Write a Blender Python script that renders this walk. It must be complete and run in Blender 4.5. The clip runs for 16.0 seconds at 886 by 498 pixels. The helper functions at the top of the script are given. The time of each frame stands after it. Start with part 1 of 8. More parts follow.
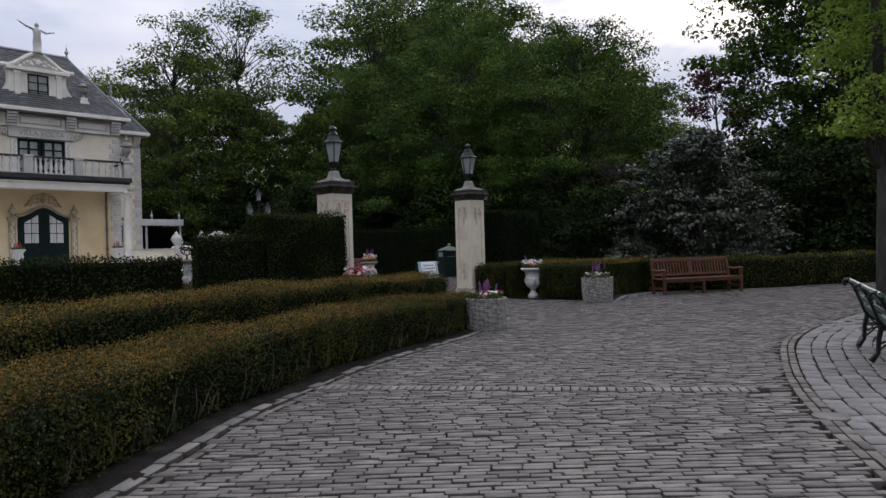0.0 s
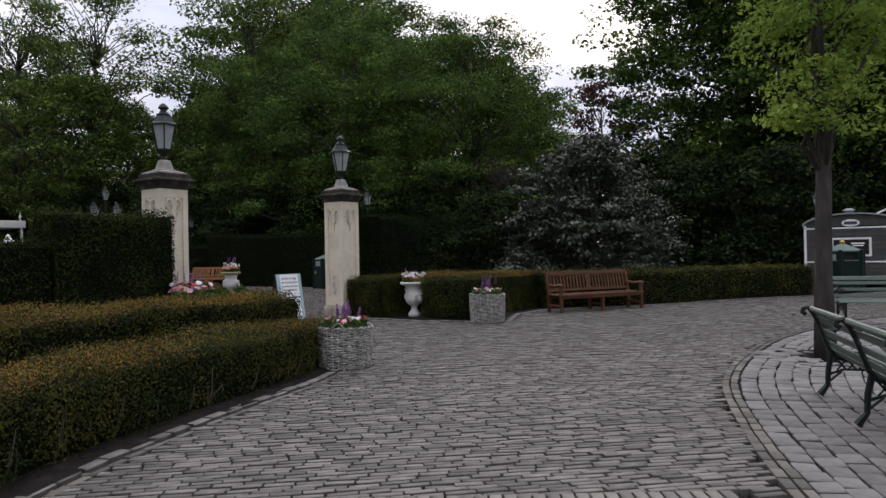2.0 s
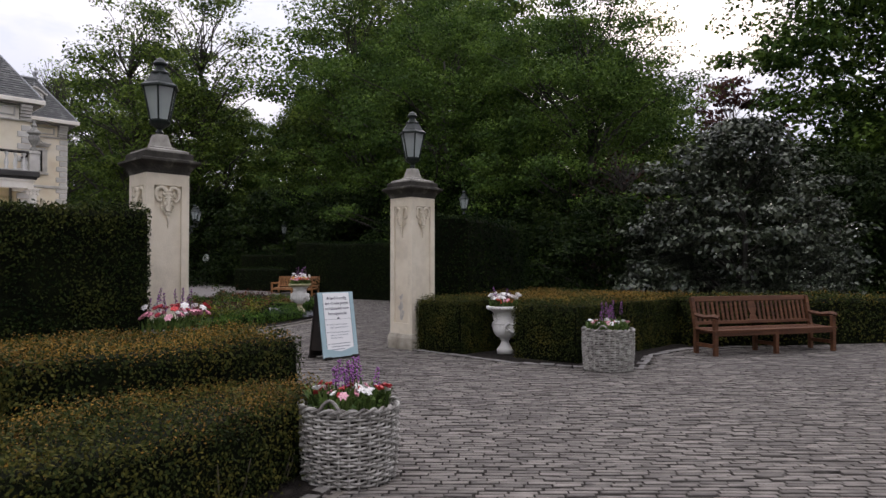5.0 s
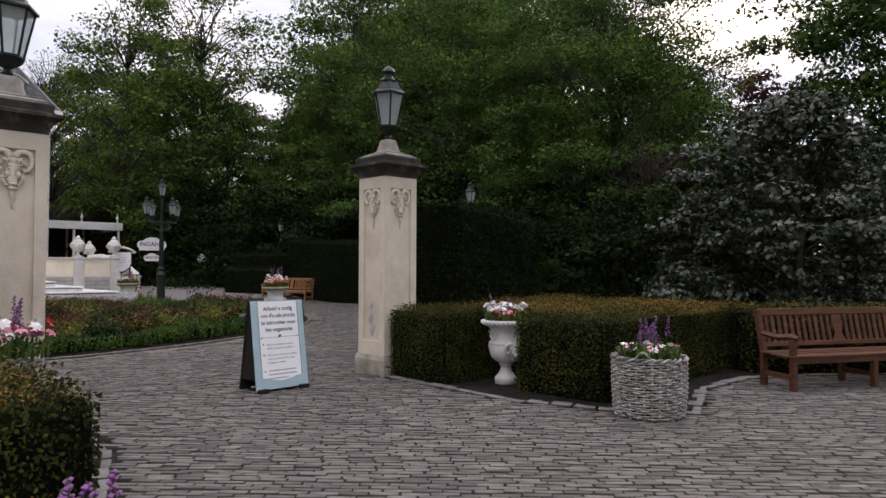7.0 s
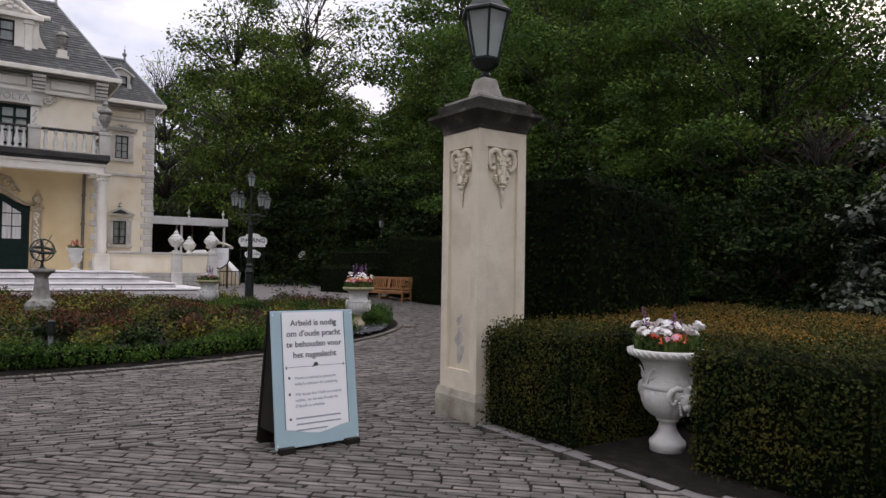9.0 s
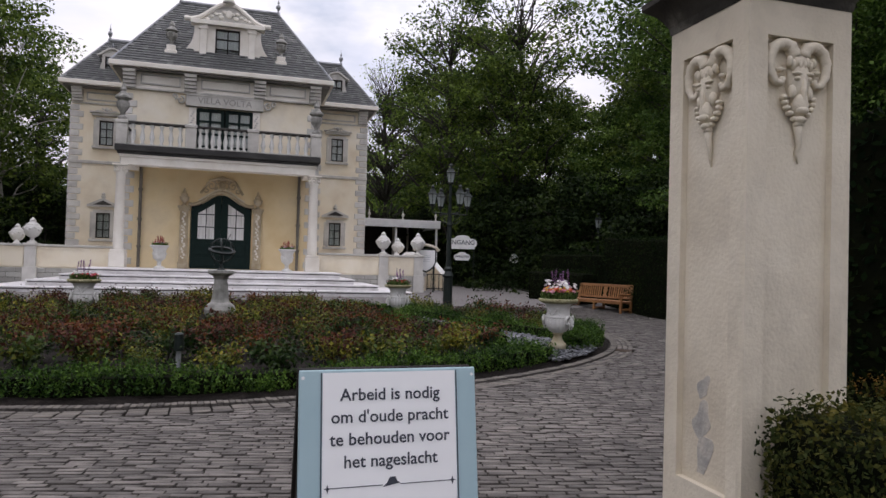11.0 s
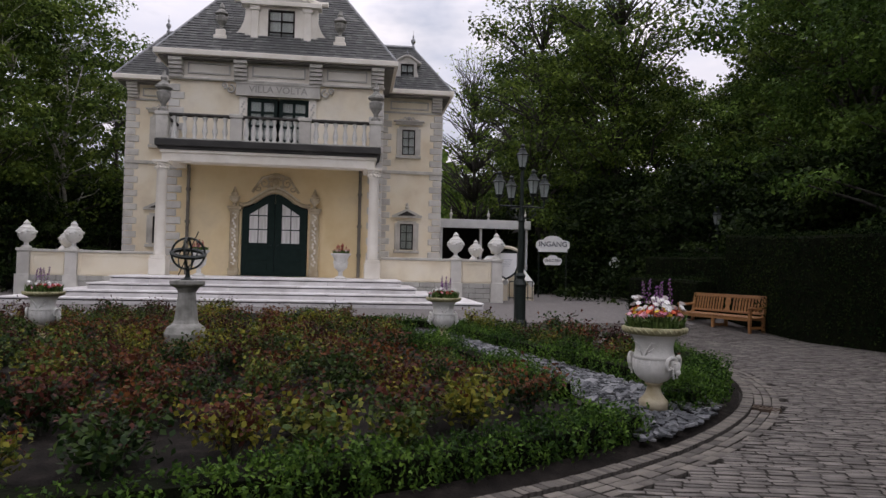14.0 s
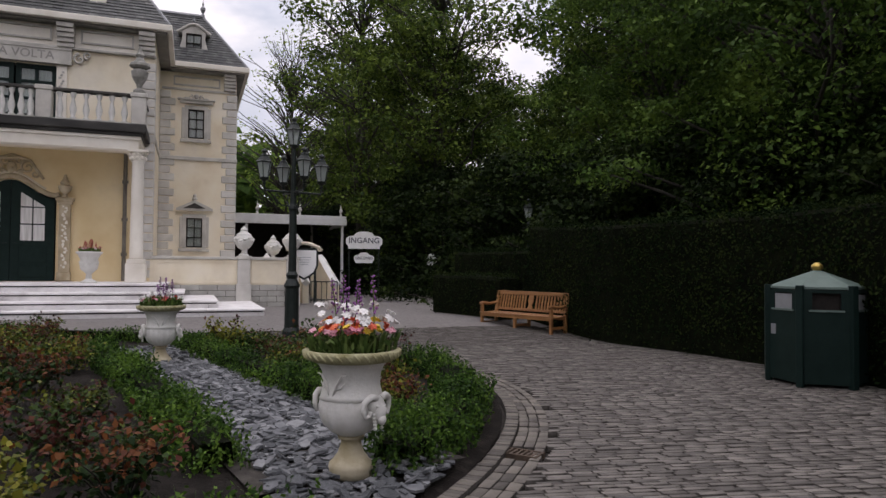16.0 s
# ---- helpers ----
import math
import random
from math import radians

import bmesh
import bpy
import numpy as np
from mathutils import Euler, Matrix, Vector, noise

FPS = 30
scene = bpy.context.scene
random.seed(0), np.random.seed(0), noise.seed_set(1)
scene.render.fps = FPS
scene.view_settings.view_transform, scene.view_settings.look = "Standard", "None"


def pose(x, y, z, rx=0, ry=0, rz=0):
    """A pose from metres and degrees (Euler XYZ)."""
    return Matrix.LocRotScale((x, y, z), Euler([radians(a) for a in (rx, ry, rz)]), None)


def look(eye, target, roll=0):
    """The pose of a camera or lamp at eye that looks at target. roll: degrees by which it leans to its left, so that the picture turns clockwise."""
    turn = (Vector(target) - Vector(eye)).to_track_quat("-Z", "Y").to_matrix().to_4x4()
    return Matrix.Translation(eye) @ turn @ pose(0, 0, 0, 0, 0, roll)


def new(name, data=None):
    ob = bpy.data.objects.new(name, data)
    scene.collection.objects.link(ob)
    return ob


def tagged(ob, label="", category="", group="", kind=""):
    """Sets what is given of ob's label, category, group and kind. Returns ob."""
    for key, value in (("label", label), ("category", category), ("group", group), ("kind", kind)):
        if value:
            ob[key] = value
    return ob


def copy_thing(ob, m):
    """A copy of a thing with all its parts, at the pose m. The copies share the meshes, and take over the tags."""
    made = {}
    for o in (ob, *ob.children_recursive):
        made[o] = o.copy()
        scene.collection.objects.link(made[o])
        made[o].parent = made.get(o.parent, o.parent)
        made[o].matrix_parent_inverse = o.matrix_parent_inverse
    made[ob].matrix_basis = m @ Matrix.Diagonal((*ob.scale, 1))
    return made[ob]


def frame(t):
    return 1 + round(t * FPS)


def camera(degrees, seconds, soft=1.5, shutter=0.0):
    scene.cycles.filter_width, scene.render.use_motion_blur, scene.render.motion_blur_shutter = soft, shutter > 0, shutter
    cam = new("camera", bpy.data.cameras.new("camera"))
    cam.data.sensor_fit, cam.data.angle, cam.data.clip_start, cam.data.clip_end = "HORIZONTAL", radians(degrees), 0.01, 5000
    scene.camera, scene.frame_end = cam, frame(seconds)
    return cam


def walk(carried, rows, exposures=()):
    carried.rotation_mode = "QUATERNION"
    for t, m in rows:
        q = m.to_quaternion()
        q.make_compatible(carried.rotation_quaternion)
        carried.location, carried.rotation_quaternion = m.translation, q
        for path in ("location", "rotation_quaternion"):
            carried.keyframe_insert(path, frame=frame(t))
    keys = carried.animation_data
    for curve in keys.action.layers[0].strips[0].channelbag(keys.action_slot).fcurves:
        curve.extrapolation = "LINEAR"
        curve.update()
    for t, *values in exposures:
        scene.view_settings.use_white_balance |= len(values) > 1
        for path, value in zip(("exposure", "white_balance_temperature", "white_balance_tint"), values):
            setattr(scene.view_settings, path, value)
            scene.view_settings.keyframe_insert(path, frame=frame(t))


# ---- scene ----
cam = camera(66.0, 16.0)
METRES, EYE, TILT, LEAN, TURN = 23.4, 1.40, 0.0, 0.0, 44.4
ROWS = [
    (0.0, 0.0, 0.0, 0.0, -0.0, -0.03, 1.58),
    (0.5, 0.0042, 0.0279, 0.0012, -3.24, -0.05, 1.54),
    (1.0, 0.0107, 0.0565, 0.0003, -4.32, 0.08, 1.52),
    (1.5, 0.0206, 0.0849, 0.0021, -8.3, 0.17, 1.4),
    (2.0, 0.0249, 0.1138, 0.0025, -9.08, 0.38, 1.07),
    (2.5, 0.0323, 0.1428, 0.0026, -11.11, 0.5, 0.98),
    (3.0, 0.0365, 0.1725, 0.0027, -11.4, 0.74, 0.79),
    (3.5, 0.0435, 0.2015, 0.003, -11.4, 0.81, 0.77),
    (4.0, 0.0473, 0.2317, 0.0028, -10.81, 0.84, 0.52),
    (4.5, 0.0541, 0.2609, 0.0042, -7.33, 1.11, 0.58),
    (5.0, 0.0601, 0.2895, 0.005, 0.28, 1.33, 0.06),
    (7.5, 0.0803, 0.4465, 0.0034, 2.68, 1.56, -0.36),
    (8.0, 0.078, 0.4787, 0.0028, 5.15, 1.49, -0.75),
    (10.5, 0.0545, 0.6402, 0.0017, 23.57, 1.49, -1.15),
    (11.0, 0.0471, 0.6703, 0.004, 29.35, 1.31, -1.6),
    (11.5, 0.0395, 0.7006, 0.0052, 32.81, 1.31, -1.55),
    (12.0, 0.0295, 0.7298, 0.0063, 36.36, 1.24, -1.8),
    (12.5, 0.0205, 0.7578, 0.0056, 38.18, 1.34, -1.62),
    (13.0, 0.0086, 0.7874, 0.0055, 38.63, 1.32, -1.73),
    (13.5, -0.0005, 0.8174, 0.0058, 38.85, 1.44, -1.45),
    (14.0, -0.0086, 0.8487, 0.0061, 38.31, 1.5, -1.3),
    (14.5, -0.0113, 0.8811, 0.0057, 32.99, 1.79, -0.81),
    (15.0, -0.0127, 0.9125, 0.0067, 31.01, 1.72, -0.63),
    (15.5, -0.012, 0.9462, 0.0054, 27.61, 1.76, -0.33),
    (16.0, -0.0144, 0.9798, 0.005, 25.32, 1.68, -0.47),
]
walk(cam, [(t, pose(0, 0, EYE, TILT, LEAN, TURN) @ pose(METRES * x, METRES * y, METRES * z, 90 + pitch, roll, yaw)) for t, x, y, z, yaw, pitch, roll in ROWS], [(0.0, 0.14, 6300, 15), (1.5, 0.34, 6400, 15), (3.5, 0.58, 6850, 17), (5.0, 0.64, 6800, 18), (7.5, 0.6, 6850, 19), (10.5, 0.52, 6800, 18), (11.0, 0.5, 6750, 18), (12.5, 0.3, 6850, 18), (14.5, 0.36, 6900, 19), (15.5, 0.4, 6950, 19), (16.0, 0.49, 7000, 19)])

# ---- world and sun: an overcast late afternoon, the sun behind cloud over the trees ----
SUN_YAW, SUN_UP = 28.0, 24.0
world = bpy.data.worlds.new("overcast_sky")
scene.world = world
world.use_nodes = True
wn, wl = world.node_tree.nodes, world.node_tree.links
wn.clear()
w_out = wn.new("ShaderNodeOutputWorld")
w_bg = wn.new("ShaderNodeBackground")
w_sky = wn.new("ShaderNodeTexSky")
w_sky.sky_type, w_sky.sun_disc = "NISHITA", False
w_sky.sun_elevation, w_sky.sun_rotation = radians(SUN_UP), radians(-SUN_YAW)
w_co = wn.new("ShaderNodeTexCoord")
w_map = wn.new("ShaderNodeMapping")
w_map.inputs["Scale"].default_value = (1.0, 1.0, 2.6)
w_noise = wn.new("ShaderNodeTexNoise")
w_noise.inputs["Scale"].default_value, w_noise.inputs["Detail"].default_value = 2.2, 6.0
w_noise.inputs["Roughness"].default_value = 0.55
w_ramp = wn.new("ShaderNodeValToRGB")
w_ramp.color_ramp.elements[0].position, w_ramp.color_ramp.elements[1].position = 0.28, 0.50
w_n2 = wn.new("ShaderNodeTexNoise")
w_n2.inputs["Scale"].default_value, w_n2.inputs["Detail"].default_value = 3.1, 5.0
w_tone = wn.new("ShaderNodeValToRGB")
w_tone.color_ramp.elements[0].position, w_tone.color_ramp.elements[0].color = 0.36, (6.8, 7.4, 8.8, 1)
w_tone.color_ramp.elements[1].position, w_tone.color_ramp.elements[1].color = 0.62, (9.6, 9.7, 10.2, 1)
w_mix = wn.new("ShaderNodeMix")
w_mix.data_type = "RGBA"
wl.new(w_co.outputs["Generated"], w_map.inputs["Vector"])
wl.new(w_map.outputs["Vector"], w_noise.inputs["Vector"])
wl.new(w_map.outputs["Vector"], w_n2.inputs["Vector"])
wl.new(w_noise.outputs["Fac"], w_ramp.inputs["Fac"])
wl.new(w_n2.outputs["Fac"], w_tone.inputs["Fac"])
wl.new(w_ramp.outputs["Color"], w_mix.inputs["Factor"])
wl.new(w_sky.outputs["Color"], w_mix.inputs["A"])
wl.new(w_tone.outputs["Color"], w_mix.inputs["B"])
# the overcast dome is brighter overhead than at the horizon
w_sep = wn.new("ShaderNodeSeparateXYZ")
w_dome = wn.new("ShaderNodeMapRange")
w_dome.inputs["From Min"].default_value, w_dome.inputs["From Max"].default_value = 0.2, 1.0
w_dome.inputs["To Min"].default_value, w_dome.inputs["To Max"].default_value = 0.64, 1.45
w_mul = wn.new("ShaderNodeVectorMath")
w_mul.operation = "SCALE"
wl.new(w_co.outputs["Generated"], w_sep.inputs["Vector"])
wl.new(w_sep.outputs["Z"], w_dome.inputs["Value"])
wl.new(w_mix.outputs["Result"], w_mul.inputs[0])
wl.new(w_dome.outputs["Result"], w_mul.inputs["Scale"])
wl.new(w_mul.outputs["Vector"], w_bg.inputs["Color"])
w_bg.inputs["Strength"].default_value = 0.115
wl.new(w_bg.outputs["Background"], w_out.inputs["Surface"])

sun = new("sun", bpy.data.lights.new("sun", "SUN"))
sun.data.energy, sun.data.angle, sun.data.color = 0.8, radians(14), (1.0, 0.95, 0.88)
sun.matrix_world = look((0, 0, 0), (math.sin(radians(SUN_YAW)) * math.cos(radians(SUN_UP)), -math.cos(radians(SUN_YAW)) * math.cos(radians(SUN_UP)), -math.sin(radians(SUN_UP))))

# ---- materials ----
def ramp_mat(name, stops, rough=0.8, scale=6.0, detail=5.0, bump=0.2, bump_scale=40.0, metal=0.0, island=0.0, objrand=0.0, coat=0.0, stretch=(1, 1, 1), stain=None, stain_scale=1.2, stain_amount=0.5, subsurface=0.0, spec=0.5):
    """A surface whose colour runs over stops by noise at two scales, with fine relief; island / objrand shift it piece by piece."""
    m = bpy.data.materials.new(name)
    m.use_nodes = True
    n, l = m.node_tree.nodes, m.node_tree.links
    b = n["Principled BSDF"]
    co = n.new("ShaderNodeTexCoord")
    mp = n.new("ShaderNodeMapping")
    mp.inputs["Scale"].default_value = stretch
    l.new(co.outputs["Object"], mp.inputs["Vector"])
    t = n.new("ShaderNodeTexNoise")
    t.inputs["Scale"].default_value, t.inputs["Detail"].default_value = scale, detail
    l.new(mp.outputs["Vector"], t.inputs["Vector"])
    fac = t.outputs["Fac"]
    for kind, amount in (("ShaderNodeNewGeometry", island), ("ShaderNodeObjectInfo", objrand)):
        if amount:
            g = n.new(kind)
            mr = n.new("ShaderNodeMapRange")
            mr.inputs["To Min"].default_value, mr.inputs["To Max"].default_value = -amount, amount
            l.new(g.outputs["Random Per Island" if kind == "ShaderNodeNewGeometry" else "Random"], mr.inputs["Value"])
            ad = n.new("ShaderNodeMath")
            l.new(fac, ad.inputs[0])
            l.new(mr.outputs["Result"], ad.inputs[1])
            fac = ad.outputs["Value"]
    r = n.new("ShaderNodeValToRGB")
    e = r.color_ramp.elements
    while len(e) < len(stops):
        e.new(0.5)
    for k, (p, c) in enumerate(stops):
        e[k].position, e[k].color = p, (*c, 1)
    l.new(fac, r.inputs["Fac"])
    col = r.outputs["Color"]
    if stain:
        s = n.new("ShaderNodeTexNoise")
        s.inputs["Scale"].default_value, s.inputs["Detail"].default_value, s.inputs["Roughness"].default_value = stain_scale, 6.0, 0.65
        l.new(co.outputs["Object"], s.inputs["Vector"])
        sr = n.new("ShaderNodeMapRange")
        sr.inputs["From Min"].default_value, sr.inputs["From Max"].default_value = 0.48, 0.72
        sr.inputs["To Max"].default_value = stain_amount
        l.new(s.outputs["Fac"], sr.inputs["Value"])
        mx = n.new("ShaderNodeMix")
        mx.data_type = "RGBA"
        l.new(sr.outputs["Result"], mx.inputs["Factor"])
        l.new(col, mx.inputs["A"])
        mx.inputs["B"].default_value = (*stain, 1)
        col = mx.outputs["Result"]
    l.new(col, b.inputs["Base Color"])
    b.inputs["Roughness"].default_value, b.inputs["Metallic"].default_value = rough, metal
    b.inputs["Coat Weight"].default_value = coat
    b.inputs["Specular IOR Level"].default_value = spec
    if bump:
        t2 = n.new("ShaderNodeTexNoise")
        t2.inputs["Scale"].default_value, t2.inputs["Detail"].default_value = bump_scale, 4.0
        l.new(mp.outputs["Vector"], t2.inputs["Vector"])
        bp = n.new("ShaderNodeBump")
        bp.inputs["Strength"].default_value, bp.inputs["Distance"].default_value = bump, 0.02
        l.new(t2.outputs["Fac"], bp.inputs["Height"])
        l.new(bp.outputs["Normal"], b.inputs["Normal"])
    return m


def leaf_mat(name, stops, rough=0.55, trans=0.35, scale=0.5, island=0.25, objrand=0.0, spec=0.1):
    """Leaves: colour by leaf and by clump, part of the light shining through."""
    m = ramp_mat(name, stops, rough, scale, 2.0, 0, island=island, objrand=objrand, spec=spec)
    n, l = m.node_tree.nodes, m.node_tree.links
    b, out = n["Principled BSDF"], n["Material Output"]
    tr = n.new("ShaderNodeBsdfTranslucent")
    mix = n.new("ShaderNodeMixShader")
    mix.inputs["Fac"].default_value = trans
    l.new(b.inputs["Base Color"].links[0].from_socket, tr.inputs["Color"])
    l.new(b.outputs["BSDF"], mix.inputs[1])
    l.new(tr.outputs["BSDF"], mix.inputs[2])
    l.new(mix.outputs["Shader"], out.inputs["Surface"])
    return m


M_STUCCO = ramp_mat("cream_stucco", [(0.25, (0.72, 0.61, 0.44)), (0.5, (0.80, 0.72, 0.56)), (0.8, (0.85, 0.79, 0.67))], 0.85, 0.9, 6, 0.15, 60, stain=(0.40, 0.33, 0.23), stain_scale=0.8, stain_amount=0.28)
M_STUCCO_WHITE = ramp_mat("white_stucco", [(0.25, (0.72, 0.67, 0.58)), (0.6, (0.82, 0.78, 0.70))], 0.85, 1.3, 6, 0.12, 60, stain=(0.42, 0.38, 0.30), stain_scale=1.0, stain_amount=0.3)
M_PILLAR = ramp_mat("aged_pillar_stucco", [(0.25, (0.56, 0.49, 0.37)), (0.55, (0.70, 0.63, 0.50)), (0.85, (0.77, 0.71, 0.59))], 0.85, 1.6, 7, 0.25, 50, stain=(0.34, 0.30, 0.24), stain_scale=2.0, stain_amount=0.45)
M_QUOIN = ramp_mat("grey_quoin_stone", [(0.3, (0.50, 0.48, 0.44)), (0.7, (0.66, 0.64, 0.59))], 0.85, 2.0, 6, 0.2, 50, objrand=0.15, stain=(0.30, 0.28, 0.25), stain_amount=0.4)
M_TRIM = ramp_mat("grey_painted_trim", [(0.3, (0.44, 0.42, 0.38)), (0.7, (0.58, 0.56, 0.51))], 0.8, 2.0, 6, 0.15, 50, stain=(0.18, 0.17, 0.15), stain_scale=1.6, stain_amount=0.5)
M_DOORSTONE = ramp_mat("golden_door_stone", [(0.3, (0.36, 0.28, 0.17)), (0.7, (0.54, 0.46, 0.33))], 0.85, 3.0, 6, 0.2, 50, stain=(0.20, 0.15, 0.09), stain_scale=2.2, stain_amount=0.6)
M_STONE_DARK = ramp_mat("weathered_stone_and_step_shadow", [(0.3, (0.03, 0.029, 0.027)), (0.6, (0.065, 0.062, 0.056)), (0.85, (0.15, 0.14, 0.12))], 0.9, 4.0, 7, 0.4, 40, spec=0.2)
M_WHITE_STONE = ramp_mat("white_urn_stone", [(0.3, (0.58, 0.57, 0.53)), (0.7, (0.74, 0.73, 0.70))], 0.75, 5.0, 6, 0.25, 45, stain=(0.33, 0.32, 0.26), stain_scale=5.0, stain_amount=0.55)
M_STEP = ramp_mat("white_step_stone", [(0.3, (0.62, 0.60, 0.59)), (0.7, (0.80, 0.78, 0.77))], 0.7, 2.5, 6, 0.15, 40, objrand=0.12, stain=(0.36, 0.33, 0.32), stain_scale=1.8, stain_amount=0.5)
M_GREY_BLOCK = ramp_mat("grey_plinth_block", [(0.3, (0.33, 0.32, 0.29)), (0.7, (0.46, 0.45, 0.41))], 0.85, 3.0, 6, 0.25, 40, objrand=0.2)
M_SLATE = ramp_mat("grey_roof_slate", [(0.25, (0.065, 0.068, 0.066)), (0.5, (0.105, 0.108, 0.104)), (0.8, (0.18, 0.18, 0.168))], 0.6, 3.0, 5, 0.2, 30, island=0.3, objrand=0.25)
M_LEAD = ramp_mat("grey_lead_flashing", [(0.3, (0.20, 0.21, 0.22)), (0.7, (0.30, 0.31, 0.32))], 0.55, 3.0, 5, 0.1, 20, metal=0.3)
M_DOOR = ramp_mat("dark_green_paint", [(0.3, (0.004, 0.013, 0.011)), (0.7, (0.008, 0.020, 0.017))], 0.6, 5.0, 5, 0.06, 60, spec=0.15)
M_IRON = ramp_mat("black_green_iron", [(0.3, (0.006, 0.011, 0.009)), (0.7, (0.014, 0.021, 0.018))], 0.45, 9.0, 5, 0.15, 60, metal=0.1, spec=0.35)
M_BENCH_GREEN = ramp_mat("green_painted_slat", [(0.3, (0.035, 0.06, 0.047)), (0.6, (0.07, 0.105, 0.08)), (0.85, (0.15, 0.185, 0.15))], 0.5, 4.0, 6, 0.15, 60, stretch=(0.3, 3, 3), objrand=0.1)
M_TEAK = ramp_mat("brown_oiled_teak", [(0.25, (0.045, 0.018, 0.009)), (0.55, (0.09, 0.036, 0.016)), (0.85, (0.15, 0.066, 0.03))], 0.6, 5.0, 6, 0.2, 60, stretch=(0.4, 4, 4), objrand=0.12, spec=0.25)
M_TEAK_LIGHT = ramp_mat("honey_teak", [(0.25, (0.18, 0.075, 0.024)), (0.6, (0.30, 0.14, 0.048)), (0.85, (0.40, 0.21, 0.08))], 0.5, 5.0, 6, 0.2, 60, stretch=(0.4, 4, 4), objrand=0.12)
M_WICKER = ramp_mat("grey_weathered_wicker", [(0.25, (0.10, 0.092, 0.08)), (0.55, (0.34, 0.325, 0.295)), (0.85, (0.60, 0.58, 0.54))], 0.8, 14.0, 5, 0.35, 60, island=0.3)
M_SOIL = ramp_mat("dark_soil", [(0.25, (0.008, 0.007, 0.006)), (0.55, (0.018, 0.015, 0.013)), (0.85, (0.045, 0.039, 0.033))], 0.95, 7.0, 8, 0.9, 45, spec=0.1)
M_BRICK = ramp_mat("grey_clinker_paver", [(0.15, (0.10, 0.091, 0.082)), (0.45, (0.17, 0.154, 0.138)), (0.7, (0.222, 0.202, 0.18)), (0.95, (0.31, 0.275, 0.24))], 0.8, 5.0, 6, 0.45, 55, island=0.27, objrand=0.25, stain=(0.10, 0.093, 0.085), stain_scale=0.45, stain_amount=0.45, spec=0.3)
M_COBBLE = ramp_mat("pale_granite_sett", [(0.2, (0.095, 0.090, 0.086)), (0.5, (0.155, 0.146, 0.138)), (0.85, (0.225, 0.212, 0.2))], 0.85, 5.0, 6, 0.5, 40, island=0.18, objrand=0.18, stain=(0.12, 0.115, 0.10), stain_scale=0.8, stain_amount=0.4)
M_JOINT = ramp_mat("dark_joint_sand", [(0.3, (0.034, 0.031, 0.028)), (0.7, (0.075, 0.068, 0.06))], 0.95, 8.0, 6, 0.6, 50, spec=0.1)
M_PAVED_FAR = ramp_mat("grey_paving_far", [(0.25, (0.10, 0.092, 0.088)), (0.55, (0.16, 0.147, 0.138)), (0.85, (0.21, 0.19, 0.178))], 0.85, 9.0, 8, 0.5, 25)
M_YEW = leaf_mat("yew_leaf", [(0.2, (0.010, 0.017, 0.005)), (0.48, (0.034, 0.044, 0.012)), (0.72, (0.085, 0.080, 0.018)), (1.0, (0.16, 0.115, 0.024))], 0.65, 0.2, 2.2, 0.2, spec=0.05)
M_YEW_TIP = leaf_mat("yew_tip_ochre", [(0.2, (0.07, 0.046, 0.012)), (0.5, (0.19, 0.104, 0.022)), (0.8, (0.32, 0.19, 0.038))], 0.6, 0.25, 1.6, 0.16)
# Near black, so the shade between the leaves is in the core's colour.
M_YEW_CORE = ramp_mat("hedge_inner_shade", [(0.3, (0.003, 0.004, 0.002)), (0.7, (0.008, 0.010, 0.004))], 0.9, 5.0, 6, 0.8, 20, spec=0.05)
# Almost black: the deep shade on the drive's hedge is in the leaf colour.
M_HEDGE_TALL = leaf_mat("tall_hedge_leaf_shaded", [(0.15, (0.003, 0.008, 0.003)), (0.5, (0.008, 0.017, 0.005)), (0.85, (0.026, 0.036, 0.010))], 0.75, 0.2, 0.8, 0.3, spec=0.03)
# Brighter copy, with the stronger light on the gate hedges in its colour.
M_HEDGE_GATE = leaf_mat("gate_hedge_leaf_lit", [(0.2, (0.007, 0.014, 0.005)), (0.5, (0.022, 0.033, 0.009)), (0.8, (0.06, 0.066, 0.016))], 0.7, 0.2, 1.6, 0.22, spec=0.04)
M_BOX = leaf_mat("box_leaf", [(0.15, (0.008, 0.025, 0.005)), (0.5, (0.036, 0.082, 0.013)), (0.9, (0.12, 0.21, 0.032))], 0.5, 0.25, 1.5, 0.3)
M_ROSE_RED = leaf_mat("rose_leaf_red", [(0.15, (0.028, 0.010, 0.008)), (0.5, (0.075, 0.022, 0.016)), (0.85, (0.16, 0.060, 0.02))], 0.45, 0.25, 1.5, 0.25, 0.25)
M_ROSE_GREEN = leaf_mat("rose_leaf_green", [(0.15, (0.012, 0.030, 0.008)), (0.5, (0.05, 0.085, 0.018)), (0.9, (0.24, 0.22, 0.03))], 0.45, 0.25, 1.5, 0.2, 0.32)
M_LEAF_DARK = leaf_mat("beech_leaf_dark", [(0.25, (0.013, 0.031, 0.008)), (0.48, (0.050, 0.096, 0.018)), (0.75, (0.15, 0.23, 0.042))], 0.6, 0.3, 0.6, 0.11)
M_LEAF_MID = leaf_mat("oak_leaf_mid", [(0.25, (0.020, 0.042, 0.010)), (0.48, (0.064, 0.105, 0.02)), (0.75, (0.17, 0.235, 0.042))], 0.55, 0.32, 0.6, 0.17)
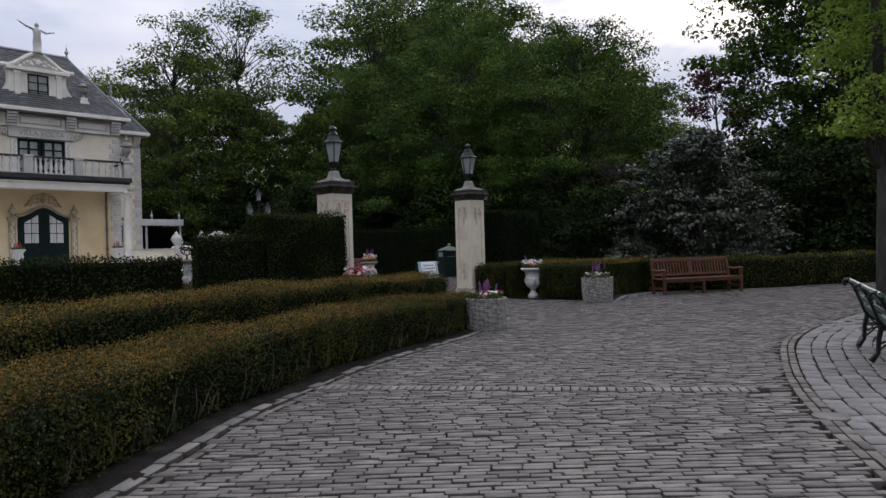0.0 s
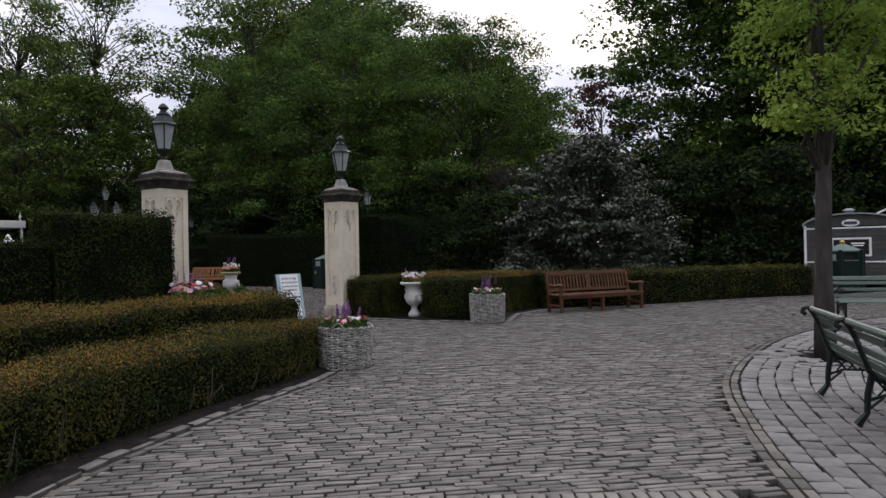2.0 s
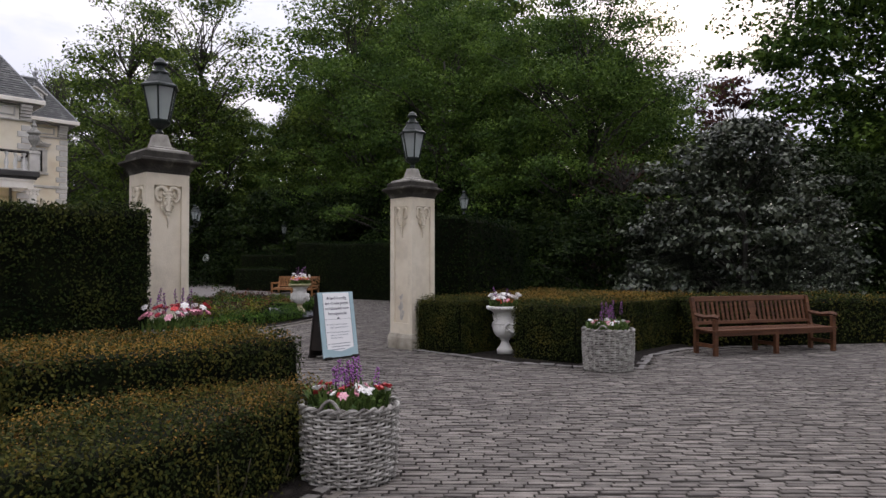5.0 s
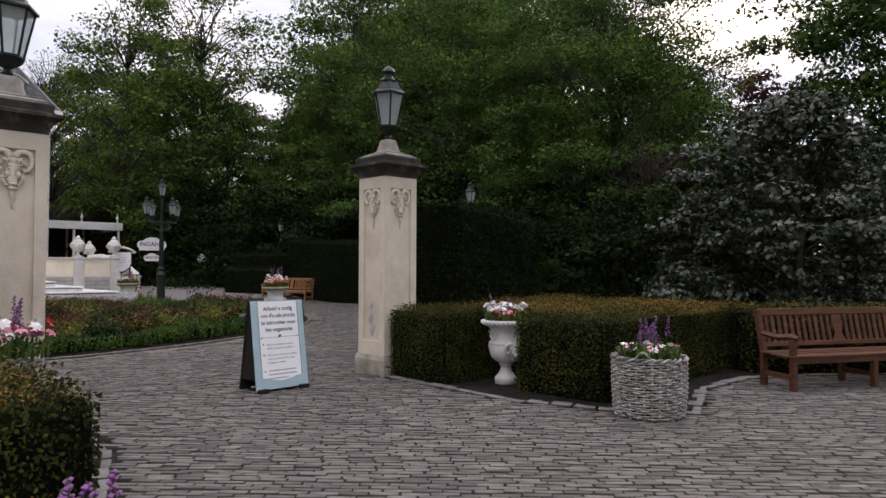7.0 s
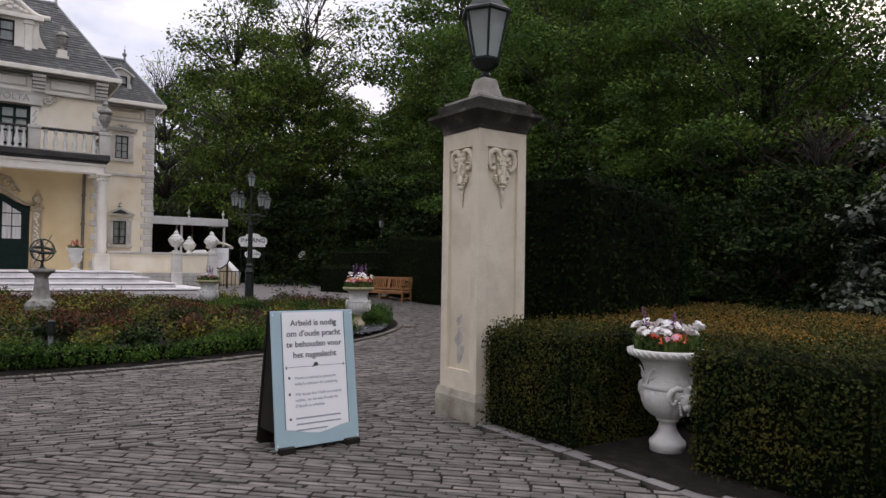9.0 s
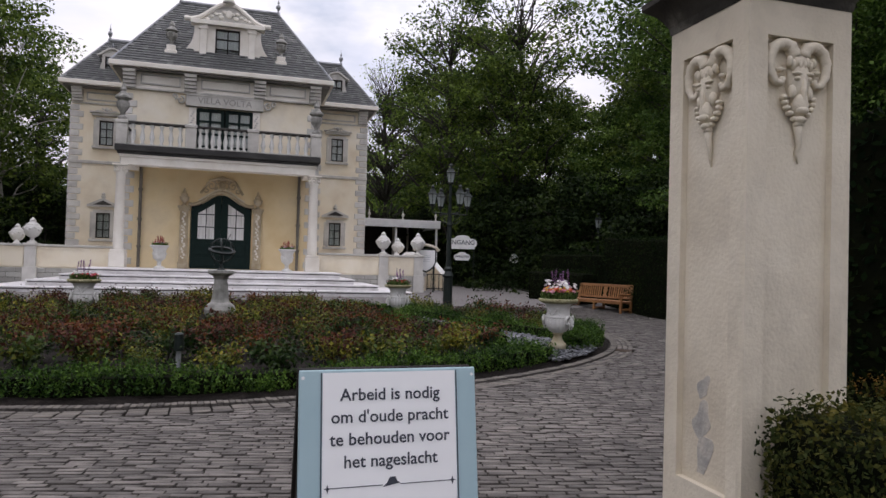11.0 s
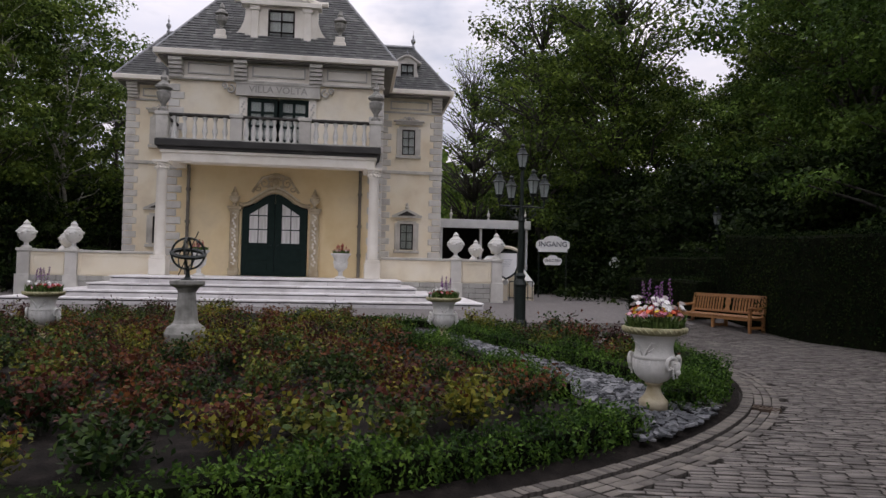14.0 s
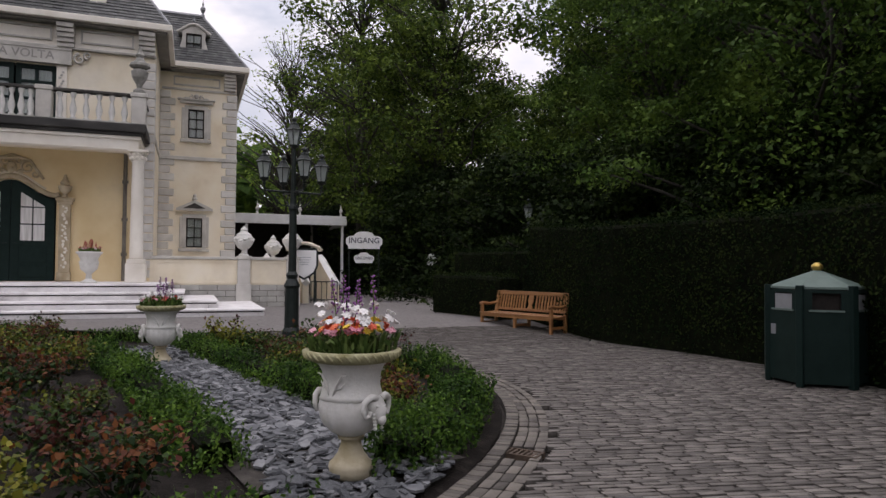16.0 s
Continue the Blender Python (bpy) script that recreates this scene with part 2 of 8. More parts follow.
M_LEAF_LIGHT = leaf_mat("lime_leaf_light", [(0.15, (0.08, 0.14, 0.022)), (0.5, (0.18, 0.27, 0.045)), (0.85, (0.30, 0.38, 0.07))], 0.55, 0.4, 0.6, 0.18)
# Undergrowth leaf with the shade below the tree crowns put into its green.
M_LEAF_SHADE = leaf_mat("undergrowth_leaf_in_shade", [(0.25, (0.004, 0.009, 0.003)), (0.5, (0.012, 0.023, 0.006)), (0.78, (0.038, 0.060, 0.013))], 0.6, 0.2, 0.7, 0.16, spec=0.06)
M_LEAF_DENSE = leaf_mat("maple_leaf_deep", [(0.25, (0.008, 0.020, 0.005)), (0.48, (0.031, 0.064, 0.012)), (0.75, (0.11, 0.175, 0.03))], 0.6, 0.22, 0.5, 0.16, spec=0.06)
M_LEAF_RED = leaf_mat("copper_beech_leaf", [(0.15, (0.020, 0.009, 0.009)), (0.5, (0.05, 0.020, 0.018)), (0.85, (0.09, 0.035, 0.025))], 0.5, 0.3, 0.25, 0.3)
# The pale top stop puts glints of the glossy leaves into the colour.
M_LEAF_RHODO = leaf_mat("rhododendron_leaf_with_glint", [(0.2, (0.009, 0.015, 0.008)), (0.5, (0.028, 0.040, 0.020)), (0.8, (0.10, 0.115, 0.075))], 0.36, 0.1, 1.6, 0.3, spec=0.35)
M_PETAL_WHITE = ramp_mat("white_petal", [(0.3, (0.60, 0.58, 0.56)), (0.7, (0.78, 0.76, 0.74))], 0.6, 8, 3, 0, island=0.2)
M_PETAL_PINK = ramp_mat("pink_petal", [(0.3, (0.50, 0.16, 0.22)), (0.7, (0.70, 0.36, 0.42))], 0.6, 8, 3, 0, island=0.2)
M_PETAL_RED = ramp_mat("red_petal", [(0.3, (0.28, 0.012, 0.022)), (0.7, (0.50, 0.03, 0.03))], 0.6, 8, 3, 0, island=0.2)
M_PETAL_ORANGE = ramp_mat("orange_red_petal", [(0.3, (0.55, 0.06, 0.02)), (0.7, (0.70, 0.14, 0.05))], 0.6, 8, 3, 0, island=0.2)
M_PETAL_PURPLE = ramp_mat("purple_petal", [(0.3, (0.13, 0.03, 0.15)), (0.7, (0.28, 0.09, 0.29))], 0.6, 8, 3, 0, island=0.2)
M_PETAL_YELLOW = ramp_mat("yellow_petal", [(0.3, (0.62, 0.40, 0.02)), (0.7, (0.80, 0.58, 0.04))], 0.6, 8, 3, 0, island=0.2)
M_FLOWER_LEAF = leaf_mat("flower_foliage", [(0.15, (0.03, 0.06, 0.015)), (0.5, (0.07, 0.12, 0.03)), (0.85, (0.14, 0.20, 0.06))], 0.5, 0.3, 8.0, 0.3)
M_BARK = ramp_mat("grey_brown_bark", [(0.25, (0.025, 0.023, 0.020)), (0.55, (0.055, 0.051, 0.044)), (0.85, (0.10, 0.095, 0.082))], 0.9, 5.0, 8, 0.9, 18, stretch=(2, 2, 0.5), spec=0.15)
M_BARK_BIRCH = ramp_mat("pale_birch_bark", [(0.3, (0.10, 0.09, 0.08)), (0.5, (0.38, 0.36, 0.33)), (0.8, (0.55, 0.53, 0.50))], 0.8, 5.0, 6, 0.4, 20, stretch=(1, 1, 3))
def lamp_glass():
    """Old clear lantern glass, half white to put the sky-lit brightness into the panes."""
    m = ramp_mat("whitened_lamp_glass", [(0.3, (0.62, 0.66, 0.65)), (0.7, (0.74, 0.77, 0.76))], 0.15, 4, 3, 0, spec=0.7)
    n, l = m.node_tree.nodes, m.node_tree.links
    t = n.new("ShaderNodeBsdfTransparent")
    t.inputs["Color"].default_value = (0.85, 0.9, 0.89, 1)
    mx = n.new("ShaderNodeMixShader")
    mx.inputs["Fac"].default_value = 0.5
    l.new(n["Principled BSDF"].outputs["BSDF"], mx.inputs[1])
    l.new(t.outputs["BSDF"], mx.inputs[2])
    l.new(mx.outputs["Shader"], n["Material Output"].inputs["Surface"])
    return m


M_LAMP_GLASS = lamp_glass()
M_CURTAIN = ramp_mat("white_net_curtain", [(0.35, (0.50, 0.49, 0.46)), (0.65, (0.72, 0.71, 0.69))], 0.9, 3.0, 4, 0.3, 20, stretch=(6, 6, 0.3))
M_SIGN_WHITE = ramp_mat("white_sign_face", [(0.3, (0.84, 0.84, 0.83)), (0.7, (0.88, 0.88, 0.87))], 0.5, 3, 3, 0.02, 30)
M_SIGN_BLUE = ramp_mat("grey_blue_sign_border", [(0.3, (0.33, 0.47, 0.51)), (0.7, (0.38, 0.52, 0.55))], 0.5, 3, 3, 0.02, 30)
M_INK = ramp_mat("dark_ink", [(0.3, (0.03, 0.035, 0.05)), (0.7, (0.045, 0.05, 0.065))], 0.6, 5, 3, 0)
M_INK_SOFT = ramp_mat("grey_ink", [(0.3, (0.30, 0.32, 0.34)), (0.7, (0.36, 0.38, 0.40))], 0.6, 5, 3, 0)
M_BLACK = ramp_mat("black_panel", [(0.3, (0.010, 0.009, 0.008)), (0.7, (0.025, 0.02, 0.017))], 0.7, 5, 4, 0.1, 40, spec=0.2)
M_GRAVEL = ramp_mat("grey_slate_chip", [(0.2, (0.04, 0.044, 0.048)), (0.5, (0.095, 0.10, 0.107)), (0.85, (0.20, 0.205, 0.21))], 0.7, 8.0, 4, 0.3, 40, island=0.35)
M_BIN_TOP = ramp_mat("pale_green_copper", [(0.3, (0.085, 0.125, 0.11)), (0.7, (0.13, 0.18, 0.155))], 0.5, 4, 5, 0.1, 40)
M_GOLD = ramp_mat("gilded_knob", [(0.3, (0.42, 0.28, 0.07)), (0.7, (0.58, 0.42, 0.13))], 0.35, 5, 3, 0, metal=0.8)
M_KIOSK = ramp_mat("grey_painted_board", [(0.3, (0.035, 0.034, 0.033)), (0.7, (0.06, 0.058, 0.055))], 0.7, 3, 5, 0.15, 40, objrand=0.1)
M_WHITE_PAINT = ramp_mat("white_paint", [(0.3, (0.70, 0.70, 0.68)), (0.7, (0.80, 0.80, 0.78))], 0.6, 3, 5, 0.05, 40)
M_GRASS = ramp_mat("rough_lawn_ground", [(0.25, (0.018, 0.026, 0.009)), (0.55, (0.035, 0.048, 0.015)), (0.85, (0.06, 0.075, 0.022))], 0.95, 3.0, 8, 0.9, 20, spec=0.1)
M_GLASS = ramp_mat("window_glass", [(0.3, (0.02, 0.025, 0.03)), (0.7, (0.03, 0.035, 0.04))], 0.06, 2, 2, 0, spec=0.8)
M_BRICK_WARM = ramp_mat("brownish_edge_paver", [(0.2, (0.055, 0.049, 0.041)), (0.5, (0.102, 0.090, 0.076)), (0.85, (0.16, 0.142, 0.118))], 0.8, 4.0, 6, 0.45, 50, island=0.3, objrand=0.3)
M_COBBLE_PALE = ramp_mat("pale_kerb_stone", [(0.2, (0.08, 0.076, 0.068)), (0.5, (0.14, 0.132, 0.118)), (0.85, (0.21, 0.198, 0.178))], 0.85, 5.0, 6, 0.5, 40, island=0.25, objrand=0.25)

# ---- building tools ----
def part(name, bm, material, parent=None, label="", smooth=False):
    """Link a bmesh as one mesh object, under parent when given."""
    me = bpy.data.meshes.new(name)
    bm.to_mesh(me)
    bm.free()
    return mesh_part(name, me, material, parent, label, smooth)


def mesh_part(name, me, material, parent=None, label="", smooth=False):
    if material is not None and not me.materials:
        me.materials.append(material)
    if smooth:
        me.polygons.foreach_set("use_smooth", [True] * len(me.polygons))
    ob = new(name, me)
    if parent is not None:
        ob.parent = parent
    if label:
        ob["label"] = label
    if name in ("leaves", "young_growth", "young_leaves", "crown", "foliage", "bloom", "flower_spike", "stem"):
        ob["kind"] = "stuff"
    return ob


def thing(name, m, label, category, group="", kind=""):
    """An empty at the base of a thing; its parts are built round its origin."""
    ob = new(name)
    ob.empty_display_size = 0.1
    ob.matrix_world = m
    return tagged(ob, label, category, group, kind)


def box(bm, x0, x1, y0, y1, z0, z1, bevel=0.0, m=None):
    v = [bm.verts.new((x, y, z)) for x in (x0, x1) for y in (y0, y1) for z in (z0, z1)]
    q = [(0, 1, 3, 2), (4, 6, 7, 5), (0, 4, 5, 1), (2, 3, 7, 6), (0, 2, 6, 4), (1, 5, 7, 3)]
    f = [bm.faces.new([v[i] for i in k]) for k in q]
    if bevel:
        e = list({e for g in f for e in g.edges})
        r = bmesh.ops.bevel(bm, geom=e, offset=bevel, segments=1, affect="EDGES", clamp_overlap=True)
        v = list({w for g in r["faces"] for w in g.verts})
    if m is not None:
        bmesh.ops.transform(bm, matrix=m, verts=[w for w in v if w.is_valid])
    return bm


def boxes(*bs, bevel=0.0):
    bm = bmesh.new()
    for b in bs:
        box(bm, *b, bevel=bevel)
    return bm


def lathe(profile, seg=24, bm=None, at=(0, 0, 0)):
    """Turn (radius, height) pairs round z."""
    bm = bm or bmesh.new()
    rings = []
    for r, z in profile:
        ring = []
        for k in range(seg):
            a = 2 * math.pi * (k + 0.5) / seg
            ring.append(bm.verts.new((at[0] + r * math.cos(a), at[1] + r * math.sin(a), at[2] + z)))
        rings.append(ring)
    for a, b in zip(rings, rings[1:]):
        for k in range(seg):
            bm.faces.new((a[k], a[(k + 1) % seg], b[(k + 1) % seg], b[k]))
    bm.faces.new(list(reversed(rings[0])))
    bm.faces.new(rings[-1])
    return bm


def square_tier(tiers, bm=None, at=(0, 0, 0)):
    """Stacked square frustums: (half width, height) pairs."""
    bm = bm or bmesh.new()
    rings = []
    for h, z in tiers:
        rings.append([bm.verts.new((at[0] + h * sx, at[1] + h * sy, at[2] + z)) for sx, sy in ((-1, -1), (1, -1), (1, 1), (-1, 1))])
    for a, b in zip(rings, rings[1:]):
        for k in range(4):
            bm.faces.new((a[k], a[(k + 1) % 4], b[(k + 1) % 4], b[k]))
    bm.faces.new(list(reversed(rings[0])))
    bm.faces.new(rings[-1])
    return bm


def tube(points, radius, seg=8, bm=None, closed=False):
    """A round bar along points; radius may be a list."""
    bm = bm or bmesh.new()
    pts = [Vector(p) for p in points]
    n = len(pts)
    rad = radius if isinstance(radius, (list, tuple)) else [radius] * n
    rings = []
    ref = None
    for i, p in enumerate(pts):
        a = pts[(i - 1) % n] if closed or i else pts[i]
        b = pts[(i + 1) % n] if closed or i < n - 1 else pts[i]
        d = (b - a).normalized()
        if ref is None:
            ref = Vector((0, 0, 1)) if abs(d.z) < 0.9 else Vector((1, 0, 0))
        u = d.cross(ref)
        if u.length < 1e-4:
            u = d.orthogonal()
        u.normalize()
        w = u.cross(d).normalized()
        ref = w
        rings.append([bm.verts.new(p + rad[i] * (math.cos(2 * math.pi * k / seg) * u + math.sin(2 * math.pi * k / seg) * w)) for k in range(seg)])
    for i in range(n if closed else n - 1):
        a, b = rings[i], rings[(i + 1) % n]
        for k in range(seg):
            bm.faces.new((a[k], a[(k + 1) % seg], b[(k + 1) % seg], b[k]))
    if not closed:
        bm.faces.new(list(reversed(rings[0])))
        bm.faces.new(rings[-1])
    return bm


def plate(outline, depth, axis="x", bm=None, at=0.0):
    """A plate from a closed outline of (u, v); axis x: u is y, v is z; axis z: u is x, v is y; axis y: u is x, v is z."""
    bm = bm or bmesh.new()
    def place(u, v, w):
        return {"x": (w, u, v), "y": (u, w, v), "z": (u, v, w)}[axis]
    a = [bm.verts.new(place(u, v, at)) for u, v in outline]
    b = [bm.verts.new(place(u, v, at + depth)) for u, v in outline]
    n = len(a)
    bm.faces.new(a)
    bm.faces.new(list(reversed(b)))
    for k in range(n):
        bm.faces.new((a[k], b[k], b[(k + 1) % n], a[(k + 1) % n]))
    bmesh.ops.recalc_face_normals(bm, faces=bm.faces)
    return bm


def text_mesh(body, size, depth=0.003, align="CENTER"):
    """Letters in the built-in font as a mesh, in the x-y plane."""
    cu = bpy.data.curves.new("letters", "FONT")
    cu.body, cu.size, cu.extrude, cu.align_x, cu.align_y = body, size, depth, align, "CENTER"
    cu.resolution_u, cu.offset = 3, size * 0.012
    ob = bpy.data.objects.new("letters", cu)
    me = bpy.data.meshes.new_from_object(ob)
    bpy.data.objects.remove(ob)
    bpy.data.curves.remove(cu)
    return me


def ground_z(x, y):
    """The court rises gently towards the steps of the villa."""
    k = min(1.0, max(0.0, (-28.5 - x) / 5.5))
    return 0.26 * k * k * (3 - 2 * k)


def ellipse(a, b, t):
    """A point on the slightly pointed oval of the rose bed."""
    c, s = math.cos(t), math.sin(t)
    return (-25.0 + a * math.copysign(abs(c) ** 1.081, c), 10.9 + b * math.copysign(abs(s) ** 1.081, s))


rng = np.random.default_rng(7)


def quads_mesh(name, centres, normals, sizes, aspect=0.55, bend=0.0):
    """Many small leaves: a pointed quad at each centre, facing its normal, turned at random."""
    n = len(centres)
    nrm = normals / np.maximum(1e-6, np.linalg.norm(normals, axis=1, keepdims=True))
    ref = rng.normal(size=(n, 3))
    u = np.cross(nrm, ref)
    u /= np.maximum(1e-6, np.linalg.norm(u, axis=1, keepdims=True))
    v = np.cross(nrm, u)
    s = np.asarray(sizes).reshape(-1, 1) * 0.5
    p = np.stack([centres - u * s, centres - v * s * aspect + nrm * s * bend, centres + u * s, centres + v * s * aspect + nrm * s * bend], axis=1).reshape(-1, 3)
    me = bpy.data.meshes.new(name)
    me.vertices.add(4 * n)
    me.vertices.foreach_set("co", p.astype(np.float32).ravel())
    me.loops.add(4 * n)
    me.loops.foreach_set("vertex_index", np.arange(4 * n, dtype=np.int32))
    me.polygons.add(n)
    me.polygons.foreach_set("loop_start", np.arange(0, 4 * n, 4, dtype=np.int32))
    me.update(calc_edges=True)
    return me

# ---- ground ----
def sheet(name, x0, x1, y0, y1, step, dz, material, label, inside=None):
    """A ground sheet on the terrain, cut to where inside(x, y) holds."""
    nx, ny = round((x1 - x0) / step), round((y1 - y0) / step)
    vs = [(x0 + i * step, y0 + j * step, ground_z(x0 + i * step, y0 + j * step) + dz) for j in range(ny + 1) for i in range(nx + 1)]
    fs = []
    for j in range(ny):
        for i in range(nx):
            if inside is None or inside(x0 + (i + 0.5) * step, y0 + (j + 0.5) * step):
                k = j * (nx + 1) + i
                fs.append((k, k + 1, k + nx + 2, k + nx + 1))
    me = bpy.data.meshes.new(name)
    me.from_pydata(vs, [], fs)
    return tagged(mesh_part(name, me, material), label, "ground", kind="structure")


def outer_ground():
    bm = bmesh.new()
    bmesh.ops.create_grid(bm, x_segments=40, y_segments=40, size=1500)
    for v in bm.verts:
        v.co.z = -0.18
    return tagged(part("ground", bm, M_GRASS), "dark woodland ground and lawn under the trees", "ground", kind="structure")


outer_ground()
sheet("pavement", -60, 30, -40, 60, 1.0, -0.05, M_JOINT, "dark sand bed under the clinker pavers of the court")

# ---- hedges ----
M_STEM = ramp_mat("pale_grey_twig", [(0.3, (0.06, 0.05, 0.038)), (0.7, (0.14, 0.12, 0.09))], 0.9, 9.0, 5, 0.4, 40, spec=0.2)
def resample(pts, step):
    out = [Vector(pts[0])]
    for a, b in zip(pts, pts[1:]):
        a, b = Vector(a), Vector(b)
        n = max(1, round((b - a).length / step))
        out += [a.lerp(b, k / n) for k in range(1, n + 1)]
    return out


def smooth_path(pts, n=8):
    """A soft curve through plan points."""
    p = [Vector((x, y, 0)) for x, y in pts]
    p = [p[0] * 2 - p[1]] + p + [p[-1] * 2 - p[-2]]
    out = []
    for a, b, c, d in zip(p, p[1:], p[2:], p[3:]):
        for k in range(n):
            t = k / n
            out.append(0.5 * ((2 * b) + (c - a) * t + (2 * a - 5 * b + 4 * c - d) * t * t + (3 * b - a - 3 * c + d) * t ** 3))
    out.append(p[-2])
    return out


def hedge(name, pts, width, height, label, leaf=0.05, density=900, mat=None, tip_mat=None, tip_density=0, rough=0.042, ends=True, base=0.0):
    """A clipped hedge along a plan line: a near-black core for its inner shade, a shell of small leaves, paler tips on
    top.
    """
    mat = mat or M_YEW
    line = resample([(p[0], p[1], 0) for p in pts], 0.3)
    ob = thing(name, pose(0, 0, 0), label, "hedge")
    # side normals
    n = len(line)
    tang = [(line[min(n - 1, i + 1)] - line[max(0, i - 1)]).normalized() for i in range(n)]
    side = [Vector((t.y, -t.x, 0)) for t in tang]
    inset = leaf * 0.9
    bm = bmesh.new()
    rings = []
    for i, p in enumerate(line):
        g = ground_z(p.x, p.y) + base
        w = width / 2 - inset
        wob = 0.03 * noise.noise(p * 0.9)
        prof = [(-w * 0.96, 0), (-w, height * 0.5), (-w + 0.01, height - inset - 0.07), (-w + 0.08, height - inset), (w - 0.08, height - inset), (w - 0.01, height - inset - 0.07), (w, height * 0.5), (w * 0.96, 0)]
        rings.append([bm.verts.new(p + side[i] * u + Vector((0, 0, g + v + (wob if v > height * 0.6 else 0)))) for u, v in prof])
    for a, b in zip(rings, rings[1:]):
        for k in range(7):
            bm.faces.new((a[k], b[k], b[k + 1], a[k + 1]))
    bm.faces.new(rings[0])
    bm.faces.new(list(reversed(rings[-1])))
    bmesh.ops.recalc_face_normals(bm, faces=bm.faces)
    part("shade_core", bm, M_YEW_CORE, ob, "solid near-black core for the shade inside the hedge")
    # leaves
    L = [0.0]
    for a, b in zip(line, line[1:]):
        L.append(L[-1] + (b - a).length)
    L = np.array(L)
    P = np.array([[p.x, p.y] for p in line])
    S = np.array([[s.x, s.y] for s in side])
    around = 2 * height + width

    def shell(count, top_only, out):
        s = rng.random(count) * L[-1]
        q = rng.random(count) * around
        if top_only:
            q = height + rng.random(count) * width
        px = np.interp(s, L, P[:, 0]); py = np.interp(s, L, P[:, 1])
        sx = np.interp(s, L, S[:, 0]); sy = np.interp(s, L, S[:, 1])
        u = np.where(q < height, -width / 2, np.where(q > height + width, width / 2, q - height - width / 2))
        v = np.where(q < height, q, np.where(q > height + width, around - q, height))
        onside = (q < height) | (q > height + width)
        nu = np.where(onside, np.sign(u), 0.0); nz = np.where(onside, 0.1, 1.0)
        edge = np.clip((np.abs(u) - width / 2 + 0.1) / 0.1, 0, 1) * np.clip((v - height + 0.1) / 0.1, 0, 1)
        lump = np.sin(s * 2.1 + u * 3 + v * 2.7) * np.sin(s * 0.77 + v * 4.1 + 1.3) * rough + rng.normal(size=count) * rough * 0.8 - 0.04 * edge
        gz = np.array([ground_z(a, 0) for a in px]) + base
        c = np.stack([px + sx * (u + nu * lump), py + sy * (u + nu * lump), gz + v + np.where(onside, 0, lump) + out], axis=1)
        nr = np.stack([sx * nu, sy * nu, nz], axis=1) + rng.normal(size=(count, 3)) * 0.75
        return c, nr

    cnt = int(density * around * L[-1])
    c, nr = shell(cnt, False, 0.0)
    # ragged foot: fewer leaves low down
    g = np.array([ground_z(a, 0) for a in c[:, 0]])
    keep = rng.random(cnt) < np.clip(0.25 + (c[:, 2] - g) / (0.35 * height + 0.01), 0, 1)
    c, nr = c[keep], nr[keep]
    if ends:
        for e in (0, n - 1):
            k = int(density * width * height)
            uu, vv = (rng.random(k) - 0.5) * width, rng.random(k) * height
            d = -tang[0] if e == 0 else tang[-1]
            g0 = ground_z(line[e].x, line[e].y) + base
            ec = np.stack([line[e].x + side[e].x * uu + d.x * 0.02, line[e].y + side[e].y * uu + d.y * 0.02, g0 + vv], axis=1)
            c = np.vstack([c, ec]); nr = np.vstack([nr, np.array([[d.x, d.y, 0.1]]) + rng.normal(size=(k, 3)) * 0.75])
    mesh_part("leaves", quads_mesh("leaves", c, nr, leaf * (0.7 + 0.7 * rng.random(len(c)))), mat, ob)
    if tip_density:
        c, nr = shell(int(tip_density * width * L[-1]), True, 0.012)
        keep = (np.sin(c[:, 0] * 1.3 + 2) * np.sin(c[:, 1] * 1.1) + 0.5 * np.sin(c[:, 0] * 4.1 + c[:, 1] * 3.3) + rng.normal(size=len(c)) * 0.5) > -0.7
        c, nr = c[keep], nr[keep]
        mesh_part("young_growth", quads_mesh("young_growth", c, nr, leaf * 0.75 * (0.6 + 0.7 * rng.random(len(c)))), tip_mat or M_YEW_TIP, ob, "ochre young growth")
    return ob


KERB_A = smooth_path([(-0.6, -2.6), (-2.2, -0.8), (-3.4, 0.5), (-4.2, 1.47), (-4.75, 2.2), (-5.4, 3.1), (-5.85, 4.0), (-6.35, 5.0), (-6.83, 6.4), (-7.2, 7.7), (-7.55, 8.6)])


def offset(path, d):
    """A plan line set off to its left."""
    n = len(path)
    out = []
    for i, p in enumerate(path):
        t = (path[min(n - 1, i + 1)] - path[max(0, i - 1)]).normalized()
        out.append((p.x - t.y * d, p.y + t.x * d))
    return out


front_hedge = hedge("low_hedge", offset(KERB_A, 0.85) + [(-8.5, 8.7)], 1.1, 0.57, "low clipped yew hedge with ochre tips along the curved kerb", 0.026, 4600, M_YEW, M_YEW_TIP, 4600, rough=0.05)
# bare stems at the foot of the front hedge
foot = offset(KERB_A, 0.31)
rs = random.Random(44)
for _ in range(70):
    i = rs.randrange(24, len(foot) - 1)
    k = rs.random()
    x = foot[i][0] + (foot[i + 1][0] - foot[i][0]) * k
    y = foot[i][1] + (foot[i + 1][1] - foot[i][1]) * k
    lx, ly = rs.uniform(-0.09, 0.09), rs.uniform(-0.09, 0.09)
    part("stem", tube([(x - 0.05, y - 0.02, 0.0), (x + lx * 0.3, y + ly * 0.3, 0.14), (x + lx, y + ly, rs.uniform(0.2, 0.4))], [0.010, 0.007, 0.003], 5), M_STEM, front_hedge)
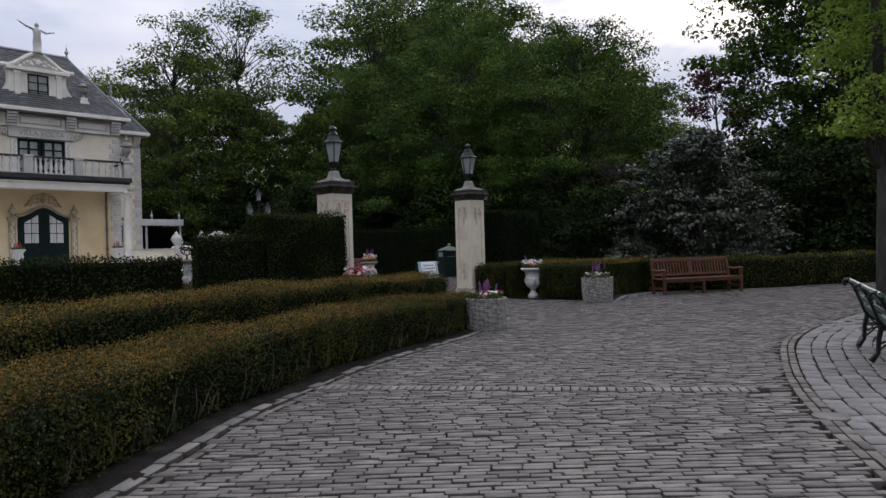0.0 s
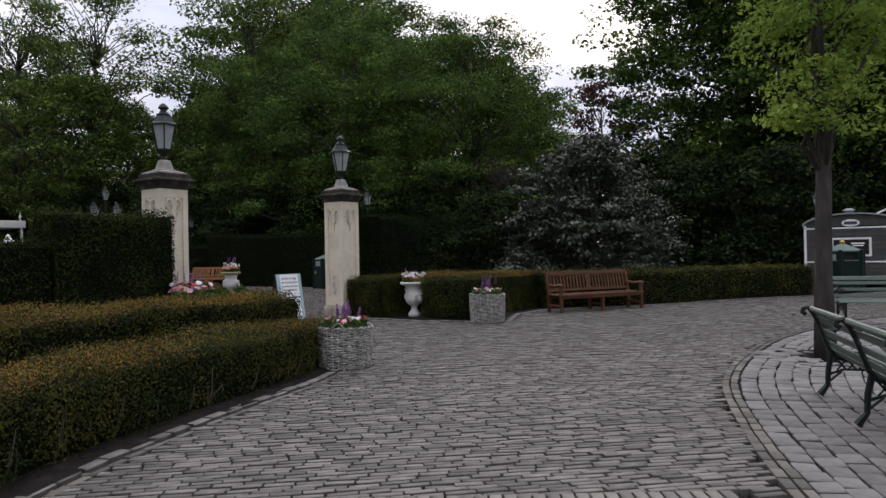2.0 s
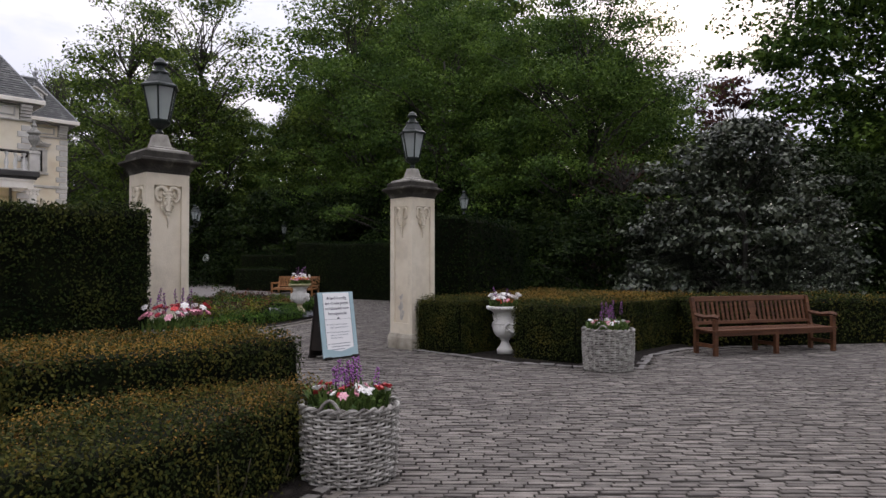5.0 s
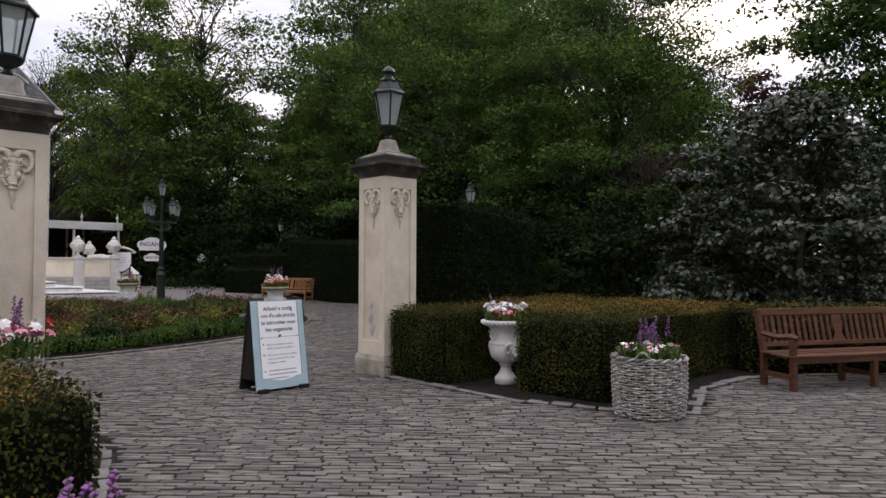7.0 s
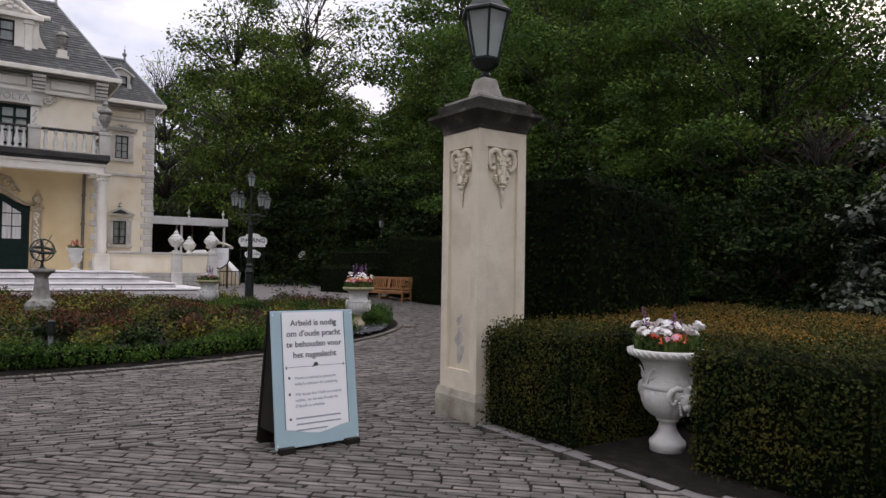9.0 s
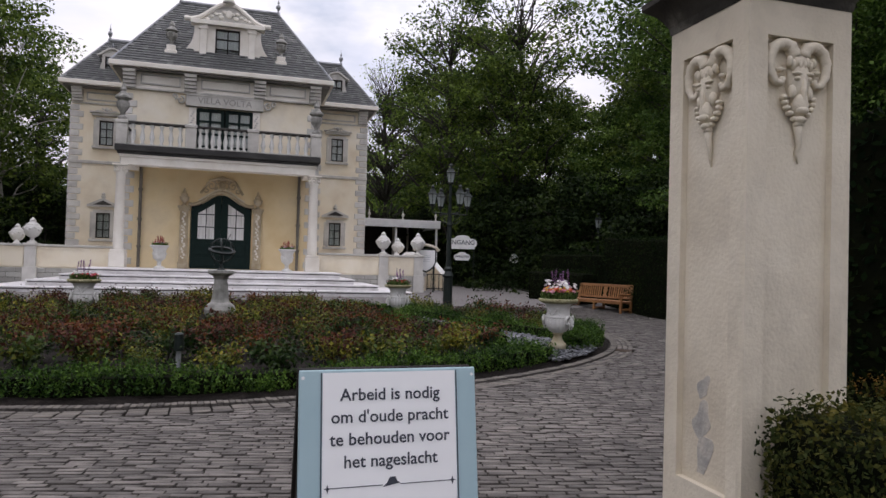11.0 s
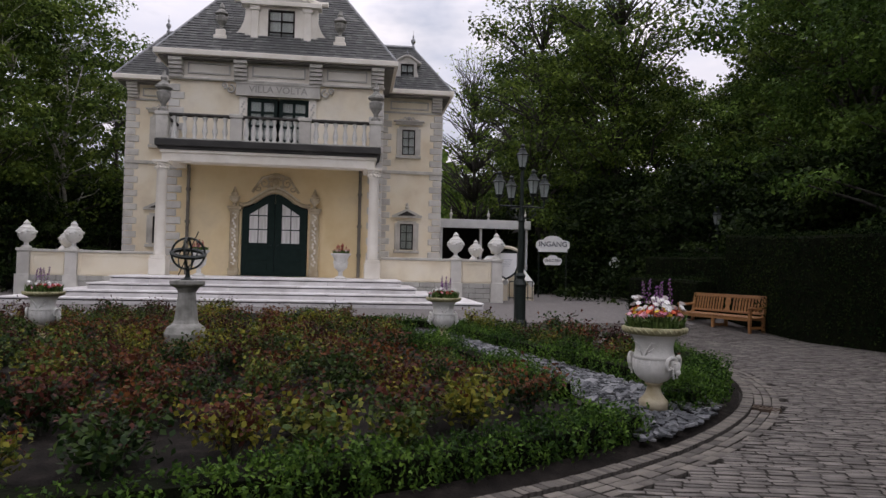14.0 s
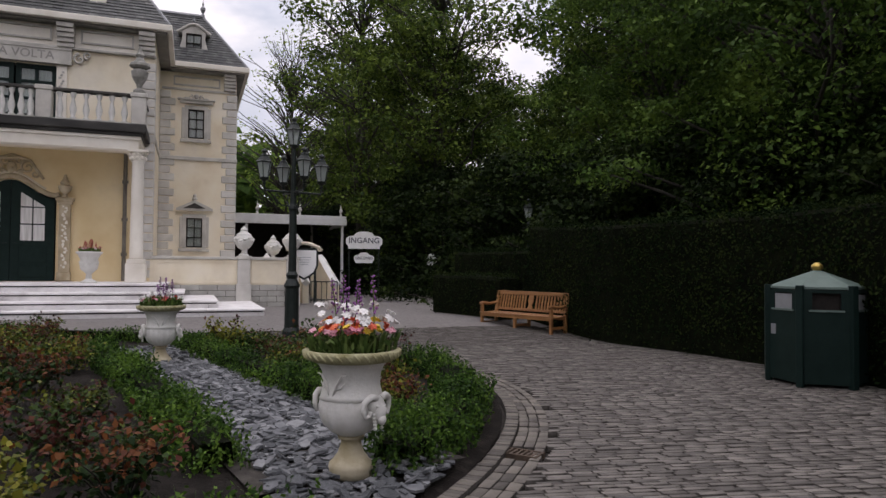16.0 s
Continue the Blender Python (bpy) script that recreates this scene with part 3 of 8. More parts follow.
hedge("low_hedge", offset(KERB_A, 2.6)[:-8] + [(-9.55, 7.9), (-9.8, 9.2)], 1.5, 0.86, "low clipped yew hedge with ochre tips in the parterre", 0.029, 3000, M_YEW, M_YEW_TIP, 3800, rough=0.048)
hedge("low_hedge", [(-12.66, 14.75), (-11.62, 14.75)], 1.1, 0.90, "low dark clipped hedge beside the gate pillar", 0.026, 4600, M_YEW, M_YEW_TIP, 150)
hedge("low_hedge", [(-10.75, 15.05), (-9.62, 15.10)], 1.0, 0.88, "low dark clipped hedge behind the wicker planter", 0.03, 3200, M_YEW, M_YEW_TIP, 350)
hedge("low_hedge", [(-13.7, 17.45), (-9.75, 17.45)], 3.8, 0.88, "broad low clipped yew hedge with an ochre top", 0.032, 2300, M_YEW, M_YEW_TIP, 3400)
hedge("low_hedge", smooth_path([(-9.7, 18.3), (-8.3, 20.0), (-6.0, 23.7), (-4.6, 25.5)]), 1.0, 0.90, "low dark clipped hedge behind the teak bench", 0.05, 800, M_YEW, M_YEW_TIP, 150)
TALL_R = [(-25 + 12.3 * math.cos(t), 10.9 + 14.5 * math.sin(t)) for t in np.linspace(0.335, 1.85, 38)] + [(-30.2, 24.9), (-32.3, 25.0)]
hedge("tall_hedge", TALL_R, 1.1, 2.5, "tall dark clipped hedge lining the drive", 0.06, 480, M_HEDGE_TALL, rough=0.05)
hedge("mid_hedge", [(-12.35, 7.25), (-12.7, 6.1)], 0.8, 1.75, "dark clipped hedge stepping down from the taller hedge", 0.04, 1500, M_HEDGE_GATE, rough=0.06)
hedge("tall_hedge", [(-12.3, 9.1), (-12.3, 7.25)], 0.9, 2.18, "tall dark clipped hedge beside the gate pillar", 0.036, 2200, M_HEDGE_GATE, rough=0.05)
hedge("tall_hedge", [(-13.0, 5.9), (-14.5, 1.0), (-17.0, -4.0), (-20.0, -9.0)], 0.8, 1.36, "dark clipped hedge round the villa court", 0.05, 600, M_HEDGE_GATE, rough=0.05)
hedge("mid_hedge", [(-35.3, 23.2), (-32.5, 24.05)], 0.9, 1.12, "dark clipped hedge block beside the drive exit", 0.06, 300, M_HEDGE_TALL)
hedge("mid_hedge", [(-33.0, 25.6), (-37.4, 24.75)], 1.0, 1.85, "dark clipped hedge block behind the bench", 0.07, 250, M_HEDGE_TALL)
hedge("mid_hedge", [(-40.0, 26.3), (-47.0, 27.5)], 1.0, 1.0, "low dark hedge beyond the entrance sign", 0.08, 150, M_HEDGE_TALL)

# ---- the villa: local x points out of the front, y along it, z up; origin at the wing's front plane ----
VX, VY = -42.3, 11.0
VILLA = pose(VX, VY, 0)


def blobs(items, seg=8):
    """Carved relief: small rounded lumps (x, y, z, rx, ry, rz)."""
    bm = bmesh.new()
    for x, y, z, rx, ry, rz in items:
        r = bmesh.ops.create_icosphere(bm, subdivisions=2 if max(rx, ry, rz) > 0.05 else 1, radius=1.0)
        bmesh.ops.transform(bm, matrix=Matrix.Translation((x, y, z)) @ Matrix.Diagonal((rx, ry, rz, 1)), verts=r["verts"])
    return bm


def scroll(bm, x, y, z, r, turn, w, sign=1):
    """A carved volute in the y-z plane."""
    pts = []
    for k in range(15):
        a = turn + sign * k * 0.55
        q = r * (1 - k / 17)
        pts.append((x, y + q * math.cos(a), z + q * math.sin(a)))
    return tube(pts, [w * (1 - 0.03 * k) for k in range(15)], 6, bm)


def sash_window(parent, d, u0, u1, z0, z1, cols, rows, frame_mat, bar=0.045, surround=0.0):
    """A window let into the wall: frame and bars, panes, curtain behind."""
    win = part("window", boxes((d - 0.10, d + 0.02, u0, u0 + bar, z0, z1), (d - 0.10, d + 0.02, u1 - bar, u1, z0, z1), (d - 0.10, d + 0.02, u0 + bar, u1 - bar, z0, z0 + bar), (d - 0.10, d + 0.02, u0 + bar, u1 - bar, z1 - bar, z1)), frame_mat, parent, "dark-framed sash window with white curtains")
    bm = bmesh.new()
    for k in range(1, cols):
        u = u0 + (u1 - u0) * k / cols
        wd = bar * (0.55 if cols != 2 else 0.75)
        box(bm, d - 0.06, d + 0.012, u - wd / 2, u + wd / 2, z0 + bar, z1 - bar)
    part("mullion", bm, frame_mat, win)
    for k in range(1, rows):
        z = z0 + (z1 - z0) * k / rows
        part("glazing_bar", boxes((d - 0.055, d + 0.005, u0 + bar, u1 - bar, z - bar * 0.3, z + bar * 0.3)), frame_mat, win)
    part("curtain", boxes((d - 0.085, d - 0.062, u0 + 0.01, u1 - 0.01, z0 + 0.01, z1 - 0.01)), M_CURTAIN, win, "white net curtain")
    for i in range(cols):
        for j in range(rows):
            a, b = u0 + (u1 - u0) * i / cols, u0 + (u1 - u0) * (i + 1) / cols
            c, e = z0 + (z1 - z0) * j / rows, z0 + (z1 - z0) * (j + 1) / rows
            p = part("pane", boxes((d - 0.050, d - 0.044, a, b, c, e)), M_PANE, win)
            p.visible_shadow = False
    return win


def pane_material():
    m = bpy.data.materials.new("clear_pane")
    m.use_nodes = True
    n, l = m.node_tree.nodes, m.node_tree.links
    g = n.new("ShaderNodeBsdfGlossy")
    g.inputs["Roughness"].default_value = 0.03
    t = n.new("ShaderNodeBsdfTransparent")
    t.inputs["Color"].default_value = (0.86, 0.89, 0.88, 1)
    fr = n.new("ShaderNodeFresnel")
    fr.inputs["IOR"].default_value = 1.45
    mx = n.new("ShaderNodeMixShader")
    l.new(fr.outputs["Fac"], mx.inputs["Fac"])
    l.new(t.outputs["BSDF"], mx.inputs[1])
    l.new(g.outputs["BSDF"], mx.inputs[2])
    l.new(mx.outputs["Shader"], n["Material Output"].inputs["Surface"])
    return m


M_PANE = pane_material()


def wall_with_holes(d0, d1, u0, u1, z0, z1, holes):
    """A wall slab in the y-z plane with rectangular openings right through it."""
    us = sorted({u0, u1, *[h[0] for h in holes], *[h[1] for h in holes]})
    zs = sorted({z0, z1, *[h[2] for h in holes], *[h[3] for h in holes]})
    bm = bmesh.new()
    for a, b in zip(us, us[1:]):
        run = None
        for c, e in zip(zs, zs[1:]):
            if any(h[0] <= (a + b) / 2 <= h[1] and h[2] <= (c + e) / 2 <= h[3] for h in holes):
                if run:
                    box(bm, d0, d1, a, b, *run)
                run = None
            else:
                run = (run[0], e) if run else (c, e)
        if run:
            box(bm, d0, d1, a, b, *run)
    bmesh.ops.remove_doubles(bm, verts=bm.verts, dist=1e-5)
    return bm


def small_urn(name, x, y, z, h, label, group):
    """A lidded stone urn."""
    ob = thing(name, pose(x, y, z), label, "urn", group)
    part("foot", lathe([(0.17 * h, 0), (0.17 * h, 0.05 * h), (0.08 * h, 0.1 * h), (0.07 * h, 0.2 * h)], 14), M_WHITE_STONE, ob, smooth=False)
    part("bowl", lathe([(0.07 * h, 0.2 * h), (0.2 * h, 0.28 * h), (0.29 * h, 0.42 * h), (0.31 * h, 0.58 * h), (0.27 * h, 0.66 * h), (0.22 * h, 0.68 * h)], 16), M_WHITE_STONE, ob, smooth=True)
    part("garland", blobs([(0.29 * h * math.cos(a), 0.29 * h * math.sin(a), (0.55 + 0.05 * math.sin(4 * a)) * h, 0.06 * h, 0.06 * h, 0.05 * h) for a in np.linspace(0, 5.9, 12)]), M_WHITE_STONE, ob)
    part("lid", lathe([(0.25 * h, 0.68 * h), (0.24 * h, 0.72 * h), (0.14 * h, 0.79 * h), (0.1 * h, 0.84 * h), (0.12 * h, 0.88 * h), (0.06 * h, 0.95 * h), (0.01 * h, 1.0 * h)], 14), M_WHITE_STONE, ob)
    return ob


def roof_slates(name, quad_fn, rows, length_fn, parent, slate=0.26):
    """Slates in overlapping courses on a slope; quad_fn(s, t) gives a point and the outward normal."""
    vs, fs = [], []
    r = random.Random(4)
    for j in range(rows):
        t0, t1 = j / rows, (j + 1.25) / rows
        n = max(2, round(length_fn(t0) / slate))
        for i in range(n):
            off = 0.5 * (j % 2)
            s0, s1 = (i + off) / n, (i + off + 0.94) / n
            s1 = min(1.0, s1)
            if s0 >= s1 - 0.002:
                continue
            k = len(vs)
            lift = 0.03 + r.uniform(0, 0.012)
            for s, t, e in ((s0, t0, lift), (s1, t0, lift), (s1, min(1, t1), 0.006), (s0, min(1, t1), 0.006), (s0, t0, 0.002), (s1, t0, 0.002)):
                p, nn = quad_fn(s, t)
                vs.append(tuple(p + nn * e))
            fs += [(k, k + 1, k + 2, k + 3), (k + 4, k + 5, k + 1, k)]
    me = bpy.data.meshes.new(name)
    me.from_pydata(vs, [], fs)
    return tagged(mesh_part(name, me, M_SLATE, parent), kind="stuff")


def slope(a0, a1, b0, b1):
    """A sloping quad from its lower edge a0-a1 to its upper edge b0-b1."""
    a0, a1, b0, b1 = (Vector(v) for v in (a0, a1, b0, b1))
    nn = (a1 - a0).cross(b0 - a0).normalized()
    return (lambda s, t: (a0.lerp(a1, s).lerp(b0.lerp(b1, s), t), nn)), (lambda t: (a0.lerp(b0, t) - a1.lerp(b1, t)).length)


def hip_roof(ob, d0, d1, w, z0, td0, td1, tw, z1, rows):
    """A steep slated roof: eave rectangle to a smaller top rectangle, lead along hips and ridge."""
    low = [(d1, -w, z0), (d1, w, z0), (d0, w, z0), (d0, -w, z0)]
    up = [(td1, -tw, z1), (td1, tw, z1), (td0, tw, z1), (td0, -tw, z1)]
    bm = bmesh.new()
    a, b = [bm.verts.new(v) for v in low], [bm.verts.new(v) for v in up]
    for k in range(4):
        bm.faces.new((a[k], a[(k + 1) % 4], b[(k + 1) % 4], b[k]))
    bm.faces.new(b)
    bm.faces.new(list(reversed(a)))
    roof = part("roof", bm, M_SLATE, ob, "steep grey slate roof")
    for k in (0, 1, 3):
        q, ln = slope(low[k], low[(k + 1) % 4], up[k], up[(k + 1) % 4])
        roof_slates("slate", q, rows, ln, roof)
    for k in range(4):
        part("hip_flashing", tube([low[k], up[k]], 0.05, 6), M_LEAD, roof, "lead-covered hip")
        part("ridge_flashing", tube([up[k], up[(k + 1) % 4]], 0.09, 6), M_LEAD, roof, "lead-covered ridge")
    return roof


def finial(parent, d, u, z, h, mat):
    return part("finial", lathe([(0.10 * h, 0), (0.09 * h, 0.1 * h), (0.04 * h, 0.18 * h), (0.13 * h, 0.35 * h), (0.13 * h, 0.45 * h), (0.03 * h, 0.58 * h), (0.06 * h, 0.66 * h), (0.012 * h, 0.78 * h), (0.008 * h, h)], 10, at=(d, u, z)), mat, parent)


def quoins(parent, d, edge, inward, z0, z1, side_depth):
    """Alternating long and short corner blocks."""
    k, z = 0, z0
    while z + 0.27 < z1:
        w = 0.52 if k % 2 == 0 else 0.36
        u0, u1 = sorted((edge + inward * -0.035, edge + inward * w))
        part("quoin", boxes((d - side_depth if k % 2 else d - side_depth * 1.4, d + 0.04, u0, u1, z + 0.012, z + 0.278), bevel=0.018), M_QUOIN, parent)
        z += 0.29
        k += 1


def corbel(parent, d, u, z0, z1, w):
    h = (z1 - z0) / 5
    part("corbel", boxes(*[(d, d + 0.16 + 0.06 * k, u - w / 2, u + w / 2, z0 + h * k + 0.015, z0 + h * (k + 1)) for k in range(5)], bevel=0.012), M_TRIM, parent, "stepped grey corbel")


def frieze_panel(parent, d, u0, u1, z0, z1):
    t = 0.05
    part("frieze_panel", boxes((d, d + 0.05, u0, u1, z0, z0 + t), (d, d + 0.05, u0, u1, z1 - t, z1), (d, d + 0.05, u0, u0 + t, z0 + t, z1 - t), (d, d + 0.05, u1 - t, u1, z0 + t, z1 - t)), M_TRIM, parent, "sunk grey frieze panel")


def baluster(parent, d, u, z0, h):
    return part("baluster", lathe([(0.085, 0), (0.085, 0.06 * h), (0.05, 0.1 * h), (0.085, 0.28 * h), (0.095, 0.38 * h), (0.05, 0.68 * h), (0.04, 0.78 * h), (0.07, 0.86 * h), (0.08, 0.93 * h), (0.08, h)], 10, at=(d, u, z0)), M_WHITE_STONE, parent, smooth=True)


def arch_top(u, half, z_side, z_top):
    """The bell-shaped head of the main door."""
    k = abs(u) / half
    return z_side + (z_top - z_side) * (0.5 + 0.5 * math.cos(math.pi * min(1.0, k * 1.02)))


def build_villa():
    ob = thing("villa", VILLA, "cream stucco villa with grey quoins, balcony and slate roof", "villa")
    wings, bay, wd = 6.72, 3.93, -1.95
    # walls; wd is the front plane of the set-back wings
    for s in (-1, 1):
        uc, hw = s * 5.24, 0.29
        holes = [(uc - hw, uc + hw, 2.27, 3.40), (uc - hw, uc + hw, 6.48, 7.60)]
        u0, u1 = sorted((s * bay, s * wings))
        part("wing_wall", wall_with_holes(wd - 0.35, wd, u0, u1, 0.1, 9.08, holes), M_STUCCO, ob)
        part("side_wall", boxes((-11.5, wd - 0.35, s * wings - 0.175 - s * 0.175, s * wings + 0.175 - s * 0.175, 0.1, 9.08)), M_STUCCO, ob)
        part("bay_side_wall", boxes((wd, 1.75, min(s * bay, s * (bay - 0.35)), max(s * bay, s * (bay - 0.35)), 0.1, 9.1)), M_STUCCO, ob)
        # wing windows with their surrounds
        for z0, z1, low in ((2.27, 3.40, True), (6.48, 7.60, False)):
            sash_window(ob, wd, uc - hw, uc + hw, z0, z1, 2, 3, M_BLACK)
            b = 0.14
            part("window_surround", boxes((wd, wd + 0.06, uc - hw - b, uc - hw, z0 - 0.05, z1 + b), (wd, wd + 0.06, uc + hw, uc + hw + b, z0 - 0.05, z1 + b), (wd, wd + 0.06, uc - hw, uc + hw, z1, z1 + b), (wd, wd + 0.05, uc - hw - b - 0.1, uc - hw - b, z0, z1 + 0.05), (wd, wd + 0.05, uc + hw + b, uc + hw + b + 0.1, z0, z1 + 0.05), bevel=0.008), M_TRIM, ob, "grey moulded window surround")
            part("window_sill", boxes((wd, wd + 0.16, uc - 0.56, uc + 0.56, z0 - 0.16, z0 - 0.05), bevel=0.012), M_TRIM, ob)
            if low:
                part("pediment", plate([(uc - 0.66, z1 + 0.28), (uc + 0.66, z1 + 0.28), (uc + 0.66, z1 + 0.36), (uc, z1 + 0.68), (uc - 0.66, z1 + 0.36)], 0.16, "x", at=wd), M_TRIM, ob, "dark weathered triangular pediment")
                part("pediment_field", plate([(uc - 0.42, z1 + 0.36), (uc + 0.42, z1 + 0.36), (uc, z1 + 0.57)], 0.012, "x", at=wd + 0.165), M_STONE_DARK, ob)
                part("pediment_knob", lathe([(0.05, 0), (0.11, 0.07), (0.06, 0.16), (0.08, 0.2), (0.02, 0.27)], 8, at=(wd + 0.08, uc, z1 + 0.66)), M_TRIM, ob)
            else:
                part("window_cornice", boxes((wd, wd + 0.14, uc - 0.6, uc + 0.6, z1 + 0.22, z1 + 0.33), (wd, wd + 0.2, uc - 0.68, uc + 0.68, z1 + 0.33, z1 + 0.39), bevel=0.01), M_TRIM, ob)
                bm = blobs([(wd + 0.08, uc, z1 + 0.50, 0.05, 0.10, 0.09), (wd + 0.08, uc + 0.36, z1 + 0.42, 0.04, 0.10, 0.04), (wd + 0.08, uc - 0.36, z1 + 0.42, 0.04, 0.10, 0.04)])
                for q in (-1, 1):
                    scroll(bm, wd + 0.08, uc + q * 0.2, z1 + 0.46, 0.10, math.pi / 2, 0.026, q)
                part("carving", bm, M_TRIM, ob)
        quoins(ob, wd, s * wings, -s, 1.9, 8.4, 0.35)
        quoins(ob, wd, s * (bay + 0.03), s, 1.9, 8.4, 0.05)
        quoins(ob, 2.1, s * bay, -s, 1.15, 8.1, 0.35)
        part("string_course", boxes((wd, wd + 0.09, min(s * bay, s * (wings + 0.06)), max(s * bay, s * (wings + 0.06)), 5.62, 5.76), (wd - 4.0, wd, min(s * wings, s * (wings + 0.06)), max(s * wings, s * (wings + 0.06)), 5.62, 5.76), (wd, 2.1, min(s * bay, s * (bay + 0.06)), max(s * bay, s * (bay + 0.06)), 5.62, 5.76), bevel=0.015), M_TRIM, ob)
        # wing eaves
        u0, u1 = sorted((s * (bay + 0.52), s * 7.16))
        part("eave", boxes((wd, wd + 0.62, u0, u1, 9.08, 9.28), bevel=0.02), M_STUCCO_WHITE, ob, "pale painted gutter board")
        part("eave", boxes((-11.8, wd, min(s * 6.55, s * 7.16), max(s * 6.55, s * 7.16), 9.08, 9.28), bevel=0.02), M_STUCCO_WHITE, ob, "pale painted gutter board")
        u0, u1 = sorted((s * bay, s * 7.0))
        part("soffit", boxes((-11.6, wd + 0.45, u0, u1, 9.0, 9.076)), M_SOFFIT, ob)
        corbel(ob, wd, s * 6.46, 8.4, 9.0, 0.44)
        frieze_panel(ob, wd, *sorted((s * 4.4, s * 6.1)), 8.5, 8.86)
        part("frieze_moulding", boxes((wd, wd + 0.06, *sorted((s * 4.0, s * 6.7)), 8.32, 8.39)), M_TRIM, ob)
        # downpipe in the angle of the porch
        pipe = part("downpipe", tube([(2.2, s * 3.14, 1.05), (2.2, s * 3.14, 5.1)], 0.06, 10), M_PIPE, ob, "brown-grey iron downpipe")
        for z in (1.9, 3.0, 4.2):
            part("pipe_collar", lathe([(0.09, -0.05), (0.09, 0.05)], 10, at=(2.2, s * 3.14, z)), M_PIPE, pipe)
    # bay front wall, with the balcony doors and the main door let in
    part("bay_wall", wall_with_holes(1.75, 2.1, -bay, bay, 5.2, 9.1, [(-1.13, 1.13, 5.6, 7.72)]), M_STUCCO, ob)
    part("porch_wall", wall_with_holes(1.75, 2.1, -bay, bay, 0.1, 5.2, [(-1.21, 1.21, 1.05, 3.78)]), M_STUCCO_OCHRE, ob, "ochre-stained yellow stucco under the balcony, bounced light in its tint")
    part("back_wall", boxes((-11.5, -11.2, -6.55, 6.55, 0.1, 9.08), (-11.2, 1.4, -3.5, 3.5, 4.9, 5.05)), M_STUCCO, ob)
    # Black slab stands in for the unlit rooms behind the openings.
    part("unlit_room_slab", boxes((1.2, 1.3, -1.6, 1.6, 1.05, 8.0)), M_BLACK, ob)
    # head of the main door
    n = 24
    arch = [(1.21 - 2.42 * k / n, arch_top(1.21 - 2.42 * k / n, 1.21, 3.60, 4.16)) for k in range(n + 1)]
    for s in (-1, 1):
        pts = [(u * s, z) for u, z in [(0.008, 1.06), (1.18, 1.06)]] + [(s * u, arch_top(u, 1.21, 3.56, 4.12)) for u in np.linspace(1.18, 0.008, 12)]
        leaf = part("door_leaf", plate(pts, 0.07, "x", at=2.105), M_DOOR, ob, "dark green panelled door leaf with curtained panes")
        for i in range(2):
            for j in range(3):
                a, b = sorted((s * (0.27 + 0.34 * i), s * (0.27 + 0.34 * (i + 1) - 0.035)))
                c = 2.28 + 0.52 * j
                e = c + 0.48
                if j == 2:
                    hi = [arch_top(abs(u), 1.21, 3.50, 4.06) - 0.24 for u in (a, b)]
                    pts = [(a, c), (b, c), (b, hi[1]), (a, hi[0])]
                else:
                    pts = [(a, c), (b, c), (b, e), (a, e)]
                part("pane", plate(pts, 0.012, "x", at=2.172), M_CURTAIN, leaf, "pane with a white net curtain behind")
        u0, u1 = sorted((s * 0.24, s * 1.0))
        part("door_panel", boxes((2.17, 2.195, u0, u1, 1.62, 2.12), bevel=0.012), M_DOOR, leaf)
        part("door_panel", boxes((2.17, 2.195, u0, u1, 1.16, 1.52), bevel=0.012), M_DOOR, leaf)
        part("handle", tube([(2.2, s * 0.1, 2.2), (2.25, s * 0.1, 2.2), (2.25, s * 0.2, 2.2)], 0.014, 6), M_IRON, leaf)
    part("door_arch", tube([(2.17, u, z + 0.09) for u, z in [(1.3, 3.64)] + arch + [(-1.3, 3.64)]], 0.075, 8), M_DOORSTONE, ob, "moulded stone arch over the door")
    part("door_arch", tube([(2.14, u, z + 0.2) for u, z in arch[3:-3]], 0.05, 6), M_PILLAR, ob)
    bm = bmesh.new()
    for s in (-1, 1):
        scroll(bm, 2.15, s * 0.42, 4.52, 0.2, math.pi / 2, 0.04, s)
        scroll(bm, 2.15, s * 0.62, 4.32, 0.14, math.pi / 2, 0.035, -s)
        scroll(bm, 2.15, s * 0.2, 4.7, 0.13, 0, 0.03, s)
        tube([(2.13, s * 0.85, 4.18), (2.15, s * 0.7, 4.4), (2.15, s * 0.5, 4.72), (2.15, 0, 4.88)], 0.05, 6, bm)
    for x, y, z, a, b, c in [(2.14, 0, 4.5, 0.1, 0.14, 0.2), (2.2, 0, 4.45, 0.08, 0.07, 0.08), (2.15, 0, 4.78, 0.07, 0.2, 0.07), (2.15, 0.25, 4.4, 0.05, 0.1, 0.06), (2.15, -0.25, 4.4, 0.05, 0.1, 0.06)]:
        r = bmesh.ops.create_icosphere(bm, subdivisions=2, radius=1.0)
        bmesh.ops.transform(bm, matrix=Matrix.Translation((x, y, z)) @ Matrix.Diagonal((a, b, c, 1)), verts=r["verts"])
    part("carved_crest", bm, M_DOORSTONE, ob, "carved stone crest over the door")
    for s in (-1, 1):
        u = s * 1.46
        pil = part("pilaster", boxes((2.1, 2.26, u - 0.19, u + 0.19, 1.05, 1.32), (2.1, 2.22, u - 0.16, u + 0.16, 1.32, 3.42), (2.1, 2.27, u - 0.2, u + 0.2, 3.42, 3.52), (2.1, 2.31, u - 0.25, u + 0.25, 3.52, 3.62), bevel=0.012), M_DOORSTONE, ob, "carved stone pilaster")
        items = []
        for k in range(17):
            z = 1.48 + k * 0.114
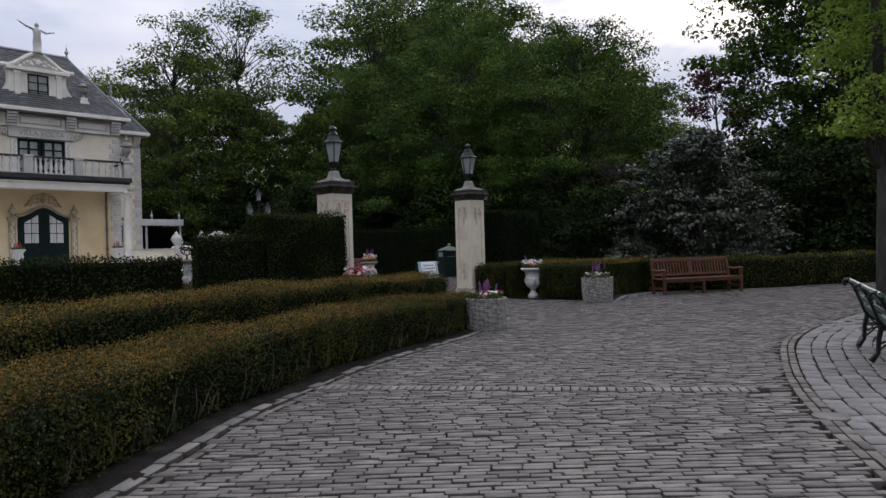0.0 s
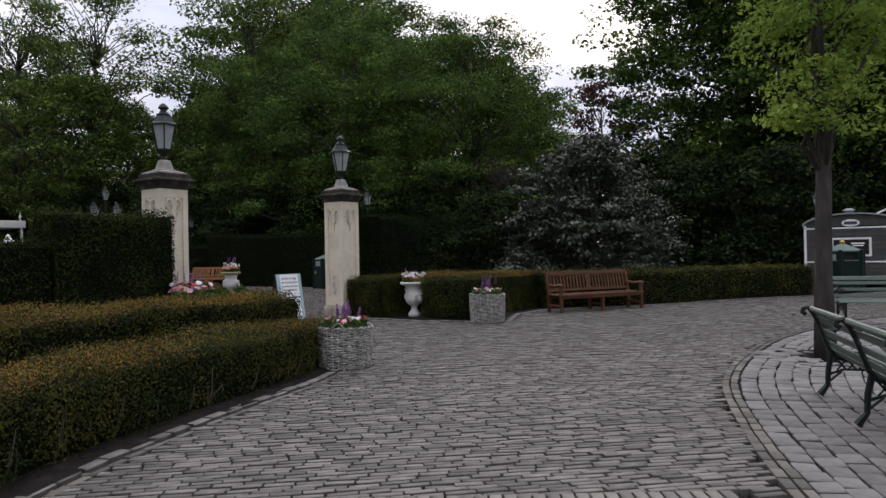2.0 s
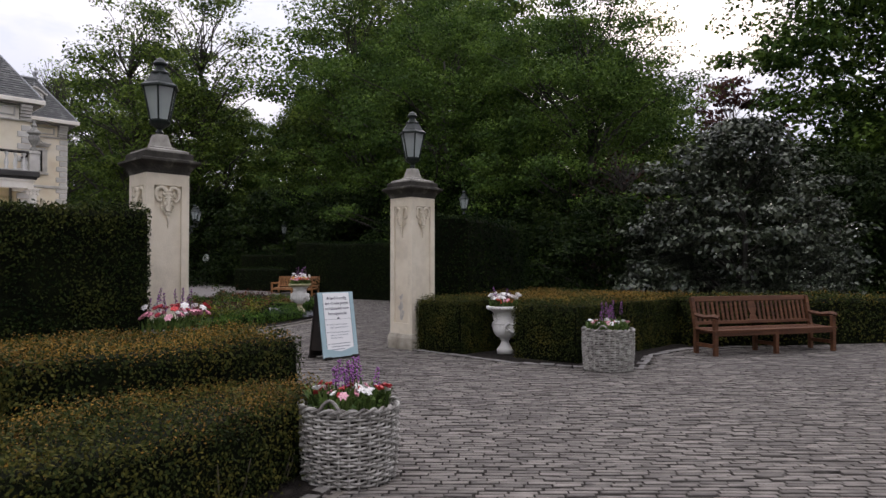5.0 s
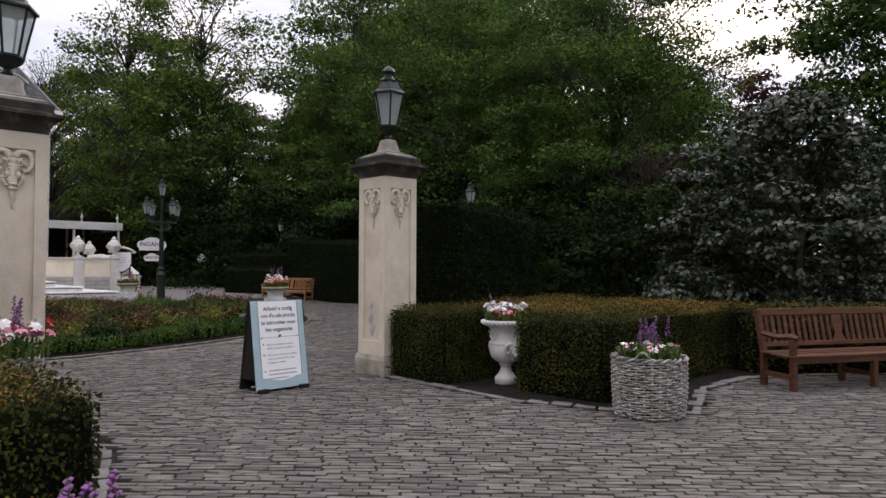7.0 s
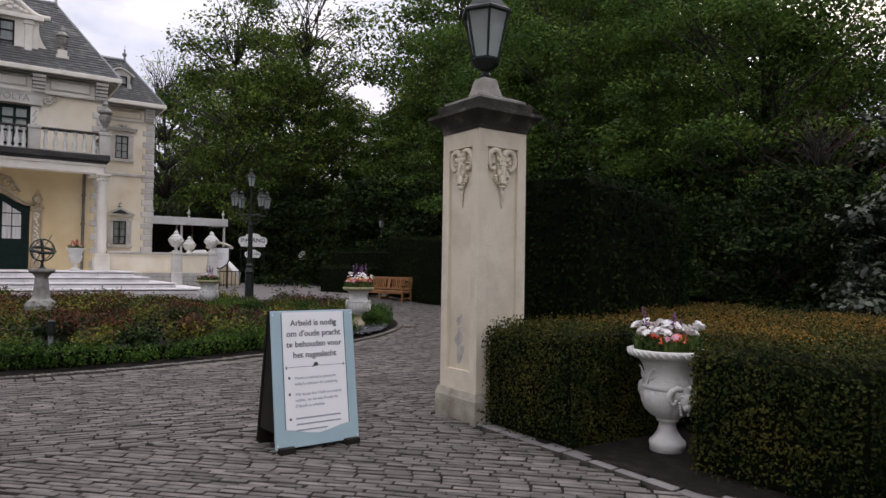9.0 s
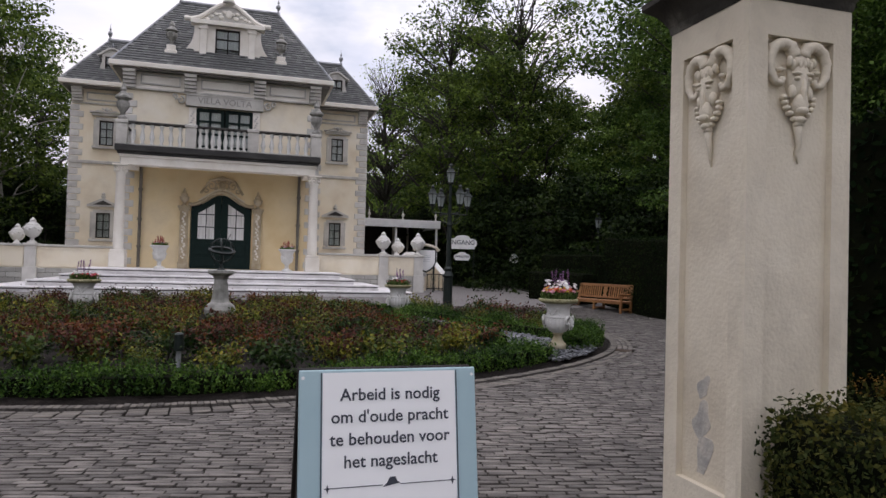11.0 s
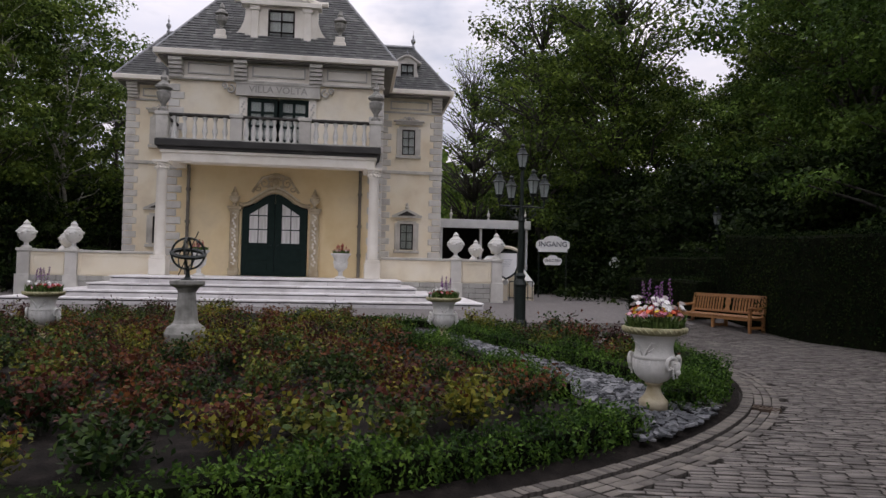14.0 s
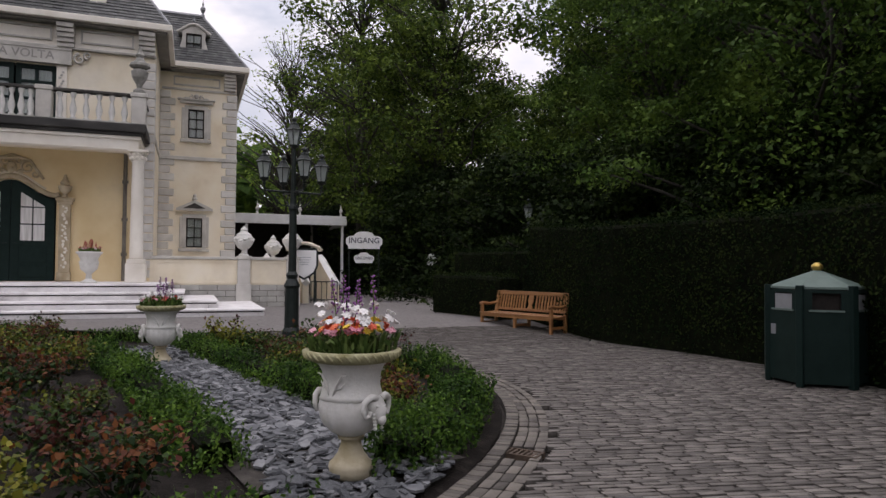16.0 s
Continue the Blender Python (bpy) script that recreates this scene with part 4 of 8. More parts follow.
            items += [(2.225, u + 0.045 * math.sin(k * 1.7), z, 0.022, 0.05, 0.045), (2.225, u - 0.07 * math.cos(k * 2.3), z + 0.05, 0.018, 0.03, 0.028)]
        part("relief", blobs(items), M_STUCCO_WHITE, pil)
        part("pilaster_urn", lathe([(0.12, 0), (0.06, 0.06), (0.05, 0.12), (0.17, 0.24), (0.2, 0.36), (0.12, 0.4), (0.14, 0.46), (0.07, 0.56), (0.03, 0.72)], 12, at=(2.26, u, 3.62)), M_DOORSTONE, ob, "carved stone urn")
    # balcony doors
    sash_window(ob, 2.06, -1.13, -0.03, 5.62, 7.72, 2, 4, M_DOOR, 0.13)
    sash_window(ob, 2.06, 0.03, 1.13, 5.62, 7.72, 2, 4, M_DOOR, 0.13)
    for s in (-1, 1):
        part("door_surround", boxes((2.1, 2.18, *sorted((s * 1.13, s * 1.42)), 5.6, 7.75), bevel=0.01), M_STUCCO_WHITE, ob)
        part("relief", blobs([(2.19, s * 1.275 + 0.05 * math.sin(k * 2.1), 6.9 + 0.09 * k, 0.02, 0.045, 0.04) for k in range(8)]), M_TRIM, ob)
    # name board
    board = part("name_board", boxes((2.1, 2.26, -1.55, 1.55, 7.76, 8.24), bevel=0.02), M_TRIM, ob, "carved stone name board")
    me = text_mesh("VILLA VOLTA", 0.36, 0.012)
    me.transform(pose(2.254, 0.0, 8.0) @ Matrix(((0, 0, 1, 0), (1, 0, 0, 0), (0, 1, 0, 0), (0, 0, 0, 1))))
    mesh_part("lettering", me, M_TRIM_DARK, board)
    part("board_moulding", boxes((2.26, 2.285, -1.55, 1.55, 8.2, 8.25), (2.26, 2.285, -1.55, 1.55, 7.76, 7.8)), M_TRIM, board)
    for s in (-1, 1):
        bm = bmesh.new()
        scroll(bm, 2.18, s * 1.75, 7.98, 0.17, math.pi / 2, 0.045, s)
        scroll(bm, 2.18, s * 1.98, 8.12, 0.12, -math.pi / 2, 0.04, -s)
        part("carving", bm, M_TRIM, ob)
    # frieze and eave of the bay
    part("frieze", boxes((2.1, 2.14, -bay, bay, 8.3, 9.05)), M_STUCCO_WHITE, ob)
    part("frieze_moulding", boxes((2.1, 2.22, -bay - 0.05, bay + 0.05, 8.27, 8.34), bevel=0.01), M_TRIM, ob)
    for u in (-3.7, -1.38, 1.38, 3.7):
        corbel(ob, 2.12, u, 8.3, 9.0, 0.48)
    for a, b in ((-3.3, -1.78), (-0.98, 0.98), (1.78, 3.3)):
        frieze_panel(ob, 2.14, a, b, 8.5, 8.92)
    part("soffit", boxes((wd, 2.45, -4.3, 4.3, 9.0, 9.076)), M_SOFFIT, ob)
    part("eave", boxes((wd, 2.62, -4.45, 4.45, 9.08, 9.284), bevel=0.02), M_STUCCO_WHITE, ob, "pale painted gutter board")
    # roofs
    hip_roof(ob, -11.7, wd + 0.55, 7.08, 9.28, -9.0, -2.95, 5.42, 11.6, 20)
    hip_roof(ob, -6.5, 2.55, 4.38, 9.28, -4.5, -0.45, 2.12, 12.95, 28)
    for s in (-1, 1):
        finial(ob, -2.95, s * 5.42, 11.6, 0.8, M_LEAD)
        finial(ob, -0.45, s * 2.12, 12.95, 0.8, M_LEAD)
        # small dormer in the wing roof
        u, dd, zb = s * 5.1, wd + 0.12, 9.58
        dorm = part("dormer", wall_with_holes(dd - 0.7, dd, u - 0.42, u + 0.42, zb, zb + 1.02, [(u - 0.29, u + 0.29, zb + 0.2, zb + 0.95)]), M_TRIM, ob, "grey dormer with a curved hood")
        sash_window(dorm, dd - 0.04, u - 0.29, u + 0.29, zb + 0.2, zb + 0.95, 2, 2, M_BLACK, 0.05)
        part("hood", tube([(dd - 0.02, u + q, zb + 0.98 + 0.34 * math.cos(q / 0.62 * math.pi / 2) ** 1.4) for q in np.linspace(-0.62, 0.62, 15)], 0.055, 7), M_TRIM, dorm)
        part("hood_field", plate([(u + q, zb + 0.96 + 0.34 * max(0.0, math.cos(q / 0.62 * math.pi / 2)) ** 1.4) for q in np.linspace(-0.58, 0.58, 11)], 1.2, "x", at=dd - 1.25), M_TRIM, dorm)
        part("sill", boxes((dd, dd + 0.14, u - 0.66, u + 0.66, zb - 0.02, zb + 0.09), bevel=0.01), M_TRIM, dorm)
        for q in (-1, 1):
            part("dormer_bracket", plate([(u + q * 0.42, zb + 0.09), (u + q * 0.62, zb + 0.09), (u + q * 0.5, zb + 0.4), (u + q * 0.42, zb + 0.7)], 0.08, "x", at=dd - 0.08), M_TRIM, dorm)
        finial(dorm, dd - 0.1, u, zb + 1.32, 0.4, M_LEAD)
    # gable in the main roof
    d = 1.85
    gable = part("gable", wall_with_holes(d - 0.6, d, -1.35, 1.35, 9.6, 11.4, [(-0.5, 0.5, 9.92, 11.2)]), M_STUCCO_WHITE, ob, "pale gable with scrolls and a curved pediment")
    sash_window(gable, d - 0.02, -0.5, 0.5, 9.92, 11.2, 2, 3, M_BLACK, 0.06)
    part("gable_base", boxes((d - 0.7, d + 0.15, -2.5, 2.5, 9.50, 9.62), (d - 0.7, d + 0.1, -2.45, 2.45, 9.62, 9.78), bevel=0.012), M_STUCCO_WHITE, gable)
    for s in (-1, 1):
        pts = [(s * 1.3, 9.78), (s * 2.3, 9.78), (s * 2.3, 9.95)] + [(s * (2.3 - 0.95 * math.sin(a)), 9.95 + 1.15 * (1 - math.cos(a))) for a in np.linspace(0.1, math.pi / 2, 9)] + [(s * 1.3, 11.15)]
        part("scroll_wall", plate(pts, 0.35, "x", at=d - 0.4), M_STUCCO_WHITE, gable)
        part("gable_pilaster", boxes((d, d + 0.09, *sorted((s * 0.85, s * 1.12)), 9.8, 11.2), (d, d + 0.12, *sorted((s * 0.8, s * 1.17)), 9.78, 9.92), (d, d + 0.12, *sorted((s * 0.8, s * 1.17)), 11.12, 11.3), bevel=0.01), M_STUCCO_WHITE, gable)
        plinth = part("urn_plinth", boxes((d - 0.28, d + 0.2, s * 2.22 - 0.24, s * 2.22 + 0.24, 9.78, 10.05), (d - 0.22, d + 0.14, s * 2.22 - 0.18, s * 2.22 + 0.18, 10.05, 10.28), bevel=0.015), M_STUCCO_WHITE, gable)
        part("roof_urn", lathe([(0.13, -0.02), (0.12, 0), (0.07, 0.1), (0.08, 0.2), (0.2, 0.34), (0.24, 0.5), (0.16, 0.56), (0.26, 0.62), (0.2, 0.7), (0.1, 0.8), (0.12, 0.86), (0.04, 1.05)], 12, at=(d - 0.04, s * 2.22, 10.28)), M_URN_GREY, gable, "grey stone urn")
    part("pediment_cornice", boxes((d - 0.3, d + 0.2, -1.5, 1.5, 11.3, 11.48), bevel=0.015), M_STUCCO_WHITE, gable)
    curve = [(1.75 - 3.5 * k / 28, 0) for k in range(29)]
    curve = [(u, 11.52 + 0.78 * (0.5 + 0.5 * math.cos(math.pi * min(1.0, abs(u) / 1.5))) - (0.0 if abs(u) < 1.5 else 0.0)) for u, _ in curve]
    part("pediment_field", plate([(u, z - 0.06) for u, z in curve if abs(u) < 1.52] + [(-1.5, 11.45), (1.5, 11.45)], 0.3, "x", at=d - 0.3), M_TRIM, gable)
    part("pediment_hood", tube([(d - 0.02, u, z) for u, z in curve], 0.11, 8), M_STUCCO_WHITE, gable)
    items = [(d + 0.02, 0.17 * k, 11.62 + 0.3 * math.cos(k * 0.32) + 0.04 * math.sin(k * 4), 0.04, 0.1, 0.07) for k in range(-5, 6)] + [(d + 0.03, 0, 11.85, 0.06, 0.16, 0.18), (d + 0.03, 0.3, 11.7, 0.05, 0.12, 0.09), (d + 0.03, -0.3, 11.7, 0.05, 0.12, 0.09)]
    part("relief", blobs(items), M_STUCCO_WHITE, gable)
    # balcony
    b0, b1, hw = 2.1, 4.2, 3.83
    balcony = part("balcony", boxes((b0, b1, -hw, hw, 5.46, 5.70), (b0, b1 - 0.08, -hw + 0.08, hw - 0.08, 5.36, 5.46), bevel=0.025), M_BALCONY, ob, "dark weathered balcony slab")
    part("architrave", boxes((b1 - 0.62, b1 - 0.2, -hw + 0.2, hw - 0.2, 4.96, 5.27), (b0, b1 - 0.62, -hw + 0.2, -hw + 0.6, 4.96, 5.27), (b0, b1 - 0.62, hw - 0.6, hw - 0.2, 4.96, 5.27), bevel=0.015), M_STUCCO_WHITE, balcony)
    part("balcony_ceiling", boxes((b0, b1 - 0.62, -hw + 0.6, hw - 0.6, 5.12, 5.2)), M_STUCCO, balcony)
    part("handrail", boxes((b1 - 0.30, b1 - 0.06, -hw + 0.05, hw - 0.05, 6.51, 6.60), (b0, b1 - 0.30, -hw + 0.05, -hw + 0.27, 6.51, 6.60), (b0, b1 - 0.30, hw - 0.27, hw - 0.05, 6.51, 6.60), bevel=0.02), M_STONE_DARK, balcony, "dark stone handrail")
    part("slab_moulding", boxes((b0, b1 - 0.14, -hw + 0.14, hw - 0.14, 5.25, 5.36), bevel=0.02), M_STUCCO_WHITE, balcony, "pale moulding under the slab")
    part("rail_foot", boxes((b1 - 0.28, b1 - 0.08, -hw + 0.08, hw - 0.08, 5.70, 5.74)), M_TRIM, balcony)
    for u in (-3.62, -1.16, 1.16, 3.62):
        part("rail_post", boxes((b1 - 0.36, b1 - 0.02, u - 0.2, u + 0.2, 5.70, 6.50), (b1 - 0.4, b1 + 0.01, u - 0.23, u + 0.23, 6.50, 6.63), bevel=0.02), M_TRIM, balcony)
    for a, b, n in ((-3.4, -1.38, 6), (-0.94, 0.94, 8), (1.38, 3.4, 6)):
        for k in range(n):
            baluster(balcony, b1 - 0.18, a + (b - a) * (k + 0.5) / n, 5.74, 0.77)
    for s in (-1, 1):
        for k in range(4):
            baluster(balcony, b0 + 0.25 + 0.4 * k, s * 3.67, 5.70, 0.81)
        part("balcony_urn", lathe([(0.17, 0), (0.17, 0.10), (0.07, 0.17), (0.09, 0.28), (0.21, 0.48), (0.24, 0.66), (0.16, 0.74), (0.29, 0.82), (0.27, 0.9), (0.18, 0.96), (0.09, 1.08), (0.13, 1.16), (0.08, 1.24), (0.03, 1.42)], 14, at=(b1 - 0.19, s * 3.62, 6.63)), M_URN_GREY, balcony, "grey stone urn with a lid")
        col = part("column", lathe([(0.21, 1.72), (0.19, 1.78), (0.185, 2.4), (0.165, 4.58), (0.19, 4.62), (0.17, 4.66), (0.2, 4.78), (0.24, 4.94)], 20, at=(3.9, s * 3.62, 0)), M_STUCCO_WHITE, ob, "pale stone column", smooth=True)
        part("column_base", boxes((3.62, 4.18, s * 3.62 - 0.28, s * 3.62 + 0.28, 1.05, 1.60), (3.65, 4.15, s * 3.62 - 0.25, s * 3.62 + 0.25, 1.60, 1.73), bevel=0.015), M_STUCCO_WHITE, col)
        part("capital", blobs([(3.9 + 0.2 * math.cos(a), s * 3.62 + 0.2 * math.sin(a), z, 0.06, 0.06, 0.06) for a in np.linspace(0, 5.6, 9) for z in (4.72, 4.84)] ), M_STUCCO_WHITE, col)
        part("abacus", boxes((3.63, 4.17, s * 3.62 - 0.27, s * 3.62 + 0.27, 4.9, 4.97)), M_STUCCO_WHITE, col)
    return ob


M_TRIM_DARK = ramp_mat("dark_cut_letters", [(0.3, (0.24, 0.23, 0.21)), (0.7, (0.32, 0.31, 0.28))], 0.85, 6, 4, 0)
M_PIPE = ramp_mat("brown_grey_pipe", [(0.3, (0.10, 0.085, 0.07)), (0.7, (0.19, 0.17, 0.14))], 0.7, 3.0, 5, 0.2, 40)
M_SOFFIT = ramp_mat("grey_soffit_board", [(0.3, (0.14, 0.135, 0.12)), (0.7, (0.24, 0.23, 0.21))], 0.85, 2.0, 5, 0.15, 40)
M_URN_GREY = ramp_mat("lichened_grey_urn", [(0.3, (0.17, 0.17, 0.15)), (0.7, (0.38, 0.37, 0.34))], 0.9, 6.0, 6, 0.35, 40, spec=0.2)
# Yellow paint and stains, plus warm bounced light mixed into the colour.
M_STUCCO_OCHRE = ramp_mat("ochre_stucco_with_bounce", [(0.25, (0.66, 0.50, 0.27)), (0.5, (0.76, 0.62, 0.38)), (0.8, (0.81, 0.70, 0.50))], 0.85, 0.7, 7, 0.18, 60, stain=(0.46, 0.33, 0.16), stain_scale=0.7, stain_amount=0.4)
M_BALCONY = ramp_mat("sooty_balcony_stone", [(0.3, (0.02, 0.02, 0.019)), (0.6, (0.05, 0.048, 0.045)), (0.85, (0.15, 0.145, 0.13))], 0.9, 2.2, 8, 0.3, 40, stretch=(1, 0.5, 1.6))
build_villa()


def build_statue():
    """A robed figure on the gable as one plain shape."""
    bm = lathe([(0.26, 0), (0.26, 0.1), (0.2, 0.12), (0.21, 0.6), (0.17, 1.0), (0.2, 1.25), (0.08, 1.36), (0.06, 1.4), (0.11, 1.5), (0.1, 1.6), (0.03, 1.66)], 12)
    tube([(0, 0.15, 1.28), (0, 0.45, 1.18), (0, 0.85, 1.3)], [0.06, 0.05, 0.03], 7, bm)
    tube([(0, -0.15, 1.28), (0, -0.5, 1.4), (0, -0.9, 1.62)], [0.06, 0.05, 0.03], 7, bm)
    ob = part("statue", bm, M_TRIM, smooth=True)
    ob.matrix_world = pose(VX + 1.85, VY, 12.3)
    return tagged(ob, "pale grey stone statue on the gable top", "statue")


build_statue()


# ---- terrace, steps and walls ----
def build_terrace():
    ob = thing("terrace", VILLA, "paved stone terrace with white stone steps before the villa", "terrace", kind="structure")
    part("terrace_floor", boxes((2.1, 5.6, -4.35, 4.35, 0.0, 1.035), (-6.0, 3.0, -8.3, -3.95, 0.0, 0.98), (-6.0, 3.0, 3.95, 8.3, 0.0, 0.98)), M_STEP, ob)
    r = random.Random(11)
    for d0, d1, half, z0, z1 in ((3.2, 7.6, 7.0, 0.0, 0.44), (3.2, 7.05, 5.85, 0.44, 0.64), (3.2, 6.5, 5.0, 0.64, 0.84), (3.2, 5.95, 4.55, 0.84, 1.05)):
        # Dark-coloured core shows above each riser as the nosing's shadow line.
        step = part("step", boxes((d0, d1 - 0.09, -half + 0.05, half - 0.05, z0, z1 - 0.055)), M_STONE_DARK, ob, "white stone step, dark core for the nosing shadow")
        u = -half
        while u < half - 0.01:
            w = min(r.uniform(1.2, 1.9), half - u)
            if half - u - w < 0.6:
                w = half - u
            part("slab", boxes((d0, d1, u + 0.004, u + w - 0.004, z1 - 0.055, z1), bevel=0.012), M_STEP, step)
            u += w
        u = -half + 0.02
        while u < half - 0.05:
            w = min(r.uniform(1.0, 1.7), half - 0.02 - u)
            part("riser", boxes((d1 - 0.09, d1 - 0.05, u + 0.003, u + w - 0.003, z0 + 0.002, z1 - 0.09)), M_STEP, step)
            u += w
    return ob


build_terrace()


def terrace_wall(s):
    """A low stucco wall on grey blocks, with piers."""
    ob = thing("terrace_wall", VILLA, "low cream terrace wall on grey block plinth with piers", "wall", "terrace walls", "structure")
    d = 3.1
    ends = (3.95, 8.4)
    u0, u1 = sorted((s * ends[0], s * ends[1]))
    part("panel_wall", boxes((d - 0.3, d, u0, u1, 0.95, 1.76)), M_STUCCO, ob)
    part("cap", boxes((d - 0.36, d + 0.06, u0, u1, 1.76, 1.85), bevel=0.012), M_TRIM, ob)
    for a, b in ((4.0, 6.55), (6.95, 8.1)):
        p0, p1 = sorted((s * a, s * b))
        part("panel_frame", boxes((d, d + 0.025, p0 + 0.05, p1 - 0.05, 1.66, 1.72), (d, d + 0.025, p0 + 0.05, p1 - 0.05, 1.0, 1.06), (d, d + 0.025, p0 + 0.05, p0 + 0.11, 1.06, 1.66), (d, d + 0.025, p1 - 0.11, p1 - 0.05, 1.06, 1.66)), M_STUCCO, ob)
        for j in range(4):
            z = 0.2 + 0.19 * j
            u = p0 - (0.25 if j % 2 else 0)
            while u < p1:
                a2, b2 = max(p0, u), min(p1, u + 0.55)
                if b2 - a2 > 0.05:
                    part("plinth_block", boxes((d - 0.3, d + 0.02, a2 + 0.006, b2 - 0.006, z + 0.006, z + 0.184), bevel=0.008), M_GREY_BLOCK, ob)
                u += 0.55
    part("joint_bed", boxes((d - 0.28, d - 0.005, u0, u1, 0.1, 0.95)), M_STONE_DARK, ob)
    for u in (6.75, 8.3):
        part("pier", boxes((d - 0.36, d + 0.10, s * u - 0.2, s * u + 0.2, 0.95, 1.78), (d - 0.4, d + 0.15, s * u - 0.24, s * u + 0.24, 0.1, 0.98), (d - 0.4, d + 0.14, s * u - 0.23, s * u + 0.23, 1.78, 1.88), bevel=0.012), M_QUOIN, ob)
        small_urn("lidded_urn", VX + d - 0.13, VY + s * u, 1.88, 0.98, "white stone lidded urn on the terrace wall", "urns on the terrace walls")
    small_urn("lidded_urn", VX + d - 2.6, VY + s * 7.95, 1.78, 0.92, "white stone lidded urn on the terrace wall", "urns on the terrace walls")
    part("return_wall", boxes((d - 4.6, d - 0.36, s * 8.3 - 0.15, s * 8.3 + 0.15, 0.1, 1.70), (d - 4.6, d - 0.36, s * 8.3 - 0.2, s * 8.3 + 0.2, 1.70, 1.79), (d - 2.8, d - 2.4, s * 7.95 - 0.3, s * 7.95 + 0.3, 0.1, 1.78)), M_STUCCO, ob)
    part("pyramid_knob", square_tier([(0.18, 0), (0.16, 0.05), (0.01, 0.26)], at=(d - 1.3, s * 7.6, 1.76)), M_WHITE_STONE, ob)
    return ob


terrace_wall(-1)
terrace_wall(1)


# ---- veranda, ramp and signs beside the villa ----
def build_veranda():
    ob = thing("veranda", pose(VX - 4.2, VY + 1.0, 0), "white flat-roofed veranda beside the villa", "veranda")
    part("fascia", boxes((-4.9, -4.7, 5.6, 11.7, 3.72, 4.2), (-9.5, -4.9, 11.5, 11.7, 3.72, 4.2), bevel=0.015), M_WHITE_PAINT, ob)
    part("roof_deck", boxes((-9.5, -4.9, 5.6, 11.4, 4.0, 4.15)), M_TRIM, ob)
    for u in (6.7, 8.9, 11.5):
        part("post", boxes((-4.95, -4.83, u - 0.06, u + 0.06, 0.2, 3.72)), M_WHITE_PAINT, ob)
    for u in (9.6, 10.6):
        part("post", boxes((-9.0, -8.9, u - 0.06, u + 0.06, 0.2, 4.0)), M_TRIM, ob)
    for u in (7.2, 9.3, 11.4):
        finial(ob, -4.8, u, 4.2, 0.7, M_WHITE_STONE)
    # Added black wall: its colour stands in for the shade under the roof.
    part("back_wall", boxes((-9.5, -9.3, 5.6, 11.4, 0.2, 4.0)), M_BLACK, ob, "black back wall standing in for the veranda's shade")
    return ob


build_veranda()


def build_ramp():
    ob = thing("ramp_stair", pose(VX, VY, 0), "cream stair walls with white coping and a black gate", "stair")
    for y, d0, z0, d1, z1 in ((8.9, -0.6, 1.9, 1.4, 0.95), (10.1, -2.2, 1.9, 0.9, 0.9)):
        part("stair_wall", plate([(d0 - 2.0, 0.1), (d1, 0.1), (d1, z1), (d0, z0), (d0 - 2.0, z0)], 0.22, "y", at=y), M_STUCCO, ob)
        part("coping", tube([(d0 - 2.0, y + 0.11, z0 + 0.03), (d0, y + 0.11, z0 + 0.03), (d1 + 0.05, y + 0.11, z1 + 0.03)], 0.15, 4), M_WHITE_PAINT, ob)
    gate = part("gate", boxes((1.2, 1.24, 9.2, 10.2, 1.0, 1.04), (1.2, 1.24, 9.2, 10.2, 0.34, 0.38)), M_IRON, ob, "low black iron gate")
    for k in range(6):
        part("gate_bar", boxes((1.205, 1.235, 9.22 + 0.19 * k, 9.245 + 0.19 * k, 0.26, 1.04)), M_IRON, gate)
    return ob


build_ramp()


def shaped_board(half_w, half_h):
    """The outline of a sign board with notched corners and a raised middle."""
    n = 0.28 * half_h
    pts = [(-half_w, -half_h + 2 * n), (-half_w + n, -half_h + n), (-half_w + n, -half_h), (half_w - n, -half_h), (half_w - n, -half_h + n), (half_w, -half_h + 2 * n), (half_w, half_h - 3 * n), (half_w - n, half_h - 2 * n), (half_w * 0.55, half_h - 1.6 * n)]
    pts += [(half_w * 0.5 * math.cos(a), half_h - 1.2 * n + 1.3 * n * math.sin(a)) for a in np.linspace(0.2, math.pi - 0.2, 9)]
    pts += [(-half_w * 0.55, half_h - 1.6 * n), (-half_w + n, half_h - 2 * n), (-half_w, half_h - 3 * n)]
    return pts


def facing(x, y, z):
    """Upright lettering plane facing +x."""
    return pose(x, y, z) @ Matrix(((0, 0, 1, 0), (1, 0, 0, 0), (0, 1, 0, 0), (0, 0, 0, 1)))


def build_entrance_sign():
    ob = thing("entrance_sign", pose(-44.4, 22.98, 0.2, 0, 0, -12), "white shaped entrance sign with closed board on black posts", "sign")
    for u in (-0.62, 0.62):
        part("post", tube([(-0.03, u, 0), (-0.03, u, 2.75)], 0.03, 8), M_IRON, ob)
    for z, hw, hh, word, size in ((2.5, 0.76, 0.36, "INGANG", 0.33), (1.76, 0.42, 0.22, "GESLOTEN", 0.15)):
        board = part("board", plate(shaped_board(hw, hh), 0.03, "x", at=0.0), M_WHITE_PAINT, ob)
        for v in board.data.vertices:
            v.co.z += z
        me = text_mesh(word, size, 0.003)
        me.transform(facing(0.034, 0, z - 0.02))
        mesh_part("lettering", me, M_INK, board)
    return ob


build_entrance_sign()


